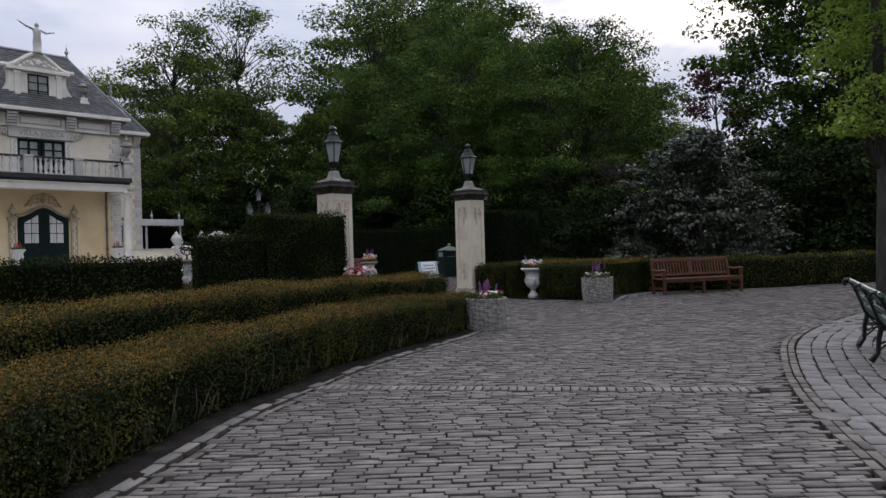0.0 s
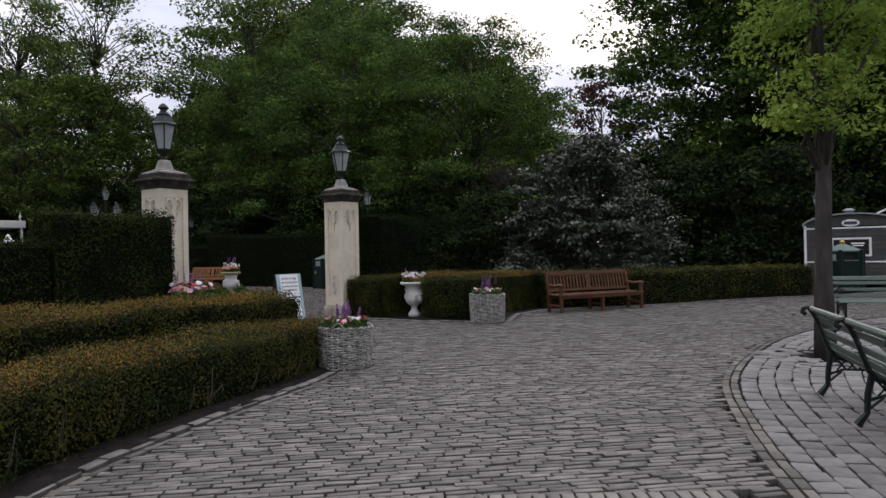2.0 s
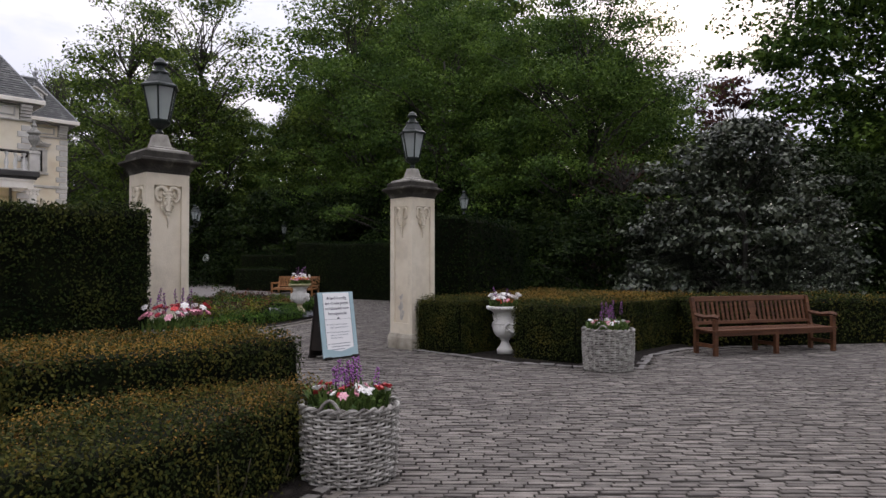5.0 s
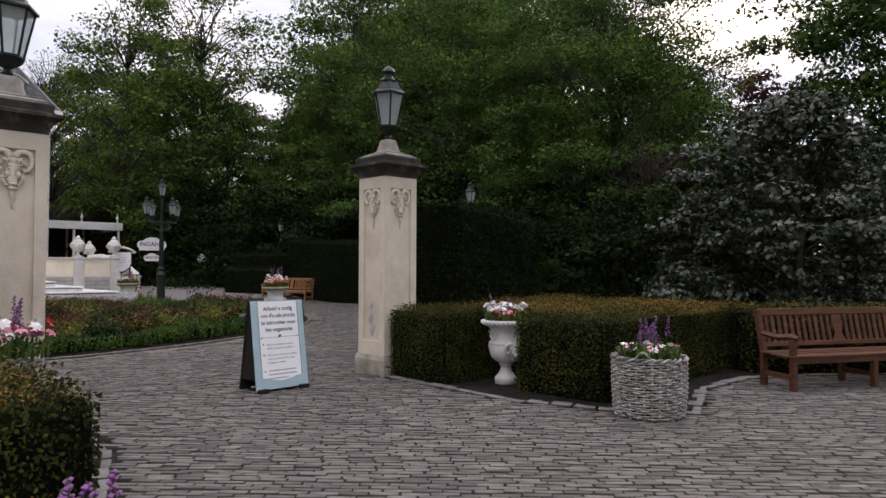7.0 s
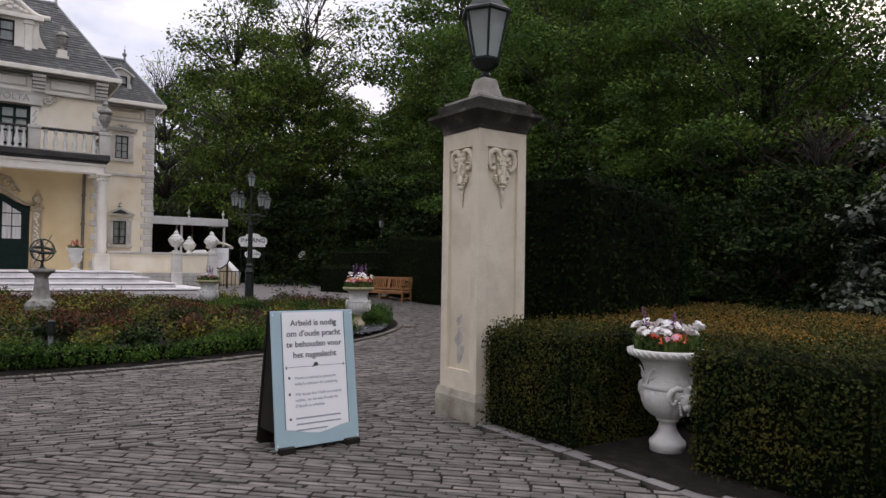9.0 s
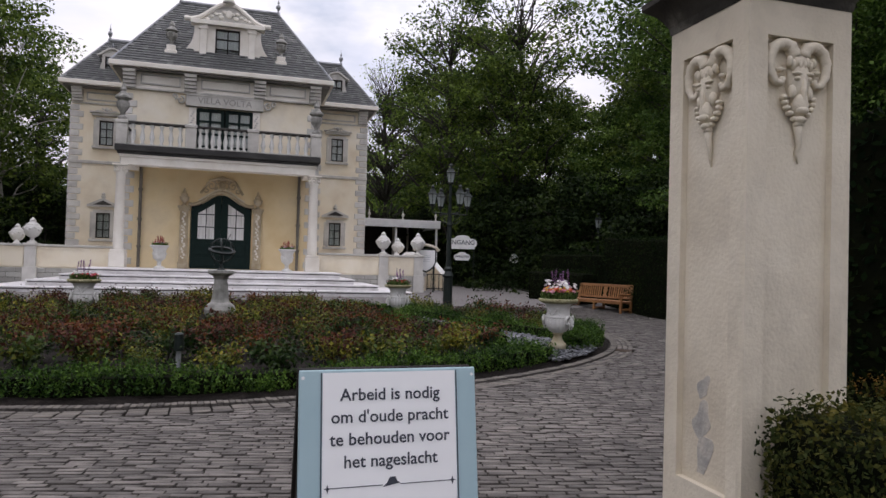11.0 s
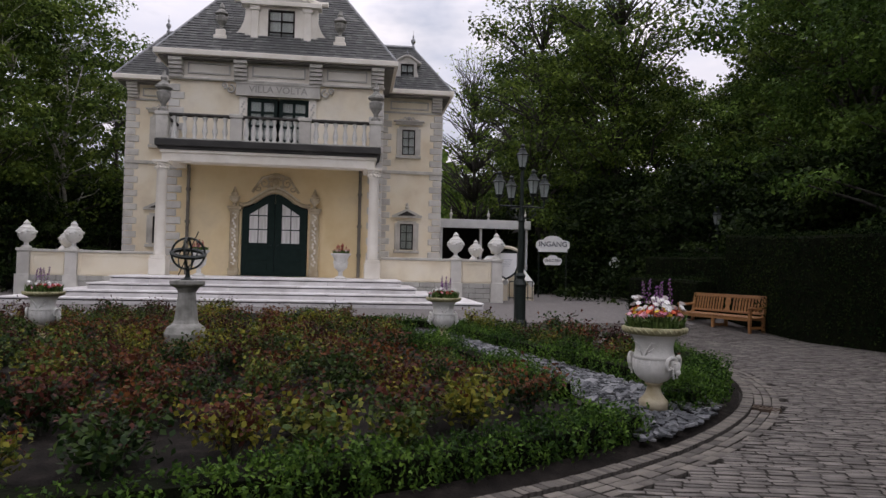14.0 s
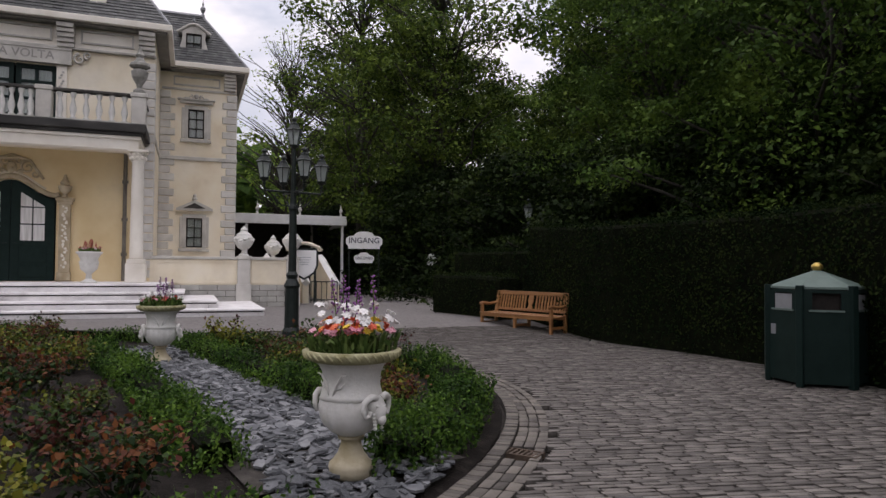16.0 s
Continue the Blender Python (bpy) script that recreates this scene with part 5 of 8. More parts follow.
def build_shield_sign():
    ob = thing("shield_sign", pose(-39.6, 19.75, 0.24, 0, 0, -10), "white shield-shaped notice board with scrolled top on posts", "sign")
    for u in (-0.36, 0.36):
        part("post", boxes((-0.05, 0.03, u - 0.04, u + 0.04, 0, 1.5)), M_IRON, ob)
    out = [(-0.46, 1.95), (0.46, 1.95), (0.46, 1.35), (0.36, 1.1), (0.18, 0.96), (0, 0.86), (-0.18, 0.96), (-0.36, 1.1), (-0.46, 1.35)]
    part("backboard", plate(out, 0.04, "x", at=0.03), M_IRON, ob)
    part("face", plate([(u * 0.86, 1.42 + (z - 1.42) * 0.86) for u, z in out], 0.02, "x", at=0.071), M_SIGN_WHITE, ob, "white sign face with small print")
    bm = tube([(0.06, u, 1.95 + 0.16 * math.cos(u / 0.5 * math.pi / 2)) for u in np.linspace(-0.5, 0.5, 9)], 0.06, 7)
    scroll(bm, 0.06, 0.5, 1.93, 0.09, 0, 0.035, -1)
    scroll(bm, 0.06, -0.5, 1.93, 0.09, math.pi, 0.035, 1)
    part("scrolled_top", bm, M_PILLAR, ob)
    for k in range(4):
        part("print_line", boxes((0.092, 0.095, -0.22 + 0.03 * k, 0.22 - 0.03 * k, 1.62 - 0.08 * k, 1.635 - 0.08 * k)), M_INK_SOFT, ob)
    return ob


build_shield_sign()


def build_small_sign():
    ob = thing("small_sign", pose(-45.6, 26.4, 0.1), "small white shaped sign on a thin post", "sign")
    part("post", tube([(0, 0, 0), (0, 0, 1.7)], 0.025, 8), M_IRON, ob)
    b = part("board", plate(shaped_board(0.26, 0.26), 0.03, "x", at=0.02), M_WHITE_PAINT, ob)
    for v in b.data.vertices:
        v.co.z += 1.85
    return ob


build_small_sign()

# ---- flowers ----
def flower_heads(count, spread, height, size, seed, zbase=0.0, flat=0.6, petals=6):
    """Blooms as little cups of petals: vertices and faces in one mesh."""
    r = random.Random(seed)
    vs, fs = [], []
    for _ in range(count):
        a, q = r.random() * 2 * math.pi, math.sqrt(r.random()) * spread
        c = Vector((q * math.cos(a), q * math.sin(a), zbase + height * (0.6 + 0.4 * r.random())))
        s = size * r.uniform(0.75, 1.25)
        tilt = Vector((r.uniform(-0.6, 0.6) + 0.6 * math.cos(a), r.uniform(-0.6, 0.6) + 0.6 * math.sin(a), 1)).normalized()
        u = tilt.orthogonal().normalized()
        w = tilt.cross(u)
        k0 = len(vs)
        vs.append(tuple(c - tilt * s * 0.2))
        for k in range(2 * petals):
            b = math.pi * k / petals
            rr = s if k % 2 == 0 else s * 0.7
            vs.append(tuple(c + (u * math.cos(b) + w * math.sin(b)) * rr + tilt * s * (flat if k % 2 else flat * 0.6)))
        for k in range(2 * petals):
            fs.append((k0, k0 + 1 + k, k0 + 1 + (k + 1) % (2 * petals)))
        vs.append(tuple(c + tilt * s * flat))
        for k in range(2 * petals):
            fs.append((k0 + 1 + k, len(vs) - 1, k0 + 1 + (k + 1) % (2 * petals)))
    me = bpy.data.meshes.new("bloom")
    me.from_pydata(vs, [], fs)
    return me


def spike_flowers(count, spread, height, seed, zbase, bloom=0.011):
    """Tall stems set with small blooms."""
    r = random.Random(seed)
    vs, fs = [], []
    stems = bmesh.new()
    for _ in range(count):
        a, q = r.random() * 2 * math.pi, math.sqrt(r.random()) * spread
        base = Vector((q * math.cos(a), q * math.sin(a), zbase))
        h = height * r.uniform(0.7, 1.1)
        tip = base + Vector((r.uniform(-0.07, 0.07), r.uniform(-0.07, 0.07), h))
        tube([base, base.lerp(tip, 0.6), tip], 0.004, 4, stems)
        for k in range(20):
            t = 0.5 + 0.5 * k / 20
            b = k * 2.4
            rad = 0.017 * (1.2 - t) * 2.0
            c = base.lerp(tip, t) + Vector((rad * math.cos(b), rad * math.sin(b), r.uniform(-0.01, 0.01)))
            s = bloom * r.uniform(0.7, 1.2)
            k0 = len(vs)
            for p in ((s, 0, 0), (0, s, 0.004), (-s, 0, 0), (0, -s, 0.004), (0, 0, s), (0, 0, -s)):
                vs.append(tuple(c + Vector(p)))
            for f in ((0, 1, 4), (1, 2, 4), (2, 3, 4), (3, 0, 4), (1, 0, 5), (2, 1, 5), (3, 2, 5), (0, 3, 5)):
                fs.append(tuple(k0 + i for i in f))
    me = bpy.data.meshes.new("spike_bloom")
    me.from_pydata(vs, [], fs)
    return me, stems


def blades(count, spread, height, seed, zbase, width=0.012):
    """Arching strap leaves."""
    r = random.Random(seed)
    vs, fs = [], []
    for _ in range(count):
        a, q = r.random() * 2 * math.pi, math.sqrt(r.random()) * spread
        p = Vector((q * math.cos(a), q * math.sin(a), zbase))
        b = a + r.uniform(-0.9, 0.9)
        d = Vector((math.cos(b), math.sin(b), 0))
        s = Vector((-d.y, d.x, 0)) * width * r.uniform(0.6, 1.3)
        h = height * r.uniform(0.5, 1.1)
        out = r.uniform(0.05, 0.5) * h
        k0 = len(vs)
        for t, wd in ((0, 1), (0.5, 0.9), (0.85, 0.55), (1.0, 0.08)):
            c = p + d * out * t * t + Vector((0, 0, h * (t - 0.25 * t * t * t)))
            vs += [tuple(c - s * wd), tuple(c + s * wd)]
        for k in range(3):
            fs.append((k0 + 2 * k, k0 + 2 * k + 1, k0 + 2 * k + 3, k0 + 2 * k + 2))
    me = bpy.data.meshes.new("foliage")
    me.from_pydata(vs, [], fs)
    return me


def planting(parent_name, m, radius, label, mix, seed, spikes=10, spike_mat=None, spike_h=0.32, bloom=0.035, foliage=260):
    """A planted clump as one thing: foliage, blooms by colour, flower spikes."""
    ob = thing(parent_name, m, label, "flowers")
    mesh_part("foliage", blades(foliage, radius, 0.20, seed, -0.02), M_FLOWER_LEAF, ob)
    c = np.stack([(rng.random(260) - 0.5) * 2 * radius, (rng.random(260) - 0.5) * 2 * radius, rng.random(260) * 0.09], axis=1)
    c = c[np.hypot(c[:, 0], c[:, 1]) < radius]
    mesh_part("foliage", quads_mesh("foliage", c, rng.normal(size=c.shape) * 0.6 + np.array([0, 0, 1]), 0.05 + 0.04 * rng.random(len(c))), M_FLOWER_LEAF, ob)
    for k, (mat, n, h) in enumerate(mix):
        mesh_part("bloom", flower_heads(n, radius * 0.97, h, bloom, seed + 10 * k), mat, ob)
    if spikes:
        me, st = spike_flowers(spikes, radius * 0.7, spike_h, seed + 5, 0.0)
        mesh_part("flower_spike", me, spike_mat or M_PETAL_PURPLE, ob)
        part("stem", st, M_FLOWER_LEAF, ob)
    return ob


# ---- gate pillars ----
def pillar_relief(parent, face):
    """A carved mask with thick curling ram's horns, curled beard and a hanging tip, on one face of the shaft."""
    bm = bmesh.new()
    items = [(0.012, 0, 2.365, 0.045, 0.062, 0.105), (0.022, 0, 2.255, 0.042, 0.043, 0.065), (0.045, 0, 2.225, 0.022, 0.034, 0.02), (0.028, 0, 2.185, 0.028, 0.03, 0.018), (0.012, 0, 2.45, 0.035, 0.06, 0.04), (0.05, 0, 2.31, 0.016, 0.014, 0.07)]
    for q in (-1, 1):
        items += [(0.045, q * 0.032, 2.37, 0.014, 0.017, 0.011), (0.046, q * 0.034, 2.393, 0.016, 0.026, 0.009), (0.03, q * 0.046, 2.31, 0.02, 0.018, 0.035), (0.02, q * 0.10, 2.41, 0.018, 0.022, 0.012)]
        items += [(0.02, q * (0.082 - 0.006 * k * k * 0.6), 2.285 - 0.024 * k, 0.02, 0.017, 0.013) for k in range(6)]
        items += [(0.034, q * (0.012 + 0.018 * k), 2.435 + 0.014 * (k % 2), 0.018, 0.012, 0.026) for k in range(4)]
    for a, b, c, ra, rb, rc in items:
        v = bmesh.ops.create_icosphere(bm, subdivisions=2, radius=1.0)
        bmesh.ops.transform(bm, matrix=Matrix.Translation((a, b, c)) @ Matrix.Diagonal((ra, rb, rc, 1)), verts=v["verts"])
    for q in (-1, 1):
        line = resample([(0.014, q * y, z) for y, z in ((0.02, 2.475), (0.05, 2.525), (0.095, 2.535), (0.14, 2.51), (0.16, 2.46), (0.157, 2.40), (0.13, 2.355), (0.098, 2.35), (0.085, 2.375))], 0.012)
        n = len(line)
        tube(line, [(0.034 - 0.018 * k / n) * (1.0 if k % 3 else 0.9) for k in range(n)], 8, bm)
    tube([(0.014, 0, 2.17), (0.018, 0.004, 2.12), (0.014, 0.012, 2.07), (0.008, 0.002, 2.03), (0.006, 0.014, 1.985)], [0.02, 0.018, 0.013, 0.009, 0.003], 7, bm)
    ob = part("relief", bm, M_PILLAR, parent, "carved mask with curling horns", smooth=True)
    ob.matrix_basis = pose(0, 0, 0, 0, 0, face) @ pose(0.257, 0, 0.02)
    return ob


def lantern(parent, m, h, glass_mat, hexa=6):
    """A tapering street lantern: base, panes between bars, hood, vent and knob; h is its height."""
    lan = part("lantern", lathe([(0.10 * h, 0.14 * h), (0.13 * h, 0.17 * h), (0.13 * h, 0.20 * h)], hexa), M_IRON, parent, "dark green iron lantern")
    lan.matrix_basis = m
    part("lantern_base", lathe([(0.035 * h, 0), (0.05 * h, 0.04 * h), (0.03 * h, 0.08 * h), (0.12 * h, 0.14 * h), (0.135 * h, 0.175 * h)], 12), M_IRON, lan)
    for k in range(hexa):
        a0, a1 = 2 * math.pi * (k + 0.5) / hexa, 2 * math.pi * (k + 1.5) / hexa
        bm = bmesh.new()
        lo, hi = 0.118 * h, 0.205 * h
        vs = [bm.verts.new((r * math.cos(a), r * math.sin(a), z)) for r, a, z in ((lo, a0, 0.20 * h), (lo, a1, 0.20 * h), (hi, a1, 0.60 * h), (hi, a0, 0.60 * h))]
        bm.faces.new(vs)
        bmesh.ops.solidify(bm, geom=bm.faces[:], thickness=0.004)
        part("pane", bm, glass_mat, lan, "clear glass pane, whitened for the sky light in it")
        part("bar", tube([(lo * 1.04 * math.cos(a0), lo * 1.04 * math.sin(a0), 0.19 * h), (hi * 1.03 * math.cos(a0), hi * 1.03 * math.sin(a0), 0.61 * h)], 0.012 * h, 5), M_IRON, lan)
    part("hood", lathe([(0.20 * h, 0.60 * h), (0.245 * h, 0.605 * h), (0.245 * h, 0.625 * h), (0.19 * h, 0.66 * h), (0.14 * h, 0.74 * h), (0.11 * h, 0.79 * h)], hexa), M_IRON, lan)
    part("vent", lathe([(0.12 * h, 0.785 * h), (0.12 * h, 0.80 * h), (0.09 * h, 0.82 * h), (0.055 * h, 0.86 * h), (0.05 * h, 0.89 * h), (0.085 * h, 0.90 * h), (0.09 * h, 0.92 * h), (0.06 * h, 0.965 * h), (0.01 * h, 1.0 * h)], 12), M_IRON, lan)
    return lan


def gate_pillar(x, y, label):
    ob = thing("gate_pillar", pose(x, y, 0), label, "pillar", "gate pillars")
    hw = 0.29
    part("plinth", square_tier([(hw + 0.03, -0.02), (hw + 0.035, 0.20), (hw + 0.012, 0.27)]), M_PILLAR_FOOT, ob, "stained mossy pillar foot")
    shaft = part("shaft", boxes((-0.255, 0.255, -0.255, 0.255, 0.2, 2.74)), M_PILLAR, ob)
    for face in (0, 90, 180, 270):
        f = part("panel_frame", boxes((0.255, hw, -hw, -0.185, 0.27, 2.74), (0.255, hw, 0.185, 0.255, 0.27, 2.74), (0.255, hw, -0.185, 0.185, 2.58, 2.74), (0.255, hw, -0.185, 0.185, 0.27, 0.46)), M_PILLAR, ob)
        f.matrix_basis = pose(0, 0, 0, 0, 0, face)
        pillar_relief(ob, face)
    for cz, cu, hh, ww, k in ((0.60, -0.01, 0.12, 0.05, 0), (0.77, -0.03, 0.08, 0.06, 3), (0.93, -0.02, 0.06, 0.04, 5)):
        out = [(cu + ww * (1 + 0.3 * math.sin(3 * a + k)) * math.cos(a) + 0.25 * hh * math.sin(a), cz + hh * (1 + 0.25 * math.cos(2 * a + k)) * math.sin(a)) for a in np.linspace(0, 2 * math.pi, 25)[:-1]]
        part("plaster_patch", plate(out, -0.002, "y", at=-0.2555), M_PATCH, ob, "grey patch of bare plaster")
    part("neck", square_tier([(hw + 0.004, 2.74), (hw + 0.012, 2.78), (hw + 0.035, 2.82)]), M_CAP, ob)
    part("cap", square_tier([(hw + 0.035, 2.82), (0.35, 2.85), (0.395, 2.885), (0.405, 2.895), (0.405, 2.925), (0.34, 2.94), (0.33, 2.95), (0.33, 3.02), (0.315, 3.03), (0.27, 3.035), (0.20, 3.10)]), M_CAP, ob, "dark weathered stone cap")
    part("lamp_foot", square_tier([(0.285, 3.03), (0.285, 3.06), (0.18, 3.10), (0.12, 3.13), (0.10, 3.20), (0.085, 3.27), (0.075, 3.30)]), M_CAP_PALE, ob, "pale stone lamp foot")
    lantern(ob, pose(0, 0, 3.29), 1.08, M_LAMP_GLASS)
    return ob


M_CAP = ramp_mat("lichened_cap_stone", [(0.3, (0.026, 0.024, 0.02)), (0.6, (0.058, 0.053, 0.045)), (0.8, (0.21, 0.20, 0.165))], 0.9, 5.0, 8, 0.5, 40, spec=0.2)
M_PATCH = ramp_mat("bare_grey_plaster", [(0.3, (0.31, 0.30, 0.28)), (0.7, (0.60, 0.55, 0.46))], 0.9, 9, 6, 0.4, 40)
M_PILLAR_FOOT = ramp_mat("mossy_pillar_foot", [(0.25, (0.14, 0.12, 0.09)), (0.5, (0.32, 0.29, 0.23)), (0.8, (0.52, 0.48, 0.40))], 0.9, 4.5, 8, 0.5, 40)
M_CAP_PALE = ramp_mat("lichened_pale_stone", [(0.3, (0.18, 0.17, 0.145)), (0.7, (0.36, 0.34, 0.30))], 0.9, 6, 7, 0.4, 40)
gate_pillar(-13.05, 9.72, "cream stucco gate pillar with carved panels and a lantern")
gate_pillar(-13.02, 14.41, "cream stucco gate pillar with carved panels and a lantern")


# ---- planters ----
def wicker_planter(x, y, r, h, turn, seed, handles, label):
    ob = thing("wicker_planter", pose(x, y, 0, 0, 0, turn), label, "planter", "wicker planters")
    n_st, n_row = 30, max(14, round(h / 0.025))
    for k in range(n_st):
        a = 2 * math.pi * k / n_st
        bm = tube([(r * 0.94 * math.cos(a), r * 0.94 * math.sin(a), 0), (r * math.cos(a), r * math.sin(a), h * 0.5), (r * 1.0 * math.cos(a), r * 1.0 * math.sin(a), h)], 0.011, 5)
        part("upright", bm, M_WICKER, ob)
    for j in range(n_row):
        z = 0.02 + (h - 0.05) * j / (n_row - 1)
        rr = r * (0.945 + 0.055 * min(1, z / (0.5 * h)))
        pts = []
        for k in range(n_st * 3):
            a = 2 * math.pi * k / (n_st * 3)
            w = 0.013 * math.cos(a * n_st / 2 + math.pi * j)
            pts.append(((rr + w) * math.cos(a), (rr + w) * math.sin(a), z + 0.004 * math.sin(5 * a + j * 1.9)))
        part("cane", tube(pts, 0.0105, 5, closed=True), M_WICKER, ob)
    pts = []
    bm = bmesh.new()
    for ph in (0, math.pi):
        tube([((r + 0.018 * math.cos(14 * a + ph)) * math.cos(a), (r + 0.018 * math.cos(14 * a + ph)) * math.sin(a), h + 0.014 * math.sin(14 * a + ph)) for a in np.linspace(0, 2 * math.pi, 97)[:-1]], 0.013, 5, bm, True)
    part("rim", bm, M_WICKER, ob, "twisted wicker rim")
    part("lining", lathe([(r * 0.84, 0.02), (r * 0.93, h * 0.5), (r * 0.93, h - 0.03)], 24), M_BLACK, ob)
    part("soil", lathe([(r * 0.92, h - 0.06), (r * 0.6, h - 0.02), (0.02, h)], 20), M_SOIL, ob)
    for a in handles:
        ca, sa = math.cos(radians(a)), math.sin(radians(a))
        part("handle", tube([(r * ca - sa * u, r * sa + ca * u, h + 0.08 * math.cos(u / 0.08 * math.pi / 2)) for u in np.linspace(-0.08, 0.08, 9)], 0.012, 6), M_WICKER, ob)
    return ob


wicker_planter(-7.70, 8.87, 0.345, 0.52, 10, 1, (110, 290), "grey wicker basket planter beside the hedge")
planting("planter_flowers", pose(-7.70, 8.87, 0.52), 0.29, "pansies and purple flower spikes growing in the wicker planter", [(M_PETAL_WHITE, 16, 0.12), (M_PETAL_PINK, 8, 0.12), (M_PETAL_RED, 12, 0.13)], 21, 11, M_PETAL_PURPLE, 0.36)
wicker_planter(-9.02, 14.58, 0.36, 0.58, 40, 2, (250, 70), "grey wicker basket planter at the hedge corner")
planting("planter_flowers", pose(-9.02, 14.58, 0.58), 0.30, "white pansies and purple spikes growing in the wicker planter", [(M_PETAL_WHITE, 16, 0.12), (M_PETAL_PINK, 7, 0.11), (M_PETAL_RED, 3, 0.11)], 31, 10, M_PETAL_PURPLE, 0.38)


def ram_urn(x, y, z, s, turn, label, rim_mat=None):
    """A white stone campana urn, s high: fluted bowl, two ram's heads, leaf relief and a flared leafy rim."""
    ob = thing("stone_urn", pose(x, y, z, 0, 0, turn), label, "urn", "stone garden urns")
    rim_mat = rim_mat or M_RIM
    part("foot", lathe([(r * s, h * s) for r, h in ((0.165, 0), (0.165, 0.05), (0.172, 0.07), (0.168, 0.10), (0.14, 0.125), (0.10, 0.18), (0.08, 0.24), (0.078, 0.275), (0.10, 0.285), (0.105, 0.305), (0.09, 0.315))], 24), M_URN_FOOT if rim_mat is M_RIM else M_WHITE_STONE, ob, "weathered stone foot", smooth=True)
    bm = bmesh.new()
    prof = [(0.09, 0.31), (0.16, 0.345), (0.215, 0.40), (0.245, 0.47), (0.252, 0.54), (0.246, 0.60)]
    seg = 72
    rings = []
    for r, h in prof:
        ring = []
        for k in range(seg):
            a = 2 * math.pi * k / seg
            q = s * r * (1 - 0.05 * (0.5 + 0.5 * math.cos(18 * a)) ** 5)
            ring.append(bm.verts.new((q * math.cos(a), q * math.sin(a), s * h)))
        rings.append(ring)
    for a, b in zip(rings, rings[1:]):
        for k in range(seg):
            bm.faces.new((a[k], a[(k + 1) % seg], b[(k + 1) % seg], b[k]))
    part("fluted_bowl", bm, M_WHITE_STONE, ob, smooth=True)
    part("neck", lathe([(r * s, h * s) for r, h in ((0.248, 0.595), (0.236, 0.63), (0.222, 0.68), (0.218, 0.74), (0.228, 0.80), (0.25, 0.845), (0.275, 0.87), (0.30, 0.885))], 36), M_WHITE_STONE, ob, smooth=True)
    part("rim", lathe([(r * s, h * s) for r, h in ((0.295, 0.88), (0.315, 0.885), (0.355, 0.905), (0.372, 0.94), (0.374, 0.965), (0.35, 0.972), (0.32, 0.965), (0.31, 0.93))], 40), rim_mat, ob, "mossy yellow rim", smooth=True)
    bm = bmesh.new()
    for k in range(34):
        a0 = 2 * math.pi * k / 34
        tube([(0.372 * s * math.cos(a0 - 0.06), 0.372 * s * math.sin(a0 - 0.06), 0.962 * s), (0.366 * s * math.cos(a0 + 0.04), 0.366 * s * math.sin(a0 + 0.04), 0.925 * s), (0.352 * s * math.cos(a0 + 0.08), 0.352 * s * math.sin(a0 + 0.08), 0.903 * s)], [0.010 * s, 0.012 * s, 0.006 * s], 5, bm)
    part("rim_leaf", bm, rim_mat, ob, smooth=True)
    part("soil", lathe([(0.315 * s, 0.93 * s), (0.01, 0.955 * s)], 20), M_SOIL, ob)
    # leaf sprays between the heads
    for f in (90, 270):
        bm = bmesh.new()
        for q in (-1, 1):
            tube([(0.222 * s, q * 0.02 * s, 0.64 * s), (0.225 * s, q * 0.05 * s, 0.72 * s), (0.228 * s, q * 0.10 * s, 0.79 * s), (0.226 * s, q * 0.14 * s, 0.80 * s)], [0.012 * s, 0.01 * s, 0.008 * s, 0.004 * s], 6, bm)
            tube([(0.222 * s, q * 0.03 * s, 0.68 * s), (0.218 * s, q * 0.09 * s, 0.70 * s), (0.212 * s, q * 0.12 * s, 0.74 * s)], [0.009 * s, 0.008 * s, 0.003 * s], 6, bm)
        part("leaf_spray", bm, M_WHITE_STONE, ob, smooth=True).matrix_basis = pose(0, 0, 0, 0, 0, f)
    for f in (0, 180):
        bm = bmesh.new()
        for it in [(0.245, 0, 0.565, 0.06, 0.085, 0.075), (0.285, 0, 0.52, 0.045, 0.05, 0.075), (0.305, 0, 0.465, 0.034, 0.036, 0.04), (0.29, 0.035, 0.565, 0.02, 0.02, 0.014), (0.29, -0.035, 0.565, 0.02, 0.02, 0.014)]:
            v = bmesh.ops.create_icosphere(bm, subdivisions=2, radius=1.0)
            bmesh.ops.transform(bm, matrix=Matrix.Translation([c * s for c in it[:3]]) @ Matrix.Diagonal((*[c * s for c in it[3:]], 1)), verts=v["verts"])
        for q in (-1, 1):
            line = resample([(dx * s, q * dy * s, dz * s) for dx, dy, dz in ((0.275, 0.03, 0.62), (0.27, 0.08, 0.635), (0.255, 0.135, 0.605), (0.245, 0.15, 0.545), (0.25, 0.125, 0.49), (0.262, 0.09, 0.495), (0.268, 0.085, 0.53))], 0.02)
            tube(line, [(0.028 - 0.015 * k / len(line)) * s for k in range(len(line))], 7, bm)
            for k in range(5):
                v = bmesh.ops.create_icosphere(bm, subdivisions=1, radius=0.016 * s)
                bmesh.ops.translate(bm, vec=(0.275 * s, q * (0.06 - 0.006 * k) * s, (0.50 - 0.026 * k) * s), verts=v["verts"])
        part("ram_head", bm, M_WHITE_STONE, ob, smooth=True).matrix_basis = pose(0, 0, 0, 0, 0, f)
    return ob


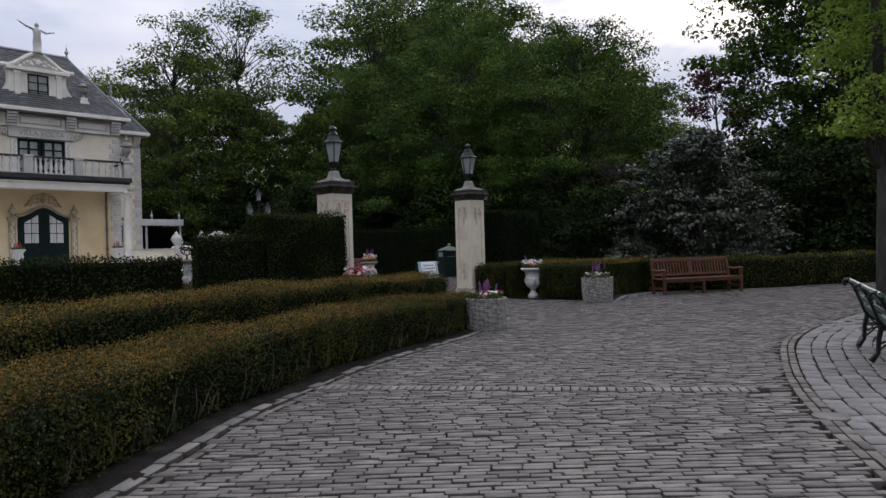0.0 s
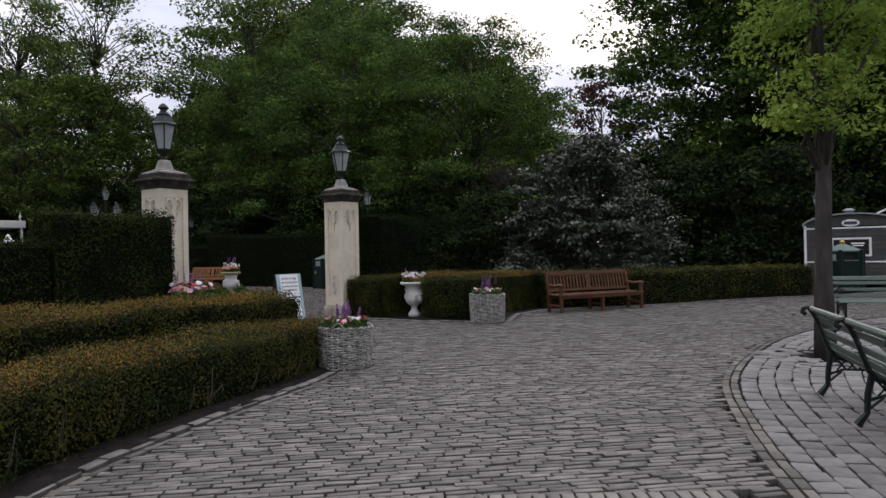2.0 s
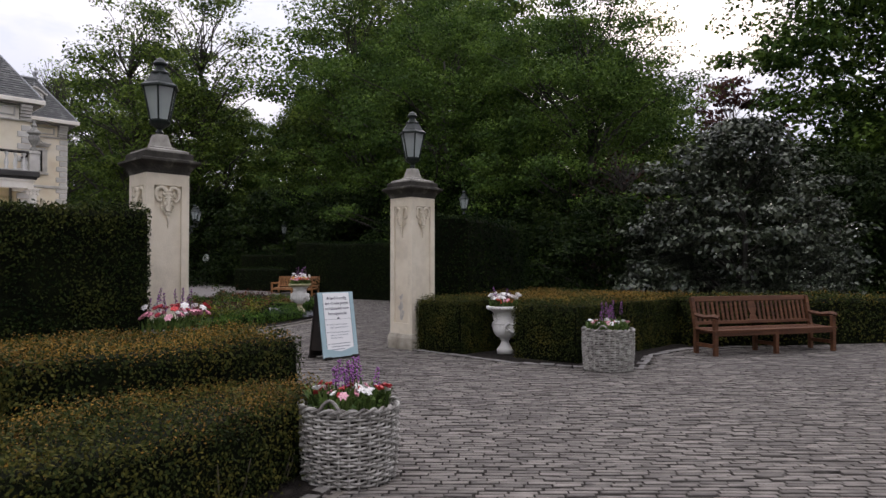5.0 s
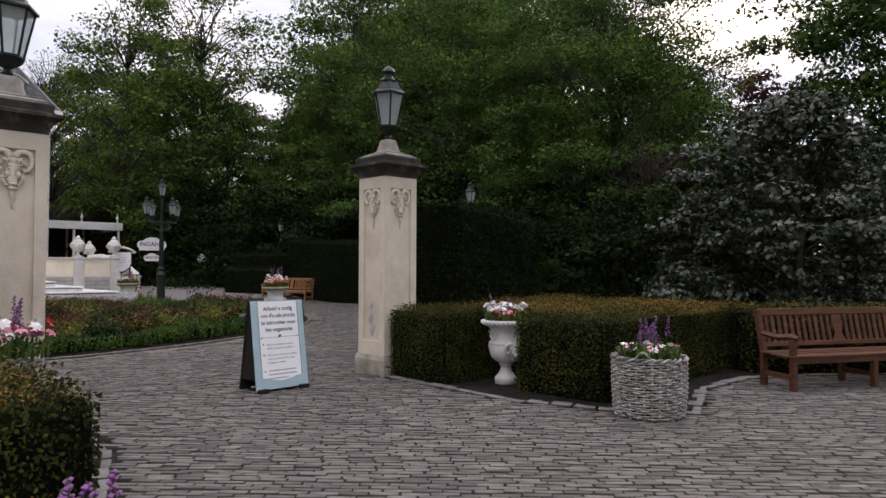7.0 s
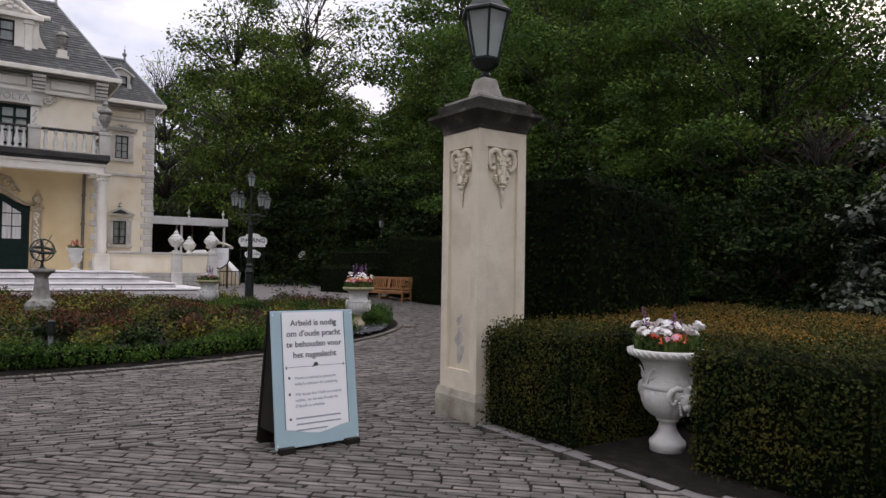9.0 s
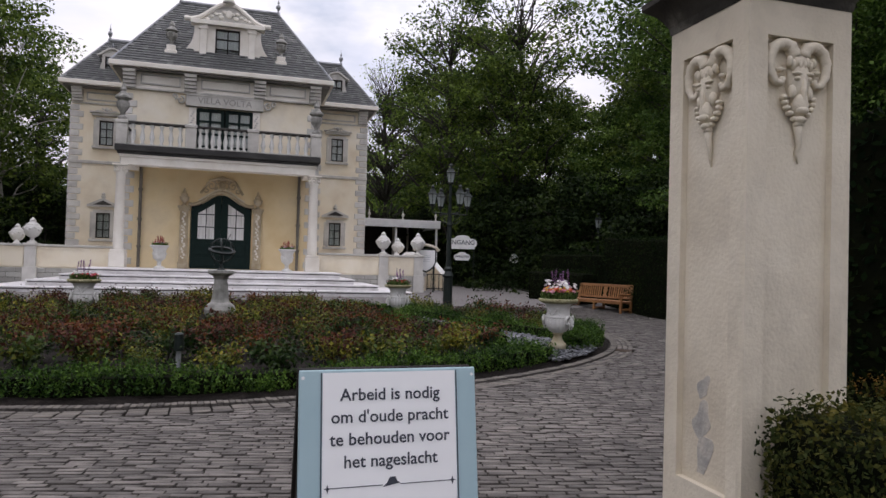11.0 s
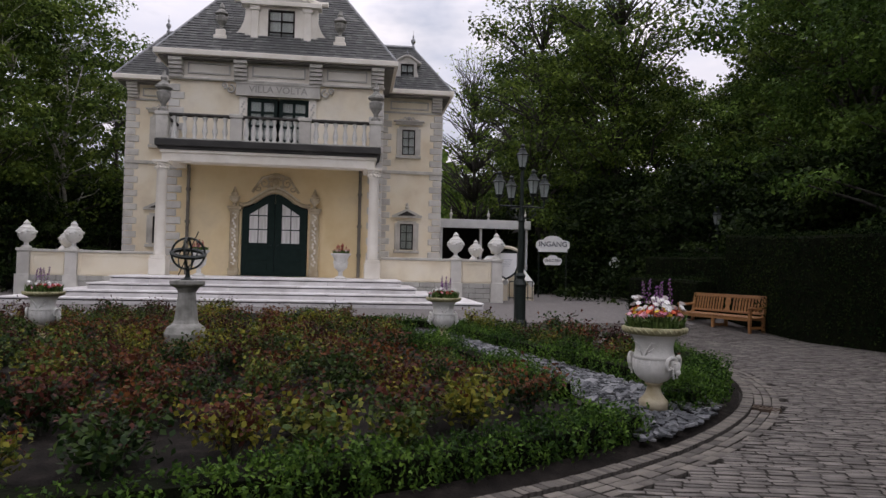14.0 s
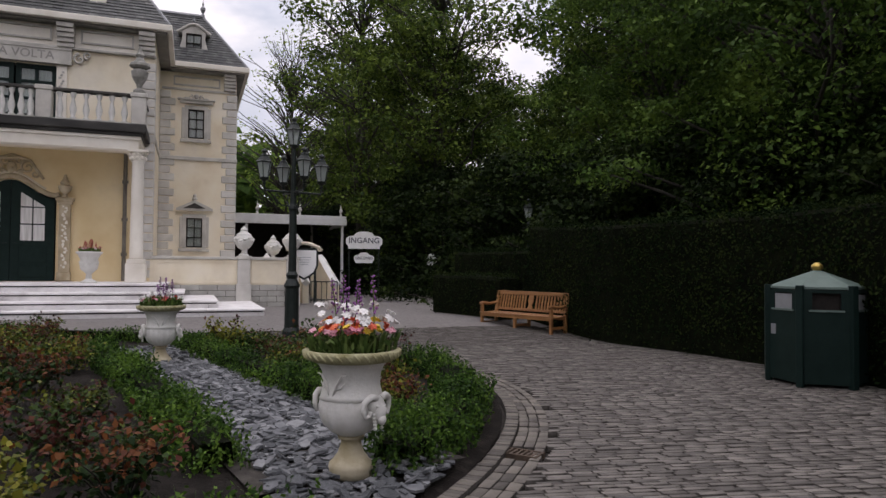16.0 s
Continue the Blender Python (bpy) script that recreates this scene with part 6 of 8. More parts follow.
M_RIM = ramp_mat("mossy_rim_stone", [(0.3, (0.22, 0.20, 0.09)), (0.7, (0.42, 0.40, 0.24))], 0.9, 10, 6, 0.3, 40)
M_URN_FOOT = ramp_mat("yellowed_stone", [(0.3, (0.30, 0.25, 0.14)), (0.7, (0.52, 0.46, 0.34))], 0.85, 6, 6, 0.25, 40)
ram_urn(-11.2, 14.88, 0.0, 0.84, -20, "white stone urn with ram's heads before the low hedge", M_WHITE_STONE)
planting("urn_flowers", pose(-11.2, 14.88, 0.81), 0.26, "white, red and purple flowers growing in the stone urn", [(M_PETAL_WHITE, 46, 0.2), (M_PETAL_ORANGE, 12, 0.1), (M_PETAL_PINK, 8, 0.12)], 41, 3, M_PETAL_PURPLE, 0.32, 0.042)
ram_urn(-20.93, 17.2, 0.10, 0.89, 35, "white stone urn with ram's heads on the slate path")
planting("urn_flowers", pose(-20.93, 17.2, 0.955), 0.30, "red, yellow, white and purple flowers in the stone urn", [(M_PETAL_WHITE, 34, 0.30), (M_PETAL_ORANGE, 28, 0.2), (M_PETAL_YELLOW, 20, 0.2), (M_PETAL_PINK, 22, 0.17)], 51, 6, M_PETAL_PURPLE, 0.56, 0.038)
for k, (ux, uy) in enumerate(((-27.15, 15.75), (-26.9, 8.6))):
    ram_urn(ux, uy, ground_z(ux, uy) + 0.08, 0.9, 90, "white stone urn with ram's heads in the rose bed")
    planting("urn_flowers", pose(ux, uy, ground_z(ux, uy) + 0.95), 0.29, "red and white flowers with purple spikes in the stone urn", [(M_PETAL_WHITE, 18, 0.18), (M_PETAL_RED, 18, 0.12), (M_PETAL_PINK, 10, 0.1)], 61 + k, 5, M_PETAL_PURPLE, 0.40)


def terrace_urn(u):
    x, y, z = VX + 5.3, VY + u, 1.05
    ob = thing("terrace_urn", pose(x, y, z), "white stone goblet urn on the terrace", "urn", "urns by the door")
    part("foot", lathe([(0.20, 0), (0.20, 0.05), (0.08, 0.12), (0.07, 0.26), (0.12, 0.30)], 18), M_WHITE_STONE, ob)
    part("bowl", lathe([(0.10, 0.29), (0.21, 0.38), (0.23, 0.50), (0.22, 0.66), (0.28, 0.78), (0.33, 0.82), (0.33, 0.86), (0.28, 0.86)], 22), M_WHITE_STONE, ob, smooth=True)
    part("garland", blobs([(0.225 * math.cos(a), 0.225 * math.sin(a), 0.55 + 0.04 * math.sin(4 * a), 0.03, 0.03, 0.035) for a in np.linspace(0, 6, 18)]), M_WHITE_STONE, ob)
    planting("urn_flowers", pose(x, y, z + 0.84), 0.27, "pink and dark red flowers in the terrace urn", [(M_PETAL_PINK, 14, 0.14), (M_PETAL_RED, 8, 0.14), (M_PETAL_WHITE, 6, 0.12)], int(80 + u), 10, M_PETAL_RED, 0.34)


for u in (-2.0, 2.55):
    terrace_urn(u)


# ---- sandwich board ----
def sandwich_board():
    ob = thing("sandwich_board", pose(-12.71, 12.56, 0.0, 0, 0, 2), "white and grey-blue sandwich board standing on the paving", "sign")
    lean = radians(9)
    m = pose(0.0, 0, 0.03, 0, -math.degrees(lean), 0)
    w, h = 0.36, 1.055
    f = part("front_board", boxes((-0.02, 0.0, -w, w, 0, h), bevel=0.004), M_SIGN_BLUE, ob, "grey-blue board with a white panel")
    f.matrix_basis = m
    out = [(-0.27, 0.14), (-0.2, 0.13), (-0.1, 0.105), (0, 0.09), (0.1, 0.105), (0.2, 0.13), (0.27, 0.14), (0.27, h - 0.012), (-0.27, h - 0.012)]
    p = part("white_panel", plate(out, 0.002, "x", at=0.001), M_SIGN_WHITE, f)
    for s in (-1, 1):
        part("panel_line", boxes((0.003, 0.0045, s * 0.275 - 0.002, s * 0.275 + 0.002, 0.14, h - 0.012)), M_INK, f)
    for k, line in enumerate(("Arbeid is nodig", "om d'oude pracht", "te behouden voor", "het nageslacht")):
        me = text_mesh(line, 0.066, 0.0008)
        me.transform(facing(0.0045, 0, h - 0.10 - 0.084 * k))
        mesh_part("lettering", me, M_INK, f)
    z = h - 0.445
    part("rule_line", boxes((0.003, 0.0045, -0.24, -0.035, z, z + 0.003), (0.003, 0.0045, 0.035, 0.24, z, z + 0.003)), M_INK, f)
    for u in (-0.25, 0.25):
        part("star_mark", plate([(u, z + 0.018), (u + 0.004, z + 0.004), (u + 0.014, z + 0.0015), (u + 0.004, z - 0.002), (u, z - 0.016), (u - 0.004, z - 0.002), (u - 0.014, z + 0.0015), (u - 0.004, z + 0.004)], 0.002, "x", at=0.003), M_INK, f)
    part("hat_mark", plate([(-0.035, z - 0.006), (0.035, z + 0.006), (0.022, z + 0.014), (0.016, z + 0.03), (-0.006, z + 0.03), (-0.018, z + 0.008)], 0.002, "x", at=0.003), M_INK, f)
    for k, (txt, ind) in enumerate((("Work is needed to preserve", 0), ("today's splendor for posterity", 0), ("Wir lassen hier Flei\u00df und Arbeit", 1), ("walten, um die alte Pracht f\u00fcr", 1), ("Zukunft zu erhalten", 1))):
        zz = z - 0.085 - 0.045 * k - 0.035 * ind
        me = text_mesh(txt, 0.031, 0.0006, "LEFT")
        me.transform(facing(0.0045, -0.185, zz))
        mesh_part("lettering", me, M_INK_SOFT, f)
    for k in range(3):
        zz = z - 0.40 - 0.045 * k
        part("print_line", boxes((0.003, 0.0045, -0.185, 0.2 - 0.12 * (k == 2), zz, zz + 0.012)), M_INK_SOFT, f)
    for zz in (z - 0.085, z - 0.21, z - 0.40):
        part("bullet_mark", boxes((0.003, 0.0045, -0.238, -0.222, zz - 0.004, zz + 0.014)), M_INK, f)
    b = part("back_board", boxes((0.0, 0.02, -w, w, 0, h), bevel=0.004), M_BLACK, ob, "dark brown back board")
    b.matrix_basis = pose(-0.40, 0, 0.03, 0, math.degrees(lean), 0)
    for s in (-1, 1):
        part("side_panel", plate([(-0.37, 0.14), (-0.02, 0.14), (-0.163, 1.04), (-0.23, 1.04)], 0.012, "y", at=s * (w - 0.02) - 0.006), M_BLACK, ob)
    for s in (-1, 1):
        for x0, x1 in ((-0.02, 0.05), (-0.44, -0.37)):
            part("foot", boxes((x0, x1, s * 0.28 - 0.06, s * 0.28 + 0.06, 0, 0.045)), M_BLACK, ob)
    for zz in (0.03, h - 0.03):
        for s in (-1, 1):
            part("screw", lathe([(0.007, 0), (0.007, 0.003)], 8), M_WHITE_PAINT, f).matrix_basis = pose(0.0, s * (w - 0.015), zz, 0, 90, 0)
    return ob


sandwich_board()


# ---- benches ----
def teak_bench(name, m, length, mat, label, bays=2):
    """A slatted park bench: local x along it, local -y to the front."""
    ob = thing(name, m, label, "bench")
    L = length / 2
    for k in range(bays + 1):
        x = -L + length * k / bays
        x = max(-L + 0.04, min(L - 0.04, x))
        part("front_leg", boxes((x - 0.035, x + 0.035, -0.29, -0.22, 0, 0.62 if k in (0, bays) else 0.40), bevel=0.006), mat, ob)
        if k in (0, bays):
            bm = boxes((x - 0.035, x + 0.035, 0.20, 0.27, 0, 0.46), bevel=0.006)
            box(bm, x - 0.035, x + 0.035, -0.03, 0.04, 0.0, 0.52, 0.006, pose(0, 0.235, 0.44, -12, 0, 0))
            part("back_leg", bm, mat, ob)
            part("armrest", tube([(x, -0.34, 0.64), (x, -0.25, 0.655), (x, 0.0, 0.63), (x, 0.28, 0.66)], [0.03, 0.04, 0.036, 0.034], 4), mat, ob)
        else:
            part("back_leg", boxes((x - 0.035, x + 0.035, 0.20, 0.27, 0, 0.40), bevel=0.006), mat, ob)
        part("stretcher", boxes((x - 0.02, x + 0.02, -0.22, 0.20, 0.13, 0.19)), mat, ob)
    part("seat_rail", boxes((-L, L, -0.285, -0.25, 0.33, 0.40), (-L, L, 0.2, 0.235, 0.33, 0.40)), mat, ob)
    for k in range(6):
        y = -0.30 + 0.093 * k
        part("seat_slat", boxes((-L - 0.02, L + 0.02, y, y + 0.078, 0.402 - 0.008 * math.sin(k), 0.428 - 0.008 * math.sin(k)), bevel=0.005), mat, ob)
    back = part("back_rail", boxes((-L + 0.03, L - 0.03, -0.02, 0.02, 0.44, 0.53), (-L + 0.03, L - 0.03, -0.02, 0.02, 0.04, 0.10), bevel=0.006), mat, ob)
    back.matrix_basis = pose(0, 0.245, 0.44, -12, 0, 0)
    n = round(length / 0.105)
    for k in range(n):
        x = -L + 0.10 + (length - 0.2) * (k + 0.5) / n
        if abs(x) < 0.10:
            continue
        s = part("back_slat", boxes((x - 0.024, x + 0.024, -0.010, 0.010, 0.101, 0.439)), mat, back)
    part("carved_splat", plate([(-0.09, 0.10), (0.09, 0.10), (0.05, 0.2), (0.09, 0.3), (0.07, 0.44), (-0.07, 0.44), (-0.09, 0.3), (-0.05, 0.2)], 0.02, "y", at=-0.012), mat, back, "carved splat")
    return ob


teak_bench("park_bench", pose(-8.12, 18.22, 0, 0, 0, 62), 2.55, M_TEAK, "brown teak park bench before the low hedge")
teak_bench("park_bench", pose(-31.2, 23.72, 0.02, 0, 0, 18.8), 2.4, M_TEAK_LIGHT, "honey-coloured teak park bench by the drive")


def iron_bench(m, length, label):
    """A green slatted bench on curly cast-iron ends: local x along it, local -y to the front."""
    ob = thing("iron_bench", m, label, "bench", "green iron benches")
    L = length / 2
    prof = [(-0.30, 0.43), (-0.26, 0.455), (-0.17, 0.43), (-0.06, 0.40), (0.06, 0.39), (0.16, 0.41), (0.22, 0.48), (0.26, 0.60), (0.31, 0.74), (0.35, 0.83)]
    for x in (-L + 0.12, 0.0, L - 0.12):
        e = part("end_frame", tube([(x, y, z - 0.025) for y, z in prof] + [(x, 0.40, 0.87), (x, 0.44, 0.86), (x, 0.45, 0.82), (x, 0.42, 0.80)], 0.024, 6), M_IRON, ob, "black cast-iron bench end")
        part("front_leg", tube([(x, -0.24, 0.41), (x, -0.27, 0.28), (x, -0.25, 0.12), (x, -0.30, 0.02)], [0.026, 0.024, 0.022, 0.034], 6), M_IRON, e)
        part("back_leg", tube([(x, 0.20, 0.42), (x, 0.23, 0.28), (x, 0.24, 0.12), (x, 0.31, 0.02)], [0.03, 0.027, 0.024, 0.036], 6), M_IRON, e)
        bm = bmesh.new()
        for q in range(4):
            tube([(x, -0.2 + 0.09 * q, 0.37), (x, -0.11 + 0.09 * q, 0.26)], 0.009, 5, bm)
            tube([(x, -0.11 + 0.09 * q, 0.37), (x, -0.2 + 0.09 * q, 0.26)], 0.009, 5, bm)
        tube([(x, -0.255, 0.22), (x, -0.1, 0.27), (x, 0.1, 0.27), (x, 0.235, 0.22)], 0.013, 6, bm)
        tube([(x, -0.24, 0.14), (x, -0.12, 0.25)], 0.011, 5, bm)
        tube([(x, 0.24, 0.14), (x, 0.12, 0.25)], 0.011, 5, bm)
        part("lattice", bm, M_IRON, e)
        if x != 0.0:
            part("arm", tube([(x, 0.27, 0.63), (x, 0.1, 0.66), (x, -0.1, 0.65), (x, -0.24, 0.66), (x, -0.29, 0.63), (x, -0.27, 0.60)], 0.018, 6), M_IRON, e)
    for k in range(11):
        t = k / 10 * (len(prof) - 1)
        i = min(len(prof) - 2, int(t))
        f = t - i
        y = prof[i][0] * (1 - f) + prof[i + 1][0] * f
        z = prof[i][1] * (1 - f) + prof[i + 1][1] * f
        ang = math.degrees(math.atan2(prof[i + 1][1] - prof[i][1], prof[i + 1][0] - prof[i][0]))
        bm = bmesh.new()
        box(bm, -L, L, -0.033, 0.033, 0.0, 0.022, 0.005, pose(0, y, z, ang, 0, 0))
        part("slat", bm, M_BENCH_GREEN, ob)
    part("top_rail", tube([(-L, 0.37, 0.855), (L, 0.37, 0.855)], 0.026, 8), M_BENCH_GREEN, ob)
    return ob


iron_bench(pose(-1.63, 8.79, 0, 0, 0, 109.0), 2.66, "green slatted bench with black cast-iron ends round the tree")
iron_bench(pose(-1.75, 17.4, 0, 0, 0, 20), 2.4, "green slatted bench with black cast-iron ends beyond the tree")


# ---- litter bins ----
def litter_bin(m, label):
    """A six-sided panelled bin house with posts, slots and a pointed lid."""
    ob = thing("litter_bin", m, label, "litter bin", "green litter bins")
    R, H = 0.62, 1.32
    part("core", lathe([(R - 0.06, 0.03), (R - 0.06, H - 0.02)], 6), M_BLACK, ob)
    for k in range(6):
        a0, a1 = 2 * math.pi * (k + 0.5) / 6, 2 * math.pi * (k + 1.5) / 6
        mid = (a0 + a1) / 2
        ap = R * math.cos(math.pi / 6)
        w = R * math.sin(math.pi / 6)
        p = part("side_panel", boxes((-0.02, 0.012, -w + 0.04, w - 0.04, 0.05, H - 0.30), (-0.02, 0.012, -w + 0.04, -w + 0.14, H - 0.30, H - 0.04), (-0.02, 0.012, w - 0.14, w - 0.04, H - 0.30, H - 0.04), (-0.02, 0.012, -w + 0.14, w - 0.14, H - 0.08, H - 0.04)), M_DOOR, ob)
        p.matrix_basis = pose(ap * math.cos(mid), ap * math.sin(mid), 0, 0, 0, math.degrees(mid))
        if k % 2 == 1:
            part("flap", boxes((-0.015, 0.0, -w + 0.14, w - 0.14, H - 0.30, H - 0.10)), M_LEAD, p, "grey metal flap")
        part("sill", boxes((0.012, 0.03, -w + 0.1, w - 0.1, H - 0.325, H - 0.30)), M_BIN_TOP, p)
        if k == 3:
            part("lock_plate", boxes((0.012, 0.02, -w + 0.08, -w + 0.17, 0.66, 0.80)), M_LEAD, p)
        post = part("post", boxes((-0.045, 0.045, -0.045, 0.045, 0, H + 0.02), bevel=0.006), M_DOOR, ob)
        post.matrix_basis = pose(R * math.cos(a0), R * math.sin(a0), 0, 0, 0, math.degrees(a0))
    part("lid", lathe([(R + 0.0, H - 0.03), (R + 0.0, H), (0.05, H + 0.22)], 6), M_BIN_TOP, ob, "pale green pointed lid")
    part("knob", lathe([(0.03, H + 0.20), (0.075, H + 0.25), (0.075, H + 0.29), (0.03, H + 0.33)], 12), M_GOLD, ob, "gilded knob", smooth=True)
    return ob


litter_bin(pose(-23.35, 24.28, 0.0, 0, 0, 22), "dark green six-sided litter bin with pale lid by the hedge")
litter_bin(pose(-3.62, 27.3, 0.0, 0, 0, 0), "dark green six-sided litter bin beside the food wagon")


# ---- lamps ----
def street_lamp(x, y, h, label):
    ob = thing("street_lamp", pose(x, y, ground_z(x, y)), label, "lamp", "single park lamps")
    part("pole", lathe([(0.13, 0), (0.13, 0.25), (0.09, 0.32), (0.085, 0.75), (0.10, 0.80), (0.055, 0.88), (0.045, h - 0.95), (0.07, h - 0.92), (0.04, h - 0.85)], 12), M_IRON, ob)
    part("crossbar", tube([(0, -0.28, h - 1.05), (0, 0.28, h - 1.05)], 0.016, 6), M_IRON, ob)
    lantern(ob, pose(0, 0, h - 0.88), 0.88, M_LAMP_GLASS)
    return ob


def candelabra(x, y, label):
    """A five-light lamp standard."""
    ob = thing("candelabra_lamp", pose(x, y, ground_z(x, y), 0, 0, 12), label, "lamp", "five-light lamps")
    part("pole", lathe([(0.19, 0), (0.19, 0.12), (0.15, 0.2), (0.14, 1.0), (0.17, 1.06), (0.15, 1.1), (0.10, 1.2), (0.13, 1.28), (0.085, 1.35), (0.075, 2.6), (0.10, 2.65), (0.07, 2.75), (0.05, 3.2), (0.045, 3.88)], 14), M_IRON, ob)
    for k in range(4):
        a = math.pi / 2 * k
        ca, sa = math.cos(a), math.sin(a)
        arm = part("arm", tube([(0, 0, 3.0), (0.3 * ca, 0.3 * sa, 3.0), (0.60 * ca, 0.60 * sa, 3.0), (0.62 * ca, 0.62 * sa, 3.12)], 0.022, 7), M_IRON, ob)
        part("scroll", tube([(0.06 * ca, 0.06 * sa, 2.7), (0.25 * ca, 0.25 * sa, 2.72), (0.4 * ca, 0.4 * sa, 2.85), (0.36 * ca, 0.36 * sa, 2.95), (0.28 * ca, 0.28 * sa, 2.88)], 0.014, 6), M_IRON, arm)
        lantern(ob, pose(0.62 * ca, 0.62 * sa, 3.12), 0.74, M_LAMP_GLASS)
    lantern(ob, pose(0, 0, 3.84), 0.74, M_LAMP_GLASS)
    return ob


candelabra(-30.65, 18.12, "dark green five-light lamp standard in the rose bed")
candelabra(-30.65, 4.4, "dark green five-light lamp standard in the rose bed")
street_lamp(-21.7, 25.15, 4.4, "dark iron park lamp beyond the tall hedge")
street_lamp(-38.0, 27.4, 3.8, "dark iron park lamp beyond the tall hedge")
street_lamp(-4.1, 26.0, 3.3, "dark iron park lamp beside the food wagon")


# ---- food wagon ----
def food_wagon():
    ob = thing("food_wagon", pose(-3.5, 28.9, 0, 0, 0, 0) @ Matrix.Diagonal((0.78, 0.78, 0.82, 1)), "grey boarded food wagon with white trim and arched roof", "wagon")
    w, h = 1.75, 2.55
    part("body", boxes((-w, w, 0, 5.0, 0.5, h)), M_KIOSK, ob)
    for k in range(11):
        z = 0.5 + 0.187 * k
        bm = bmesh.new()
        box(bm, -w + 0.05, w - 0.05, -0.03, 0.0, z + 0.005, z + 0.185, 0.0, None)
        for v in bm.verts:
            if v.co.z < z + 0.05:
                v.co.y -= 0.018
        part("weatherboard", bm, M_KIOSK, ob)
    for s in (-1, 1):
        part("corner_trim", boxes((*sorted((s * (w - 0.05), s * (w + 0.05))), -0.05, 0.05, 0.45, h + 0.1)), M_WHITE_PAINT, ob)
    part("trim", boxes((-w, w, -0.06, -0.03, h - 0.06, h), (-w, w, -0.06, -0.031, 1.1, 1.16)), M_WHITE_PAINT, ob)
    arc = [(w * 1.03 * math.cos(a), h + 0.05 + 0.48 * math.sin(a)) for a in np.linspace(0, math.pi, 15)]
    part("arched_end", plate(arc, 0.06, "y", at=-0.04), M_KIOSK, ob)
    part("roof", plate([(u * 1.03, z + 0.06) for u, z in arc] + [(u, z) for u, z in reversed(arc)], 5.3, "y", at=-0.16), M_LEAD, ob)
    part("roof_vent", lathe([(0.16, h + 0.55), (0.16, h + 0.68), (0.28, h + 0.70), (0.1, h + 0.8)], 12, at=(-0.1, 0.6, 0)), M_LEAD, ob)
    badge = part("badge", plate([(0.34 * math.cos(a), h + 0.17 + 0.15 * math.sin(a)) for a in np.linspace(0, 2 * math.pi, 20)[:-1]], 0.03, "y", at=-0.09), M_WHITE_PAINT, ob, "white oval badge")
    part("badge_bar", boxes((-0.24, 0.24, -0.1, -0.091, h + 0.11, h + 0.23)), M_INK, badge)
    poster = part("poster_frame", boxes((-0.75, 0.75, -0.08, -0.05, 1.35, 2.12)), M_WHITE_PAINT, ob, "white framed dark poster")
    part("poster", boxes((-0.66, 0.66, -0.09, -0.081, 1.43, 2.04)), M_BLACK, poster)
    part("poster_picture", blobs([(-0.05, -0.09, 1.58, 0.28, 0.012, 0.07), (0.32, -0.09, 1.58, 0.15, 0.012, 0.08), (-0.26, -0.09, 1.8, 0.07, 0.012, 0.14)]), M_TEAK_LIGHT, poster)
    part("poster_print", boxes((0.0, 0.5, -0.096, -0.091, 1.86, 1.91), (0.06, 0.46, -0.096, -0.091, 1.77, 1.82)), M_SIGN_WHITE, poster)
    part("awning_strut", boxes((w + 0.05, w + 1.1, 0.0, 0.06, h + 0.2, h + 0.28)), M_WHITE_PAINT, ob)
    part("awning_strut", tube([(w + 0.05, 0.03, 0.9), (w + 1.1, 0.03, 1.9)], 0.035, 5), M_WHITE_PAINT, ob)
    part("awning_strut", tube([(w - 0.9, 0.03, h + 0.45), (w + 0.3, 0.03, h + 1.05)], 0.035, 5), M_WHITE_PAINT, ob)
    for s in (-1, 1):
        wh = part("wheel", lathe([(0.42, -0.05), (0.42, 0.05)], 18), M_BLACK, ob)
        wh.matrix_basis = pose(s * (w - 0.2), 1.2, 0.42, 0, 90, 0)
    return ob


food_wagon()

# ---- the oval rose bed ----
BED_A, BED_B = 7.4, 8.85


def bed_soil():
    bm = bmesh.new()
    rings = []
    for q, dz in ((1.0, 0.0), (0.97, 0.05), (0.8, 0.09), (0.4, 0.1)):
        rings.append([bm.verts.new((x, y, ground_z(x, y) + dz + 0.02 * noise.noise(Vector((x, y, 0)) * 2))) for x, y in [ellipse(BED_A * q, BED_B * q, t) for t in np.linspace(0, 2 * math.pi, 97)[:-1]]])
    for a, b in zip(rings, rings[1:]):
        for k in range(96):
            bm.faces.new((a[k], a[(k + 1) % 96], b[(k + 1) % 96], b[k]))
    bm.faces.new(rings[-1])
    ob = part("flower_bed", bm, M_SOIL)
    return tagged(ob, "dark soil of the oval rose bed", "ground", kind="structure")


bed_soil()


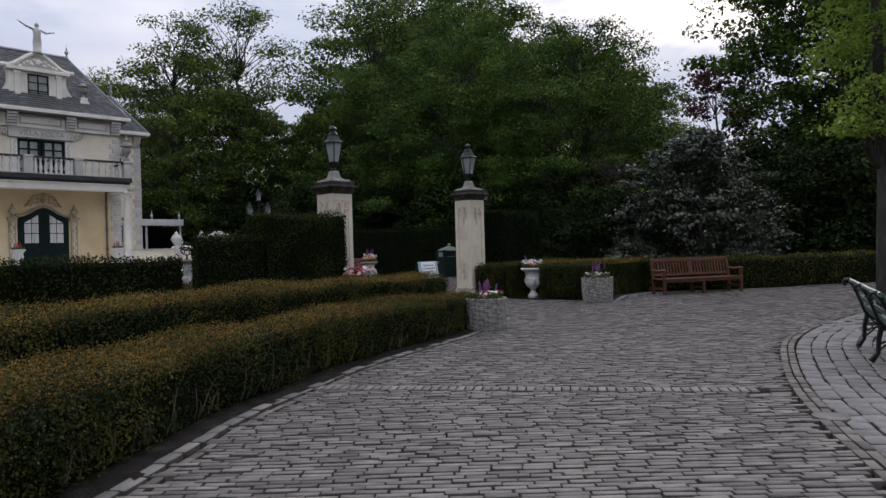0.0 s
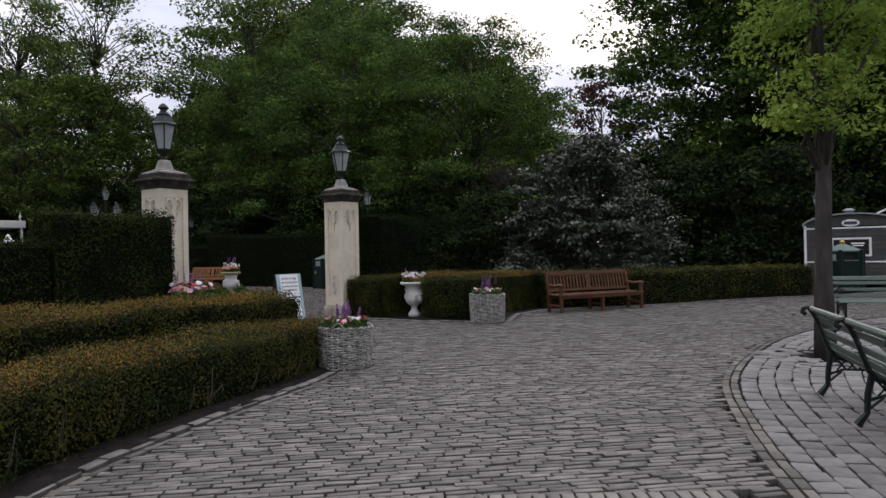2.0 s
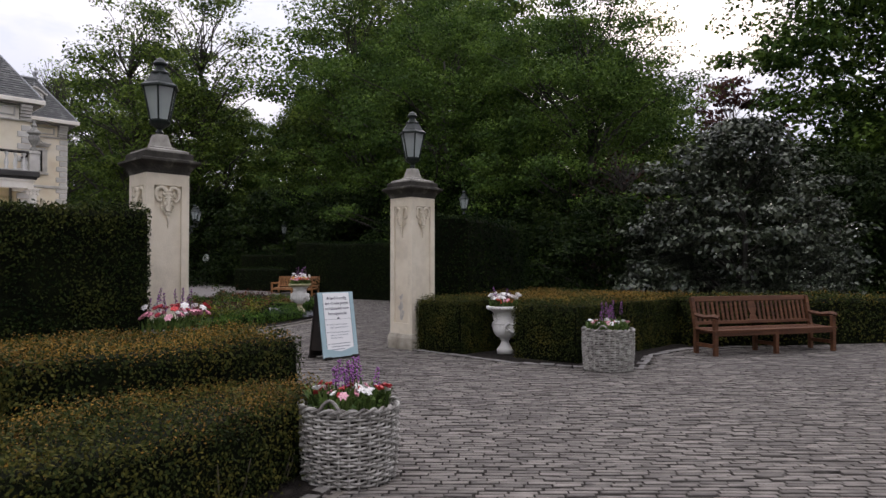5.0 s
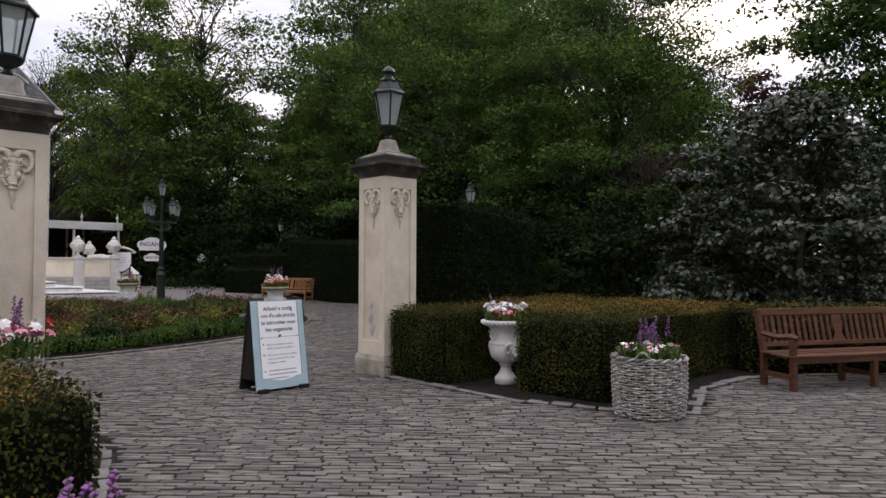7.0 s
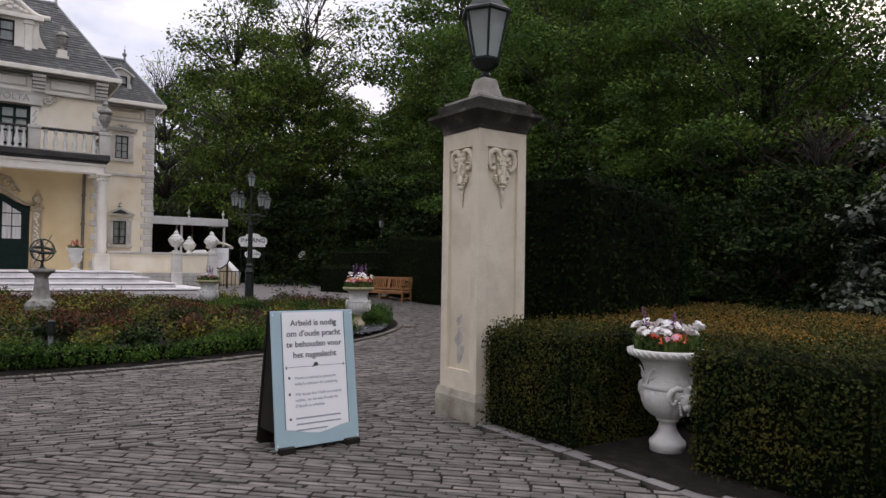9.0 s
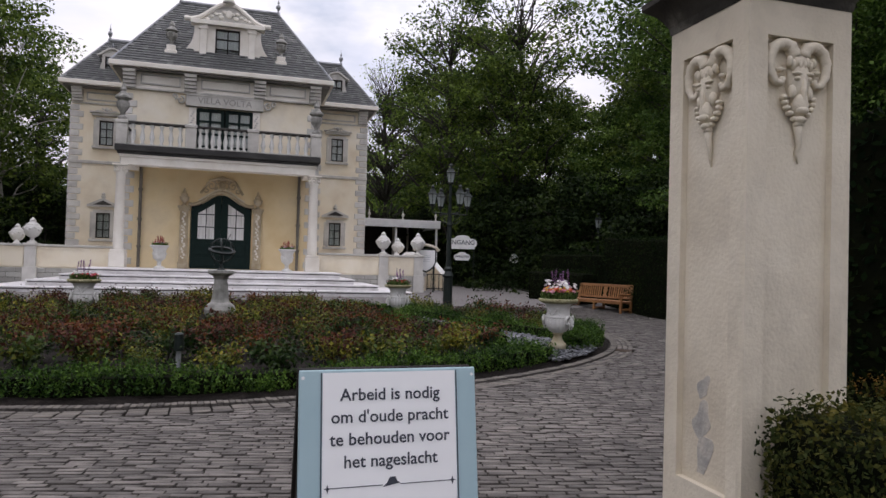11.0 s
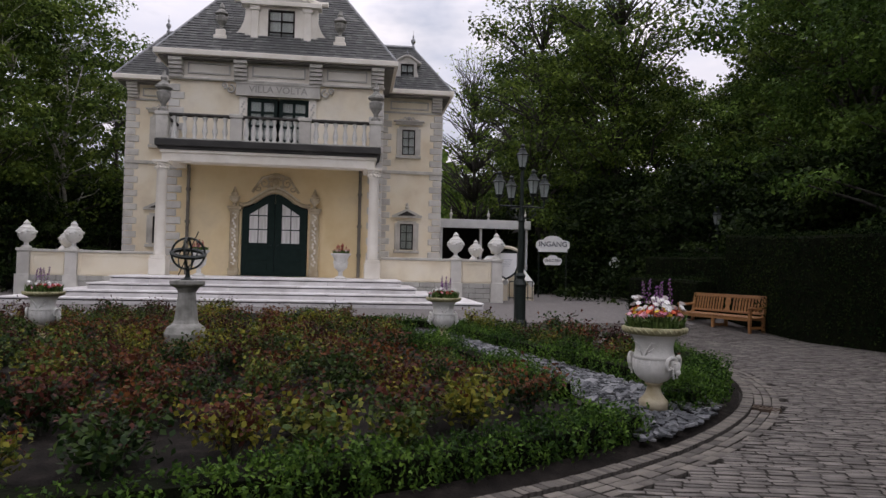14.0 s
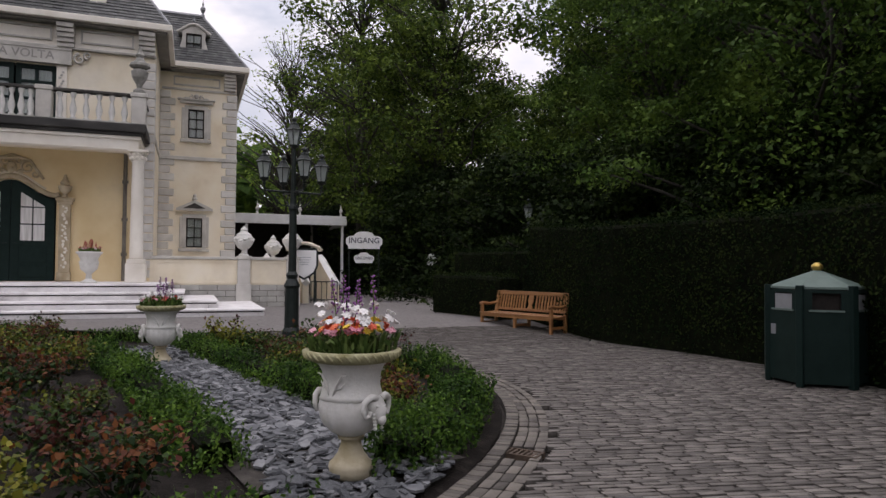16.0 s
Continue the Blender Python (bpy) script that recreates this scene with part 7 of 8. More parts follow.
def box_edging(name, pts, w, h, label, density=1500):
    """A low fluffy box edging of upright shoots."""
    ob = thing(name, pose(0, 0, 0), label, "hedge", "box edgings")
    line = resample([(p[0], p[1], 0) for p in pts], 0.25)
    L = [0.0]
    for a, b in zip(line, line[1:]):
        L.append(L[-1] + (b - a).length)
    bm = bmesh.new()
    rings = []
    for i, p in enumerate(line):
        d = (line[min(len(line) - 1, i + 1)] - line[max(0, i - 1)]).normalized()
        q = Vector((d.y, -d.x, 0)) * (w * 0.3)
        g = ground_z(p.x, p.y) + 0.03
        rings.append([bm.verts.new(p + o + Vector((0, 0, z))) for o, z in ((q, g), (q * 0.8, g + h * 0.5), (q * -0.8, g + h * 0.5), (-q, g))])
    for a, b in zip(rings, rings[1:]):
        for k in range(3):
            bm.faces.new((a[k], b[k], b[k + 1], a[k + 1]))
    # Same near-black core, coloured for the shade inside the edging.
    part("shade_core", bm, M_YEW_CORE, ob)
    n = int(L[-1] * w * 520)
    s = rng.random(n) * L[-1]
    P = np.array([[p.x, p.y] for p in line])
    px, py = np.interp(s, L, P[:, 0]), np.interp(s, L, P[:, 1])
    off = (rng.random((n, 2)) - 0.5) * w
    px, py = px + off[:, 0], py + off[:, 1]
    g = np.array([ground_z(a, 0) for a in px]) + 0.04
    hh = h * (0.55 + 0.55 * rng.random(n)) * (1 - 0.5 * (np.hypot(off[:, 0], off[:, 1]) / w) ** 2) * (0.8 + 0.3 * np.sin(px * 2.3) * np.sin(py * 1.9))
    per = 12
    k = np.arange(per) / per
    lean = rng.normal(size=(n, 2)) * 0.05
    c = np.stack([px[:, None] + lean[:, :1] * k + rng.normal(size=(n, per)) * 0.014, py[:, None] + lean[:, 1:] * k + rng.normal(size=(n, per)) * 0.014, (g[:, None] + hh[:, None] * (0.15 + 0.85 * k))], axis=2).reshape(-1, 3)
    nr = rng.normal(size=c.shape) * 0.8 + np.array([0, 0, 0.15])
    mesh_part("leaves", quads_mesh("leaves", c, nr, 0.036 + 0.018 * rng.random(len(c)), 0.5), M_BOX, ob)
    return ob


def bed_arc(q, t0, t1, n=40):
    return [ellipse(BED_A - q, BED_B - q, t) for t in np.linspace(t0, t1, n)]


box_edging("box_edging", bed_arc(0.40, -1.5, 0.765, 60), 0.50, 0.40, "fluffy green box edging along the rose bed kerb")
box_edging("box_edging", bed_arc(0.44, 0.93, 1.75, 30), 0.56, 0.46, "fluffy green box edging along the rose bed kerb")
PATH_A, PATH_B = (-20.35, 17.45), (-29.0, 15.35)
pd = Vector((PATH_B[0] - PATH_A[0], PATH_B[1] - PATH_A[1], 0)).normalized()
pn = Vector((-pd.y, pd.x, 0))


def beside(t, s):
    p = Vector((*PATH_A, 0)).lerp(Vector((*PATH_B, 0)), t) + pn * s
    return (p.x, p.y)


box_edging("box_edging", [beside(0.13, -0.82), beside(0.5, -0.72), beside(1.0, -0.7)], 0.46, 0.5, "fluffy green box edging beside the slate path")
box_edging("box_edging", [beside(0.14, 0.85), beside(0.5, 0.72), beside(1.0, 0.7)], 0.46, 0.5, "fluffy green box edging beside the slate path")
box_edging("box_edging", [ellipse(6.3, 8.6, t) for t in np.linspace(2.0, 2.9, 24)], 0.42, 0.36, "fluffy green box edging at the back of the bed")


def slate_chips():
    """The slate path: flat broken chips, thickly strewn."""
    ob = thing("slate_path", pose(0, 0, 0), "path of grey broken slate chips through the rose bed", "path", kind="structure")
    bm = bmesh.new()
    q = [bm.verts.new((*beside(t, s), ground_z(beside(t, s)[0], 0) + 0.105)) for t, s in ((0.06, -0.8), (0.06, 0.8), (1.02, 0.5), (1.02, -0.5))]
    bm.faces.new(q)
    part("bedding", bm, M_JOINT, ob)
    r = random.Random(5)
    meshes = []
    for v in range(8):
        bm = bmesh.new()
        n = r.randint(5, 7)
        out = [(math.cos(2 * math.pi * k / n) * r.uniform(0.6, 1.1), 0.62 * math.sin(2 * math.pi * k / n) * r.uniform(0.6, 1.1)) for k in range(n)]
        plate(out, 0.22, "z", bm, -0.1)
        me = bpy.data.meshes.new("slate_chip")
        bm.to_mesh(me)
        bm.free()
        me.materials.append(M_GRAVEL)
        meshes.append(me)
    vs, fs = [], []
    for k in range(5200):
        t = r.uniform(-0.09, 1.0)
        s = r.uniform(-0.6, 0.6) * (1 + max(0.0, 0.1 - t) * 5)
        p = beside(t, s)
        if (abs(p[0] + 25) / (BED_A - 0.06)) ** 1.85 + (abs(p[1] - 10.9) / (BED_B - 0.06)) ** 1.85 > 1:
            continue
        size = r.uniform(0.03, 0.085) if r.random() < 0.9 else r.uniform(0.085, 0.12)
        m = pose(p[0], p[1], ground_z(p[0], 0) + (0.075 if t < 0.06 else 0.11) + r.uniform(0, 0.035), r.gauss(0, 13), r.gauss(0, 13), r.uniform(0, 360)) @ Matrix.Diagonal((size, size, size, 1))
        me = meshes[r.randrange(8)]
        if t < 0.12 and k < 2600 and size > 0.045:
            ob2 = new("slate_chip", me)
            ob2.parent = ob
            ob2.matrix_world = m
            continue
        b = len(vs)
        vs += [tuple(m @ v.co) for v in me.vertices]
        fs += [tuple(b + i for i in f.vertices) for f in me.polygons]
    me = bpy.data.meshes.new("chip_layer")
    me.from_pydata(vs, [], fs)
    tagged(mesh_part("chip_layer", me, M_GRAVEL, ob), kind="stuff")
    return ob


slate_chips()


def rose_bush(seed, red):
    r = np.random.default_rng(seed)
    random.seed(seed)
    ob = thing("rose_bush", pose(0, 0, -5), "leafy rose bush with young red-brown shoots" if red else "leafy rose bush with green and yellowish leaves", "bush", "rose bushes")
    bm = bmesh.new()
    tips = []
    for _ in range(11):
        a = random.uniform(0, 2 * math.pi)
        h = random.uniform(0.24, 0.5)
        q = random.uniform(0.1, 0.42)
        p = [(0.03 * math.cos(a), 0.03 * math.sin(a), 0), (q * 0.5 * math.cos(a), q * 0.5 * math.sin(a), h * 0.6), (q * math.cos(a), q * math.sin(a), h)]
        tube(p, [0.008, 0.006, 0.003], 4, bm)
        tips.append((Vector(p[1]), Vector(p[2])))
    part("stem", bm, M_BARK, ob)
    cs, ns = [], []
    for a, b in tips:
        n = 60
        t = -0.5 + 1.5 * r.random(n) ** 0.7
        base = np.array(a)[None] * (1 - t[:, None]) + np.array(b)[None] * t[:, None]
        cs.append(base + r.normal(size=(n, 3)) * np.array([0.075, 0.075, 0.06]))
        ns.append(r.normal(size=(n, 3)) * 0.7 + np.array([0, 0, 0.9]))
    c, nn = np.vstack(cs), np.vstack(ns)
    c[:, 2] = np.maximum(c[:, 2], 0.06)
    hi = c[:, 2] + r.normal(size=len(c)) * 0.12
    top = hi > np.quantile(hi, 0.52 if red else 0.90)
    mesh_part("leaves", quads_mesh("leaves", c[~top], nn[~top], 0.045 + 0.03 * r.random((~top).sum()), 0.7, 0.2), M_ROSE_GREEN, ob)
    mesh_part("young_leaves", quads_mesh("young_leaves", c[top], nn[top], 0.04 + 0.03 * r.random(top.sum()), 0.65, 0.2), M_ROSE_RED, ob, "red-brown young leaves")
    return ob


def plant_roses():
    kinds = [rose_bush(100 + k, k % 2 == 0) for k in range(6)]
    used = set()
    r = random.Random(17)
    k = 0
    for i in range(-10, 11):
        for j in range(-13, 14):
            x, y = -25 + i * 0.72 + r.uniform(-0.2, 0.2), 10.9 + j * 0.72 + r.uniform(-0.2, 0.2)
            q = ((x + 25) / (BED_A - 0.95)) ** 2 + ((y - 10.9) / (BED_B - 0.95)) ** 2
            if q > 1 or (x < -29 and q > 0.8):
                continue
            rel = Vector((x - PATH_A[0], y - PATH_A[1], 0))
            if abs(rel.dot(pn)) < 1.15:
                continue
            if abs(x + 24.8) < 0.6 and abs(y - 11.78) < 0.6 or r.random() < 0.12:
                continue
            n = r.choices(range(6), (2, 3, 1, 3, 2, 3))[0]
            m = pose(x, y, ground_z(x, y) + 0.08, 0, 0, r.uniform(0, 360))
            s = r.uniform(0.7, 1.08)
            o = kinds[n]
            if n in used:
                o = copy_thing(kinds[n], m)
            used.add(n)
            o.matrix_world = m @ Matrix.Diagonal((s, s, s * r.uniform(0.9, 1.15), 1))
    for n in range(6):
        if n not in used:
            bpy.data.objects.remove(kinds[n])


plant_roses()


def build_sundial():
    x, y = -24.73, 11.54
    ob = thing("armillary_sundial", pose(x, y, ground_z(x, y) + 0.08), "black armillary sundial on a grey stone pedestal", "sundial")
    part("pedestal", lathe([(0.24, 0), (0.24, 0.22), (0.29, 0.26), (0.31, 0.38), (0.27, 0.47), (0.19, 0.53), (0.17, 0.58), (0.14, 0.85), (0.125, 0.99), (0.15, 1.03), (0.17, 1.06), (0.24, 1.10), (0.255, 1.12), (0.255, 1.165), (0.08, 1.18)], 20), M_URN_GREY, ob, "grey stone baluster pedestal")
    part("stem", lathe([(0.10, 1.175), (0.04, 1.22), (0.025, 1.30), (0.04, 1.345)], 10), M_IRON, ob)
    c, R = Vector((0, 0, 1.575)), 0.235
    def ring(n, w, name):
        n = Vector(n).normalized()
        u = n.orthogonal().normalized()
        v = n.cross(u)
        part(name, tube([c + R * (math.cos(a) * u + math.sin(a) * v) for a in np.linspace(0, 2 * math.pi, 41)[:-1]], w, 5, closed=True), M_IRON, ob)
    ring((1, 0.2, 0), 0.017, "meridian_ring")
    ring((0, 1, 0.1), 0.017, "meridian_ring")
    ring((0.25, 0.1, 1), 0.034, "hour_band")
    ring((0.7, -0.7, 0.3), 0.010, "ring")
    part("gnomon", tube([c + Vector((-0.1, -0.16, -0.33)), c + Vector((0.1, 0.16, 0.33))], 0.008, 5), M_IRON, ob)
    return ob


build_sundial()


def spot_light(x, y, label):
    ob = thing("garden_spotlight", pose(x, y, ground_z(x, y) + 0.06), label, "lamp")
    part("stake", lathe([(0.03, 0), (0.03, 0.3)], 10), M_LEAD, ob)
    part("housing", lathe([(0.055, 0.3), (0.06, 0.34), (0.055, 0.5), (0.03, 0.52)], 12), M_IRON, ob)


spot_light(-19.05, 11.25, "small black garden spotlight in the rose bed")


M_RUST = ramp_mat("rusty_iron", [(0.3, (0.05, 0.035, 0.025)), (0.7, (0.12, 0.085, 0.06))], 0.8, 12, 6, 0.4, 60, metal=0.3)


def drain_grate():
    ob = thing("drain_grate", pose(-21.4, 18.72, -0.008, 0, 0, 40), "rusty iron drain grate in the gutter", "grate")
    part("frame", boxes((-0.19, 0.19, -0.10, -0.08, -0.03, 0.02), (-0.19, 0.19, 0.08, 0.10, -0.03, 0.02), (-0.19, -0.17, -0.08, 0.08, -0.03, 0.02), (0.17, 0.19, -0.08, 0.08, -0.03, 0.02)), M_RUST, ob)
    for k in range(7):
        part("bar", boxes((-0.15 + 0.045 * k, -0.13 + 0.045 * k, -0.08, 0.08, -0.03, 0.015)), M_RUST, ob)
    part("pit", boxes((-0.17, 0.17, -0.08, 0.08, -0.045, -0.03)), M_BLACK, ob)


drain_grate()


# ---- bushes and flowers by the gate ----
wicker_planter(-11.95, 9.42, 0.36, 0.74, 30, 3, (), "grey wicker basket planter beside the gate pillar and hedge")
planting("planter_flowers", pose(-11.95, 9.42, 0.76), 0.44, "pink, white and red flowers with purple spikes by the gate", [(M_PETAL_PINK, 26, 0.2), (M_PETAL_WHITE, 14, 0.26), (M_PETAL_RED, 12, 0.26)], 91, 9, M_PETAL_PURPLE, 0.5, 0.05, 300)

# ---- trees ----
def limb_points(a, b, sag, n=6, wob=0.3):
    a, b = Vector(a), Vector(b)
    out = []
    for k in range(n):
        t = k / (n - 1)
        p = a.lerp(b, t)
        p.z += sag * math.sin(math.pi * t)
        p += Vector((random.uniform(-wob, wob), random.uniform(-wob, wob), 0)) * math.sin(math.pi * t)
        out.append(p)
    return out


def make_tree(name, height, crown_base, radius, leaves_mat, label, clumps=170, per=55, leaf=0.34, clump_r=1.1, trunk_r=0.4, bark=None, shape="round", gap=0.25, seed=1, lean=0.0, limbs=46, category="tree", straight=False):
    """A broadleaf tree: tapered trunk, limbs that end in leaf clumps, an uneven crown with gaps."""
    random.seed(seed)
    r = np.random.default_rng(seed)
    ob = thing(name, pose(0, 0, 0), label, category)
    bark = bark or M_BARK
    top = Vector((lean, 0, height * 0.86))
    trunk = limb_points((0, 0, -0.3), top, 0, 8, 0.003 * height if straight else 0.02 * height)
    bm = tube(trunk, [trunk_r * (1.25 if k == 0 else 1 - 0.115 * k) for k in range(8)], 10)
    centres = []
    hgt = height - crown_base
    while len(centres) < clumps:
        a = r.random() * 2 * math.pi
        zz = r.random()
        if shape == "round":
            rad = math.sin(math.pi * (0.14 + 0.80 * zz)) ** 0.65
        elif shape == "dome":
            rad = math.sqrt(max(0.0, 1 - zz ** 2.2))
        else:
            rad = (0.75 + 0.25 * math.sin(math.pi * zz)) * min(1.0, (1 - zz) * 3.0 + 0.15)
        lob = 1 + 0.26 * math.sin(3 * a + seed) * math.sin(10 * zz + seed * 1.7) + 0.14 * math.sin(7 * a + 4 * zz + seed)
        rr = radius * rad * lob * (0.3 + 0.7 * math.sqrt(r.random()))
        p = Vector((rr * math.cos(a) + lean * zz, rr * math.sin(a), crown_base + hgt * zz))
        if noise.noise(p * (2.6 / max(radius, 1)) + Vector((seed * 3.1, 0, 0))) < -gap:
            continue
        centres.append(p)
    for p in centres[: min(limbs, len(centres))]:
        t0 = max(0.12, min(0.92, (p.z - 0.35 * Vector((p.x, p.y, 0)).length) / (height * 0.9)))
        i = int(t0 * 7)
        s = trunk[i]
        bmr = trunk_r * (1 - 0.115 * i) * (0.18 if straight else 0.38)
        tube(limb_points(s, p, 0.02 * height, 5, 0.02 * height), [bmr * (1 - 0.2 * q) + 0.012 for q in range(5)], 5, bm)
    wood = part("wood" if category == "shrub" else "trunk", bm, bark, ob, smooth=True)
    if category == "shrub":
        wood["kind"] = "stuff"
    if per:
        C = np.array([[*p] for p in centres])
        size = clump_r * (0.6 + 0.8 * r.random(len(C)))
        d = r.normal(size=(len(C), per, 3))
        d /= np.linalg.norm(d, axis=2, keepdims=True)
        dist = (0.25 + 0.75 * r.random((len(C), per, 1)) ** 0.6)
        pts = C[:, None, :] + d * dist * size[:, None, None] * np.array([1.15, 1.15, 0.42])
        nr = d * 0.5 + np.array([0, 0, 0.7]) + r.normal(size=d.shape) * 0.55
        mesh_part("crown", quads_mesh("crown", pts.reshape(-1, 3), nr.reshape(-1, 3), leaf * (0.6 + 0.8 * r.random(len(C) * per)), 0.6, 0.25), leaves_mat, ob)
    return ob


def put(ob, places):
    """The first place takes the tree itself, the others copies: (x, y, turn, size)."""
    for k, (x, y, turn, s) in enumerate(places):
        m = pose(x, y, -0.15, 0, 0, turn)
        o = ob if k == 0 else copy_thing(ob, m)
        o.matrix_world = m @ Matrix.Diagonal((s, s, s, 1))


def at(bearing, d):
    """A plan place by turn (degrees from +y towards -x) and metres from the start."""
    return (-d * math.sin(radians(bearing)), d * math.cos(radians(bearing)))


beech = make_tree("beech_tree", 27, 2.5, 10.5, M_LEAF_DARK, "tall dark green broadleaf tree in full leaf", 200, 210, 0.33, 2.1, 0.5, seed=3, gap=0.3)
put(beech, [(*at(47.5, 66), 0, 1.0), (*at(43.5, 67), 130, 0.96), (*at(66, 88), 75, 0.75), (*at(44, 84), 20, 1.1)])
oak = make_tree("oak_tree", 23, 2.5, 8.0, M_LEAF_MID, "mid-green broadleaf tree with an uneven open crown", 170, 150, 0.31, 1.65, 0.4, gap=0.12, seed=9)
put(oak, [(*at(63.5, 70), 0, 0.92), (*at(61.3, 60), 160, 0.66), (-54, 40.5, 30, 0.7), (*at(31, 78), 110, 0.8), (*at(26, 86), 200, 0.68), (*at(70, 96), 40, 1.05), (*at(-9, 60), 10, 1.0), (*at(36, 90), 300, 0.9)])
dense = make_tree("dense_tree", 27, 1.5, 8.6, M_LEAF_DENSE, "very dense dark green tree beside the court", 820, 130, 0.31, 1.5, 0.5, gap=0.7, seed=14, shape="column")
put(dense, [(*at(12.2, 52), 0, 1.0), (*at(4, 48), 100, 1.0), (*at(-3, 50), 200, 1.0)])
copper = make_tree("copper_beech_tree", 24, 4, 6.0, M_LEAF_RED, "dark copper-red beech tree far behind the garden", 130, 60, 0.5, 1.4, 0.4, seed=5)
put(copper, [(*at(22.3, 95), 0, 1.0)])
lime = make_tree("lime_tree", 19, 2.0, 6.0, M_LEAF_MID, "fresh light green tree behind the garden", 210, 90, 0.34, 1.3, 0.3, gap=0.2, seed=12)
put(lime, [(*at(54, 88), 0, 1.0), (*at(31.2, 66), 70, 1.02), (*at(27.6, 74), 190, 0.95), (-74, 44, 30, 1.0)])
# woods round the villa
tall_open = make_tree("open_tree", 25, 4.0, 6.5, M_LEAF_MID, "tall thin-leaved tree with trunk and limbs showing", 120, 95, 0.28, 1.5, 0.42, gap=0.0, seed=27, limbs=90)
put(tall_open, [(-43, 36.5, 0, 0.85), (*at(60.8, 60), 30, 0.88), (-50.5, 40, 120, 0.74), (-41, 41, 200, 0.9), (*at(65.5, 62), 60, 0.86)])
put(copy_thing(beech, pose(0, 0, 0)), [(-56, 33, 50, 0.5), (-62, -6, 30, 0.7), (-50, -8, 120, 0.62), (-40, -14, 250, 0.8)])
near_wood = make_tree("beech_tree", 15, 1.5, 5.8, M_LEAF_DARK, "dark green beech overhanging the tall hedge", 270, 210, 0.155, 1.15, 0.28, gap=0.28, seed=83, limbs=70)
put(near_wood, [(-34, 38, 100, 1.25), (-25, 35, 10, 0.95), (-30, 32.5, 60, 1.0), (-39, 34.5, 210, 1.05), (-20.5, 32, 150, 0.9)])
put(copy_thing(oak, pose(0, 0, 0)), [(-68, 29, 80, 0.6), (-52, 42, 210, 0.7), (-38, 46, 20, 0.98), (-46, -2.5, 170, 0.62), (-56, 0, 10, 0.55), (-33, -12, 300, 0.8), (-24, -16, 140, 0.8)])
birch = make_tree("birch_tree", 14, 3.0, 2.6, M_LEAF_MID, "slender birch with a pale trunk and drooping leaves", 110, 55, 0.22, 0.8, 0.13, M_BARK_BIRCH, seed=21, gap=0.3)
put(birch, [(-47, 0.8, 0, 1.0), (-44.5, -1.2, 140, 0.95), (-50, -3, 60, 1.05)])
bare = make_tree("bare_tree", 21, 6.0, 5.0, M_LEAF_LIGHT, "pale tree with thin twigs hardly in leaf", 260, 5, 0.22, 0.9, 0.26, seed=33, limbs=260)
put(bare, [(*at(66.5, 84), 0, 0.9), (-64, 22.5, 60, 0.85)])


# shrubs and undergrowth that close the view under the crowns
shrub = make_tree("shrub", 6.5, 0.2, 4.6, M_LEAF_SHADE, "leafy undergrowth shrub, coloured dark for the shade under the trees", 190, 90, 0.20, 0.95, 0.14, shape="dome", seed=41, limbs=30, category="shrub")
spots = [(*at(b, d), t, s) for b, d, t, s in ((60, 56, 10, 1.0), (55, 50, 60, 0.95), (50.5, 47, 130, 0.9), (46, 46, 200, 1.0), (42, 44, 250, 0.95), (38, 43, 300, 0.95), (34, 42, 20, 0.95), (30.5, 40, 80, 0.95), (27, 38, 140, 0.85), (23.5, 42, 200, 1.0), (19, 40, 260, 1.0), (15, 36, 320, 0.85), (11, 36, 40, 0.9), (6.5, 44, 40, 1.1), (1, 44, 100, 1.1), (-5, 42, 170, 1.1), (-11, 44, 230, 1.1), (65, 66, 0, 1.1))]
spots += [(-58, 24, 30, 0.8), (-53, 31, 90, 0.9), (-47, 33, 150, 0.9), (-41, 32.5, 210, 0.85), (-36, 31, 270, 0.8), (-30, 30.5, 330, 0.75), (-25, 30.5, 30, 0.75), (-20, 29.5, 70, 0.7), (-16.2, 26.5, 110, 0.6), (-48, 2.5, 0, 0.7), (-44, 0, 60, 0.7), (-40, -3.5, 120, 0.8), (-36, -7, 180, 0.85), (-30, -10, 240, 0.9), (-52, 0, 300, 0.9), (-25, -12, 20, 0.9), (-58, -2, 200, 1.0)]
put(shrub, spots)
# rhododendron with glossy leaves
rhodo = make_tree("rhododendron", 5.7, 0.1, 3.0, M_LEAF_RHODO, "large dark rhododendron with glossy grey-green leaves, glints in their colour", 300, 110, 0.15, 0.50, 0.12, shape="dome", seed=52, limbs=60, category="shrub", gap=0.9)
put(rhodo, [(-11.4, 25.8, 0, 1.0), (-9.6, 24.6, 120, 0.42), (-13.6, 25.4, 220, 0.45)])
weeping = make_tree("weeping_tree", 6.0, 0.3, 2.0, M_LEAF_RED, "bare brownish weeping tree behind the hedges", 150, 5, 0.14, 0.5, 0.12, shape="dome", seed=61, limbs=150, category="tree")
put(weeping, [(*at(30.5, 33.5), 0, 1.0), (*at(33.5, 36), 90, 0.8)])


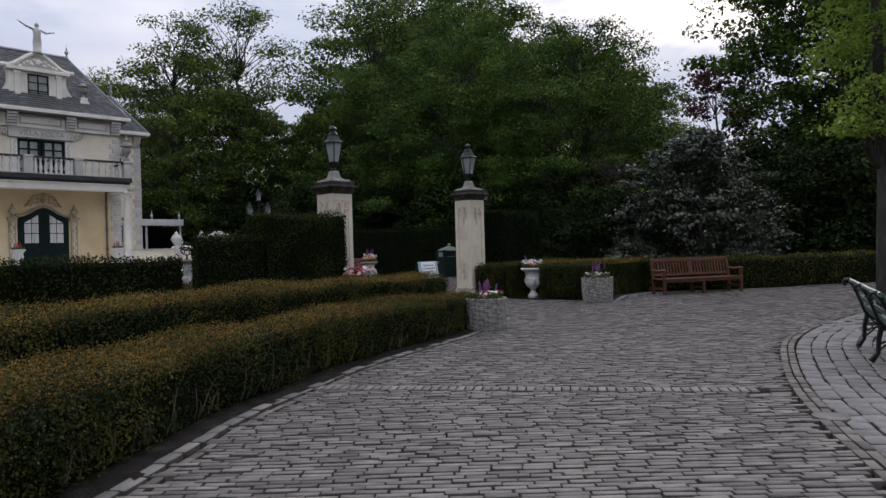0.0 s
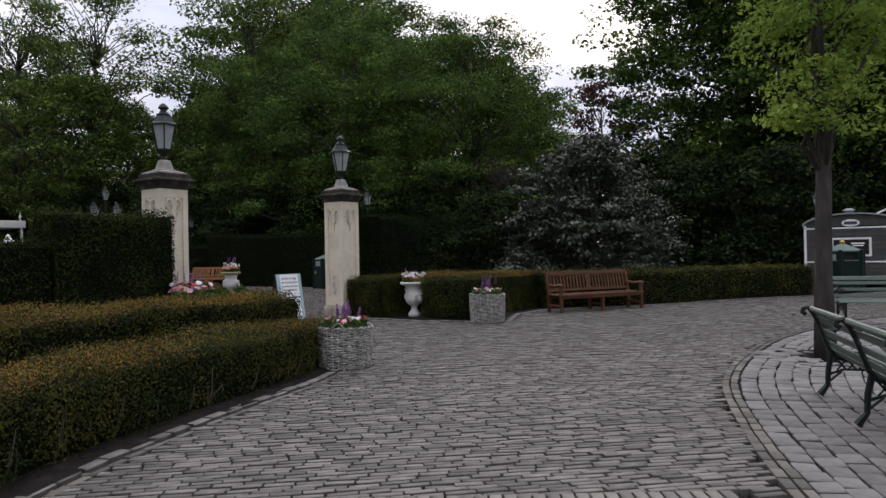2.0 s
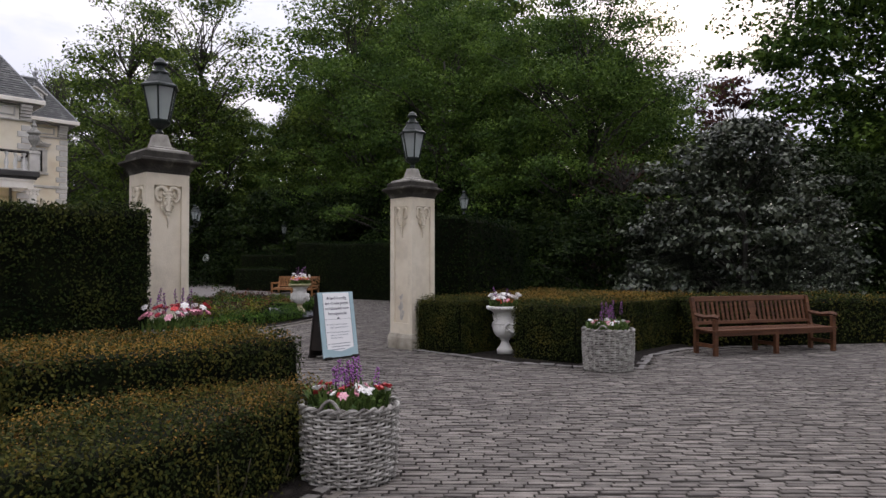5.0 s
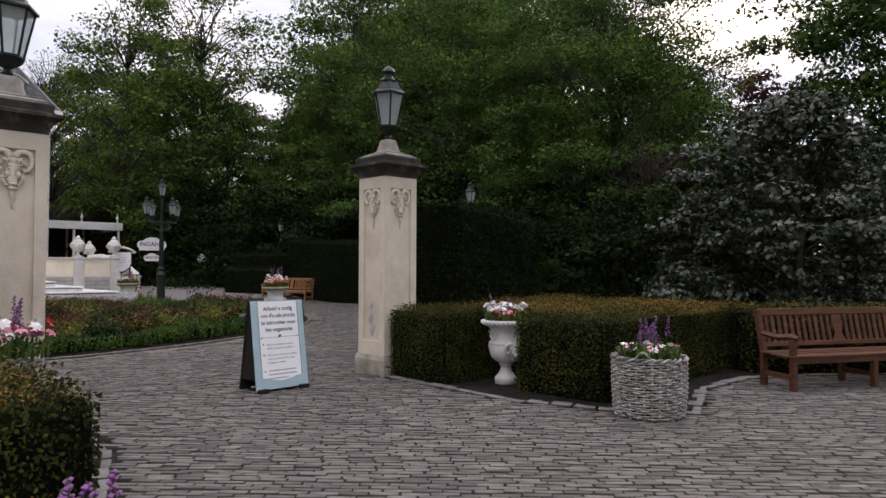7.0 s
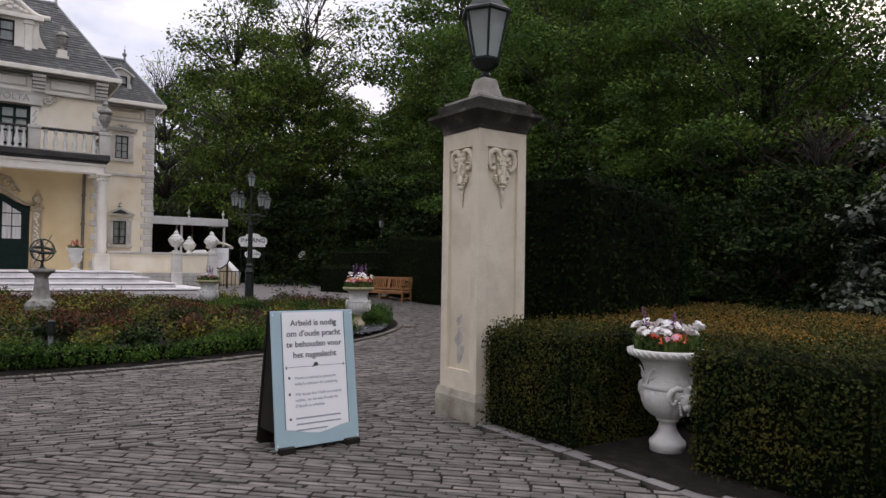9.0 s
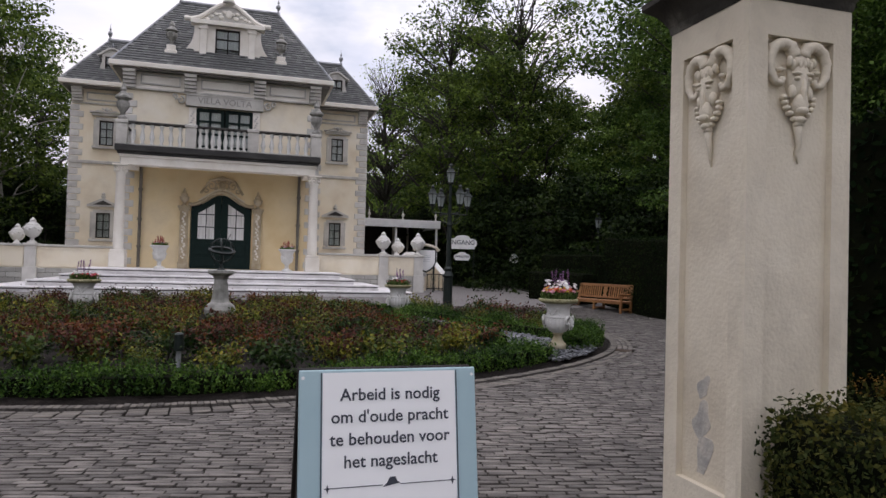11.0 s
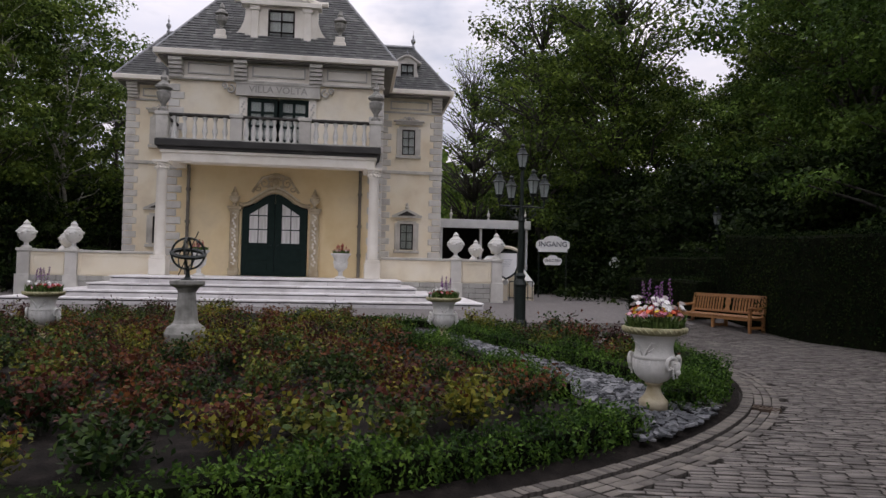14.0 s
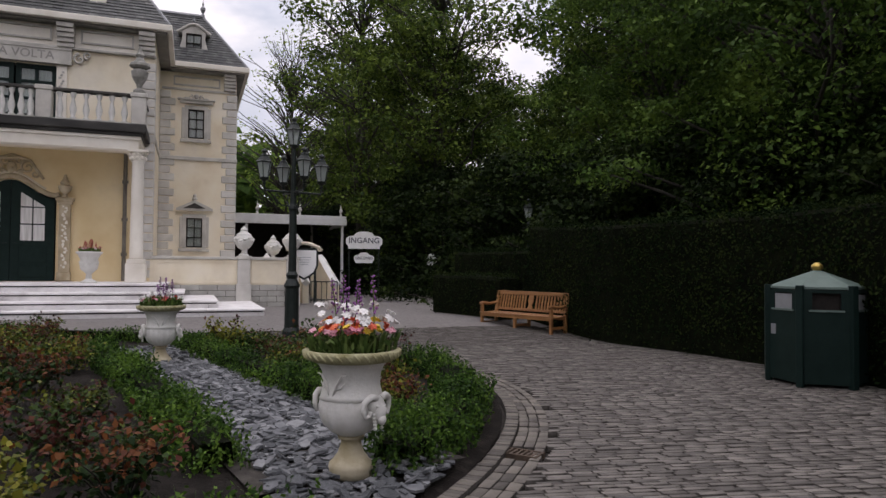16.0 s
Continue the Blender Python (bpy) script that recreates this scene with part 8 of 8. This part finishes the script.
def tufts(name, x0, x1, y0, y1, count, h, label, mat):
    """Strap-leaved ground cover."""
    ob = thing(name, pose((x0 + x1) / 2, (y0 + y1) / 2, 0), label, "plants", kind="stuff")
    r = random.Random(3)
    vs, fs = [], []
    for _ in range(count):
        p = Vector((r.uniform(x0 - x1, x1 - x0) / 2, r.uniform(y0 - y1, y1 - y0) / 2, 0))
        a = r.uniform(0, 6.28)
        d = Vector((math.cos(a), math.sin(a), 0))
        s = Vector((-d.y, d.x, 0)) * 0.009
        hh, out = h * r.uniform(0.6, 1.1), h * r.uniform(0.1, 0.6)
        k = len(vs)
        for t, w in ((0, 1), (0.6, 0.8), (1, 0.1)):
            c = p + d * out * t * t + Vector((0, 0, hh * (t - 0.3 * t ** 3)))
            vs += [tuple(c - s * w), tuple(c + s * w)]
        fs += [(k, k + 1, k + 3, k + 2), (k + 2, k + 3, k + 5, k + 4)]
    me = bpy.data.meshes.new(name)
    me.from_pydata(vs, [], fs)
    tagged(mesh_part("blades", me, mat, ob), kind="stuff")


tufts("iris_leaves", -11.4, -8.6, 19.4, 22.6, 2600, 0.85, "grey-green strap leaves behind the low hedge", M_FLOWER_LEAF)


# young lime in the bench circle
def circle_tree():
    ob = make_tree("young_lime_tree", 10.5, 3.0, 1.0, M_LEAF_LIGHT, "young lime tree with a grey trunk amid the benches", 170, 120, 0.085, 0.36, 0.125, seed=71, gap=0.25, limbs=26, straight=True)
    ob.matrix_world = pose(-2.55, 12.55, 0)
    return ob


circle_tree()


def far_woods():
    """A distant wall of trees all round, seen only through gaps."""
    r = np.random.default_rng(8)
    n = 30000
    a = r.random(n) * 2 * math.pi
    d = 112 + 14 * r.random(n)
    top = 15 + 4 * np.sin(a * 9) + 3 * np.sin(a * 23 + 1) + 2 * r.normal(size=n)
    z = r.random(n) ** 0.8 * top
    c = np.stack([-20 + d * np.cos(a), 10 + d * np.sin(a), z], axis=1)
    nr = np.stack([-np.cos(a), -np.sin(a), 0.4 + 0 * a], axis=1) + r.normal(size=(n, 3)) * 0.6
    ob = mesh_part("far_woods", quads_mesh("far_woods", c, nr, 2.2 + 1.6 * r.random(n), 0.75), M_LEAF_DARK)
    tagged(ob, "distant dark woods all round the garden", "woods", kind="stuff")


far_woods()

# ---- paving: clinker pavers in courses, granite setts round the tree, kerbs ----
def side_of(path, x, y):
    """Signed distance to a plan line, positive on its right."""
    P = np.array([[p[0], p[1]] for p in path])
    a, b = P[:-1], P[1:]
    d = b - a
    best = np.full(len(x), 1e9)
    sign = np.zeros(len(x))
    for (ax, ay), (dx, dy) in zip(a, d):
        L = dx * dx + dy * dy + 1e-9
        t = np.clip(((x - ax) * dx + (y - ay) * dy) / L, 0, 1)
        ex, ey = x - ax - t * dx, y - ay - t * dy
        q = ex * ex + ey * ey
        cr = ex * dy - ey * dx
        m = q < best
        best = np.where(m, q, best)
        sign = np.where(m, np.sign(cr), sign)
    return sign * np.sqrt(best)


CIRCLE = smooth_path([(0.6, 2.2), (-0.25, 3.5), (-1.0, 4.78), (-1.46, 5.6), (-2.07, 6.83), (-2.66, 8.34), (-3.22, 10.2), (-3.45, 12.3), (-3.38, 14.7), (-2.75, 17.6), (-1.7, 19.4), (0.2, 21.0), (2.5, 22.0)])
BED_EDGE = [(-13.4, 14.2), (-11.6, 14.15), (-10.4, 14.15), (-9.45, 14.5), (-8.75, 14.95), (-9.05, 15.7), (-9.35, 16.4), (-9.3, 17.6), (-8.2, 19.6), (-5.6, 23.5), (-3.6, 26.1), (-1.0, 29.5)]
GATE_EDGE = [(-7.55, 8.6), (-8.2, 8.95), (-9.5, 9.45), (-11.2, 10.05), (-12.7, 10.2)]


def piece_mesh(name, items, inset, depth, material):
    """Many slightly bevelled pavers in one mesh: rows of (x, y, z, angle, length, width, tilt, tilt)."""
    it = np.asarray(items)
    n = len(it)
    ca, sa = np.cos(it[:, 3]), np.sin(it[:, 3])
    sx = np.array([-1, 1, 1, -1]) * 0.5
    sy = np.array([-1, -1, 1, 1]) * 0.5
    # thin pavers keep sharp arrises, larger stones have a worn bevel
    levels = ((0.0, -depth), (inset, 0.0)) if inset < 0.006 else ((0.0, -depth), (0.0, -inset * 0.7), (inset, 0.0))
    nl = len(levels)
    out = np.zeros((n, 4 * nl, 3))
    for k, (dx, dz) in enumerate(levels):
        u = sx[None, :] * (it[:, 4:5] - 2 * dx)
        v = sy[None, :] * (it[:, 5:6] - 2 * dx)
        out[:, 4 * k:4 * k + 4, 0] = it[:, 0:1] + u * ca[:, None] - v * sa[:, None]
        out[:, 4 * k:4 * k + 4, 1] = it[:, 1:2] + u * sa[:, None] + v * ca[:, None]
        out[:, 4 * k:4 * k + 4, 2] = it[:, 2:3] + dz + u * it[:, 6:7] + v * it[:, 7:8]
    faces = []
    for k in range(nl - 1):
        for j in range(4):
            faces.append((4 * k + j, 4 * k + (j + 1) % 4, 4 * k + 4 + (j + 1) % 4, 4 * k + 4 + j))
    faces.append(tuple(range(4 * nl - 4, 4 * nl)))
    f = np.array(faces)
    idx = (f[None] + 4 * nl * np.arange(n)[:, None, None]).reshape(-1)
    me = bpy.data.meshes.new(name)
    me.vertices.add(4 * nl * n)
    me.vertices.foreach_set("co", out.astype(np.float32).ravel())
    me.loops.add(len(idx))
    me.loops.foreach_set("vertex_index", idx.astype(np.int32))
    me.polygons.add(len(idx) // 4)
    me.polygons.foreach_set("loop_start", np.arange(0, len(idx), 4, dtype=np.int32))
    me.update(calc_edges=True)
    # the flanks keep the dark sand of the joints
    me.polygons.foreach_set("material_index", np.tile(np.array([1] * 4 + [0] * (4 * nl - 7), dtype=np.int32), n))
    me.materials.append(material)
    me.materials.append(M_JOINT)
    return me


def lay(name, rest_name, items, pick, parent, inset, depth, material, label=""):
    """Lay pieces: those picked by a stretch of the plan as parts of their own, the rest joined."""
    items = np.asarray(items)
    sel = np.zeros(len(items), bool)
    if pick is not None:
        x0, x1, y0, y1 = pick
        w = np.where((items[:, 0] > x0) & (items[:, 0] < x1) & (items[:, 1] > y0) & (items[:, 1] < y1))[0][:300]
        sel[w] = True
    lib = {}
    for row in items[sel]:
        key = (round(row[4] / 0.02), round(row[5] / 0.02), round(row[6] * 60))
        if key not in lib:
            lib[key] = piece_mesh(name, [(0, 0, 0, 0, row[4], row[5], row[6], row[7])], inset, depth, material)
        o = new(name, lib[key])
        o.parent = parent
        o.matrix_basis = pose(row[0], row[1], row[2], 0, 0, math.degrees(row[3]))
    if (~sel).any():
        ob = tagged(new(rest_name, piece_mesh(rest_name, items[~sel], inset, depth, material)), kind="stuff")
        ob.parent = parent
        if label:
            ob["label"] = label


def courses(angle, x0, x1, y0, y1, length, pitch, seed):
    """Running-bond rows along angle (degrees) that cover a plan rectangle."""
    r = np.random.default_rng(seed)
    a = radians(angle)
    ca, sa = math.cos(a), math.sin(a)
    cx, cy = (x0 + x1) / 2, (y0 + y1) / 2
    half = math.hypot(x1 - x0, y1 - y0) / 2
    rows = []
    nv = int(2 * half / pitch)
    for j in range(nv):
        v = -half + j * pitch
        u = -half + r.random() * length
        n = int(2 * half / length)
        uu = u + np.arange(n) * length + r.normal(size=n) * 0.004
        vv = v + 0.016 * np.sin(uu * 0.9 + j * 0.03) + r.normal(size=n) * 0.003
        x, y = cx + uu * ca - vv * sa, cy + uu * sa + vv * ca
        ok = (x > x0) & (x < x1) & (y > y0) & (y < y1)
        x, y = x[ok], y[ok]
        m = len(x)
        rows.append(np.stack([x, y, r.normal(size=m) * 0.003, a + r.normal(size=m) * 0.012, length - 0.005 - 0.008 * r.random(m) ** 2, pitch - 0.0045 - 0.006 * r.random(m) ** 2, r.normal(size=m) * 0.010, r.normal(size=m) * 0.02], axis=1))
    return np.vstack(rows)


def lift(items):
    items[:, 2] += np.array([ground_z(a, 0) for a in items[:, 0]])
    return items


def in_oval(x, y, a, b):
    return (np.abs(x + 25) / a) ** 1.85 + (np.abs(y - 10.9) / b) ** 1.85 < 1


pave = tagged(thing("paved_court", pose(0, 0, 0), "grey clinker paving of the court and the drive", "paving", kind="structure"))
SOLDIER = [(-6.3, 3.78), (-4.07, 5.36), (-2.35, 6.58)]
b1 = courses(44.5, -13.6, 7, -4, 31, 0.20, 0.066, 1)
x, y = b1[:, 0], b1[:, 1]
keep = (side_of(KERB_A, x, y) > 0.10) | (y > 8.6)
keep &= (side_of(CIRCLE, x, y) < -0.09)
keep &= ~((side_of(BED_EDGE, x, y) < 0.12) & (x > -13.4) & (y > 13.9))
keep &= ~((side_of(GATE_EDGE, x, y) < 0.12) & (x < -7.5) & (x > -12.8) & (y < 10.4))
keep &= np.abs(side_of(SOLDIER, x, y)) > 0.085
keep &= x > -13.5
lay("paver", "paver_field", b1[keep], (-3.2, -1.6, 1.7, 4.2), pave, 0.003, 0.05, M_BRICK)
b2 = courses(79, -36, -13.5, -8, 30, 0.20, 0.067, 2)
x, y = b2[:, 0], b2[:, 1]
keep = ~in_oval(x, y, BED_A + 0.47, BED_B + 0.47) & in_oval(x, y, 13.0, 15.5) & (x > -31.5)
lay("paver", "paver_field", lift(b2[keep]), (-17.4, -15.6, 13.6, 15.8), pave, 0.003, 0.05, M_BRICK)
# soldier course across the court
sold = []
L = math.hypot(SOLDIER[2][0] - SOLDIER[0][0], SOLDIER[2][1] - SOLDIER[0][1])
for k in range(int(L / 0.086)):
    t = (k + 0.5) * 0.086 / L
    sold.append((SOLDIER[0][0] + (SOLDIER[2][0] - SOLDIER[0][0]) * t, SOLDIER[0][1] + (SOLDIER[2][1] - SOLDIER[0][1]) * t, 0.006, radians(35.3 + 90), 0.2, 0.076, 0.0, 0.01 * math.sin(k * 2.3)))
lay("paver", "paver_field", sold, (-9, 0, 0, 9), pave, 0.003, 0.05, M_BRICK)


def along(path, off, length, width, z, seed, gap=0.012, jitter=0.0):
    """Pieces laid end to end along a plan line, set off to its right."""
    r = random.Random(seed)
    pts = [Vector((p[0], p[1], 0)) for p in path]
    acc, out = 0.0, []
    nxt = length / 2
    for a, b in zip(pts, pts[1:]):
        d = b - a
        ln = d.length
        if ln < 1e-6:
            continue
        t = d / ln
        n = Vector((t.y, -t.x, 0))
        while nxt <= acc + ln:
            p = a + t * (nxt - acc) + n * (off + r.uniform(-jitter, jitter))
            out.append((p.x, p.y, z + ground_z(p.x, p.y) + r.uniform(-0.004, 0.006), math.atan2(t.y, t.x) + r.uniform(-0.02, 0.02), length - gap - r.uniform(0, 0.02), width - r.uniform(0, 0.015), r.uniform(-0.015, 0.015), r.uniform(-0.03, 0.03)))
            nxt += length
        acc += ln
    return out


# setts in rings round the tree
setts = []
for k in range(26):
    setts += along(CIRCLE, 0.18 + 0.175 * k, 0.20 + 0.012 * (k % 3), 0.170, 0.0, 40 + k, 0.011, 0.008)
setts = np.array(setts)
setts = setts[(np.hypot(setts[:, 0] + 2.55, setts[:, 1] - 12.55) > 0.75) & (setts[:, 1] < 21)]
setts[:, 6:8] *= 1.6
lay("sett", "sett_field", setts, (-3.4, -1.2, 5.0, 9.6), pave, 0.014, 0.05, M_COBBLE)
edge = along(CIRCLE, 0.04, 0.20, 0.076, 0.008, 90, 0.008) + along(CIRCLE, -0.045, 0.20, 0.076, 0.007, 91, 0.008)
lay("edge_paver", "edge_row", edge, (-3.5, 0, 3.5, 12), pave, 0.006, 0.05, M_BRICK_WARM)
# loosened stones at the foot of the tree
r5 = random.Random(2)
loose = [(-2.55 + q * math.cos(a), 12.55 + q * math.sin(a), -0.005 + r5.uniform(0, 0.03), r5.uniform(0, 3), r5.uniform(0.2, 0.34), r5.uniform(0.14, 0.22), r5.uniform(-0.1, 0.1), r5.uniform(-0.1, 0.1)) for a, q in [(r5.uniform(0, 6.28), r5.uniform(0.3, 0.8)) for _ in range(38)]]
lay("loose_stone", "loose_stones", loose, (-6, 2, 9, 16), pave, 0.02, 0.09, M_COBBLE)

# kerbs
kerb = tagged(thing("bed_kerb", pose(0, 0, 0), "pale flat kerb stones edging the hedge bed", "kerb", kind="structure"))
lay("kerb_stone", "kerb_row", along(KERB_A, -0.03, 0.25, 0.11, 0.018, 70, 0.015, 0.014), (-9, 0, -3, 9), kerb, 0.012, 0.08, M_COBBLE_PALE)
lay("edge_paver", "edge_row", along(KERB_A, 0.09, 0.20, 0.07, 0.0, 71), (-9, 0, -3, 9), kerb, 0.007, 0.05, M_BRICK_WARM)
lay("kerb_stone", "kerb_row", along(GATE_EDGE, 0.0, 0.27, 0.15, 0.012, 72, 0.015, 0.012), (-13, -7, 8, 11), kerb, 0.012, 0.08, M_COBBLE_PALE)
kerb2 = tagged(thing("border_kerb", pose(0, 0, 0), "flat grey kerb stones edging the low hedge", "kerb", kind="structure"))
lay("kerb_stone", "kerb_row", along(BED_EDGE, 0.0, 0.26, 0.16, 0.012, 73, 0.015, 0.012), (-14, 0, 13, 30), kerb2, 0.012, 0.08, M_COBBLE)
# gutter and brick edging round the oval bed
oval = [ellipse(BED_A + 0.10, BED_B + 0.10, t) for t in np.linspace(1.95, -1.6, 300)]
kerb3 = tagged(thing("oval_kerb", pose(0, 0, 0), "brick-on-edge kerb and paved gutter round the rose bed", "kerb", kind="structure"))
on_edge = [(x_, y_, z_ + 0.03, a_ + math.pi / 2, 0.125, 0.056, t1_, t2_) for x_, y_, z_, a_, _, _, t1_, t2_ in along(oval, 0.0, 0.062, 0.125, 0.0, 74)]
lay("edging_brick", "edging_row", on_edge, (-22.5, -18, 13.5, 20), kerb3, 0.007, 0.11, M_BRICK_WARM)
gut = []
for k in range(3):
    gut += along(oval, -0.115 - 0.098 * k, 0.19, 0.094, 0.0 + 0.002 * k, 75 + k, 0.006)
gut = np.array(gut)
gut = gut[np.hypot(gut[:, 0] + 21.4, gut[:, 1] - 18.72) > 0.17]
lay("gutter_paver", "gutter_row", gut, (-22.5, -19.3, 16, 20), kerb3, 0.007, 0.06, M_BRICK_WARM)


def soil_sheet(name, outline, z, label):
    bm = bmesh.new()
    bm.faces.new([bm.verts.new((a, b, z)) for a, b in outline])
    bmesh.ops.triangulate(bm, faces=bm.faces)
    bmesh.ops.subdivide_edges(bm, edges=bm.edges, cuts=5, use_grid_fill=True)
    for v in bm.verts:
        v.co.z += 0.02 * noise.noise(v.co * 2.1)
    tagged(part(name, bm, M_SOIL), label, "ground", kind="structure")


soil_sheet("soil_bed", [(p.x, p.y) for p in KERB_A[::4]] + [(-8.2, 8.95), (-9.5, 9.45), (-11.2, 10.05), (-12.7, 10.2), (-15, 9), (-18, 2), (-12, -6)], 0.015, "dark bare soil under the parterre hedges")
soil_sheet("soil_bed", BED_EDGE + [(-9.0, 40.0), (-24.0, 34.0), (-15.5, 22.0), (-14.6, 18.0)], 0.012, "dark soil and litter under the shrubs")


def manhole():
    ob = thing("manhole_cover", pose(-1.59, 5.91, 0.006), "pale round drain cover in the paving", "cover")
    part("rim", lathe([(0.135, -0.03), (0.135, 0.004), (0.115, 0.006), (0.11, 0.0)], 28), M_COBBLE_PALE, ob)
    part("lid", lathe([(0.109, -0.03), (0.109, 0.003), (0.02, 0.006)], 28), M_COBBLE_PALE, ob)


manhole()


def old_slab():
    ob = thing("stone_slab", pose(-14.6, 5.8, 0.0, 0, 0, 52), "grey stone slab between the hedge rows", "slab")
    part("slab", boxes((-0.5, 0.5, -0.15, 0.15, 0.30, 0.36), bevel=0.01), M_GREY_BLOCK, ob)
    for s in (-1, 1):
        part("support", boxes((s * 0.35 - 0.06, s * 0.35 + 0.06, -0.12, 0.12, 0.0, 0.30)), M_GREY_BLOCK, ob)


old_slab()


# far paving by the villa and beyond, too far off for single pavers
def far_paving():
    sheet("pavement", -48, -31.4, -6, 31, 0.8, -0.012, M_PAVED_FAR, "grey paving before the villa steps")


far_paving()
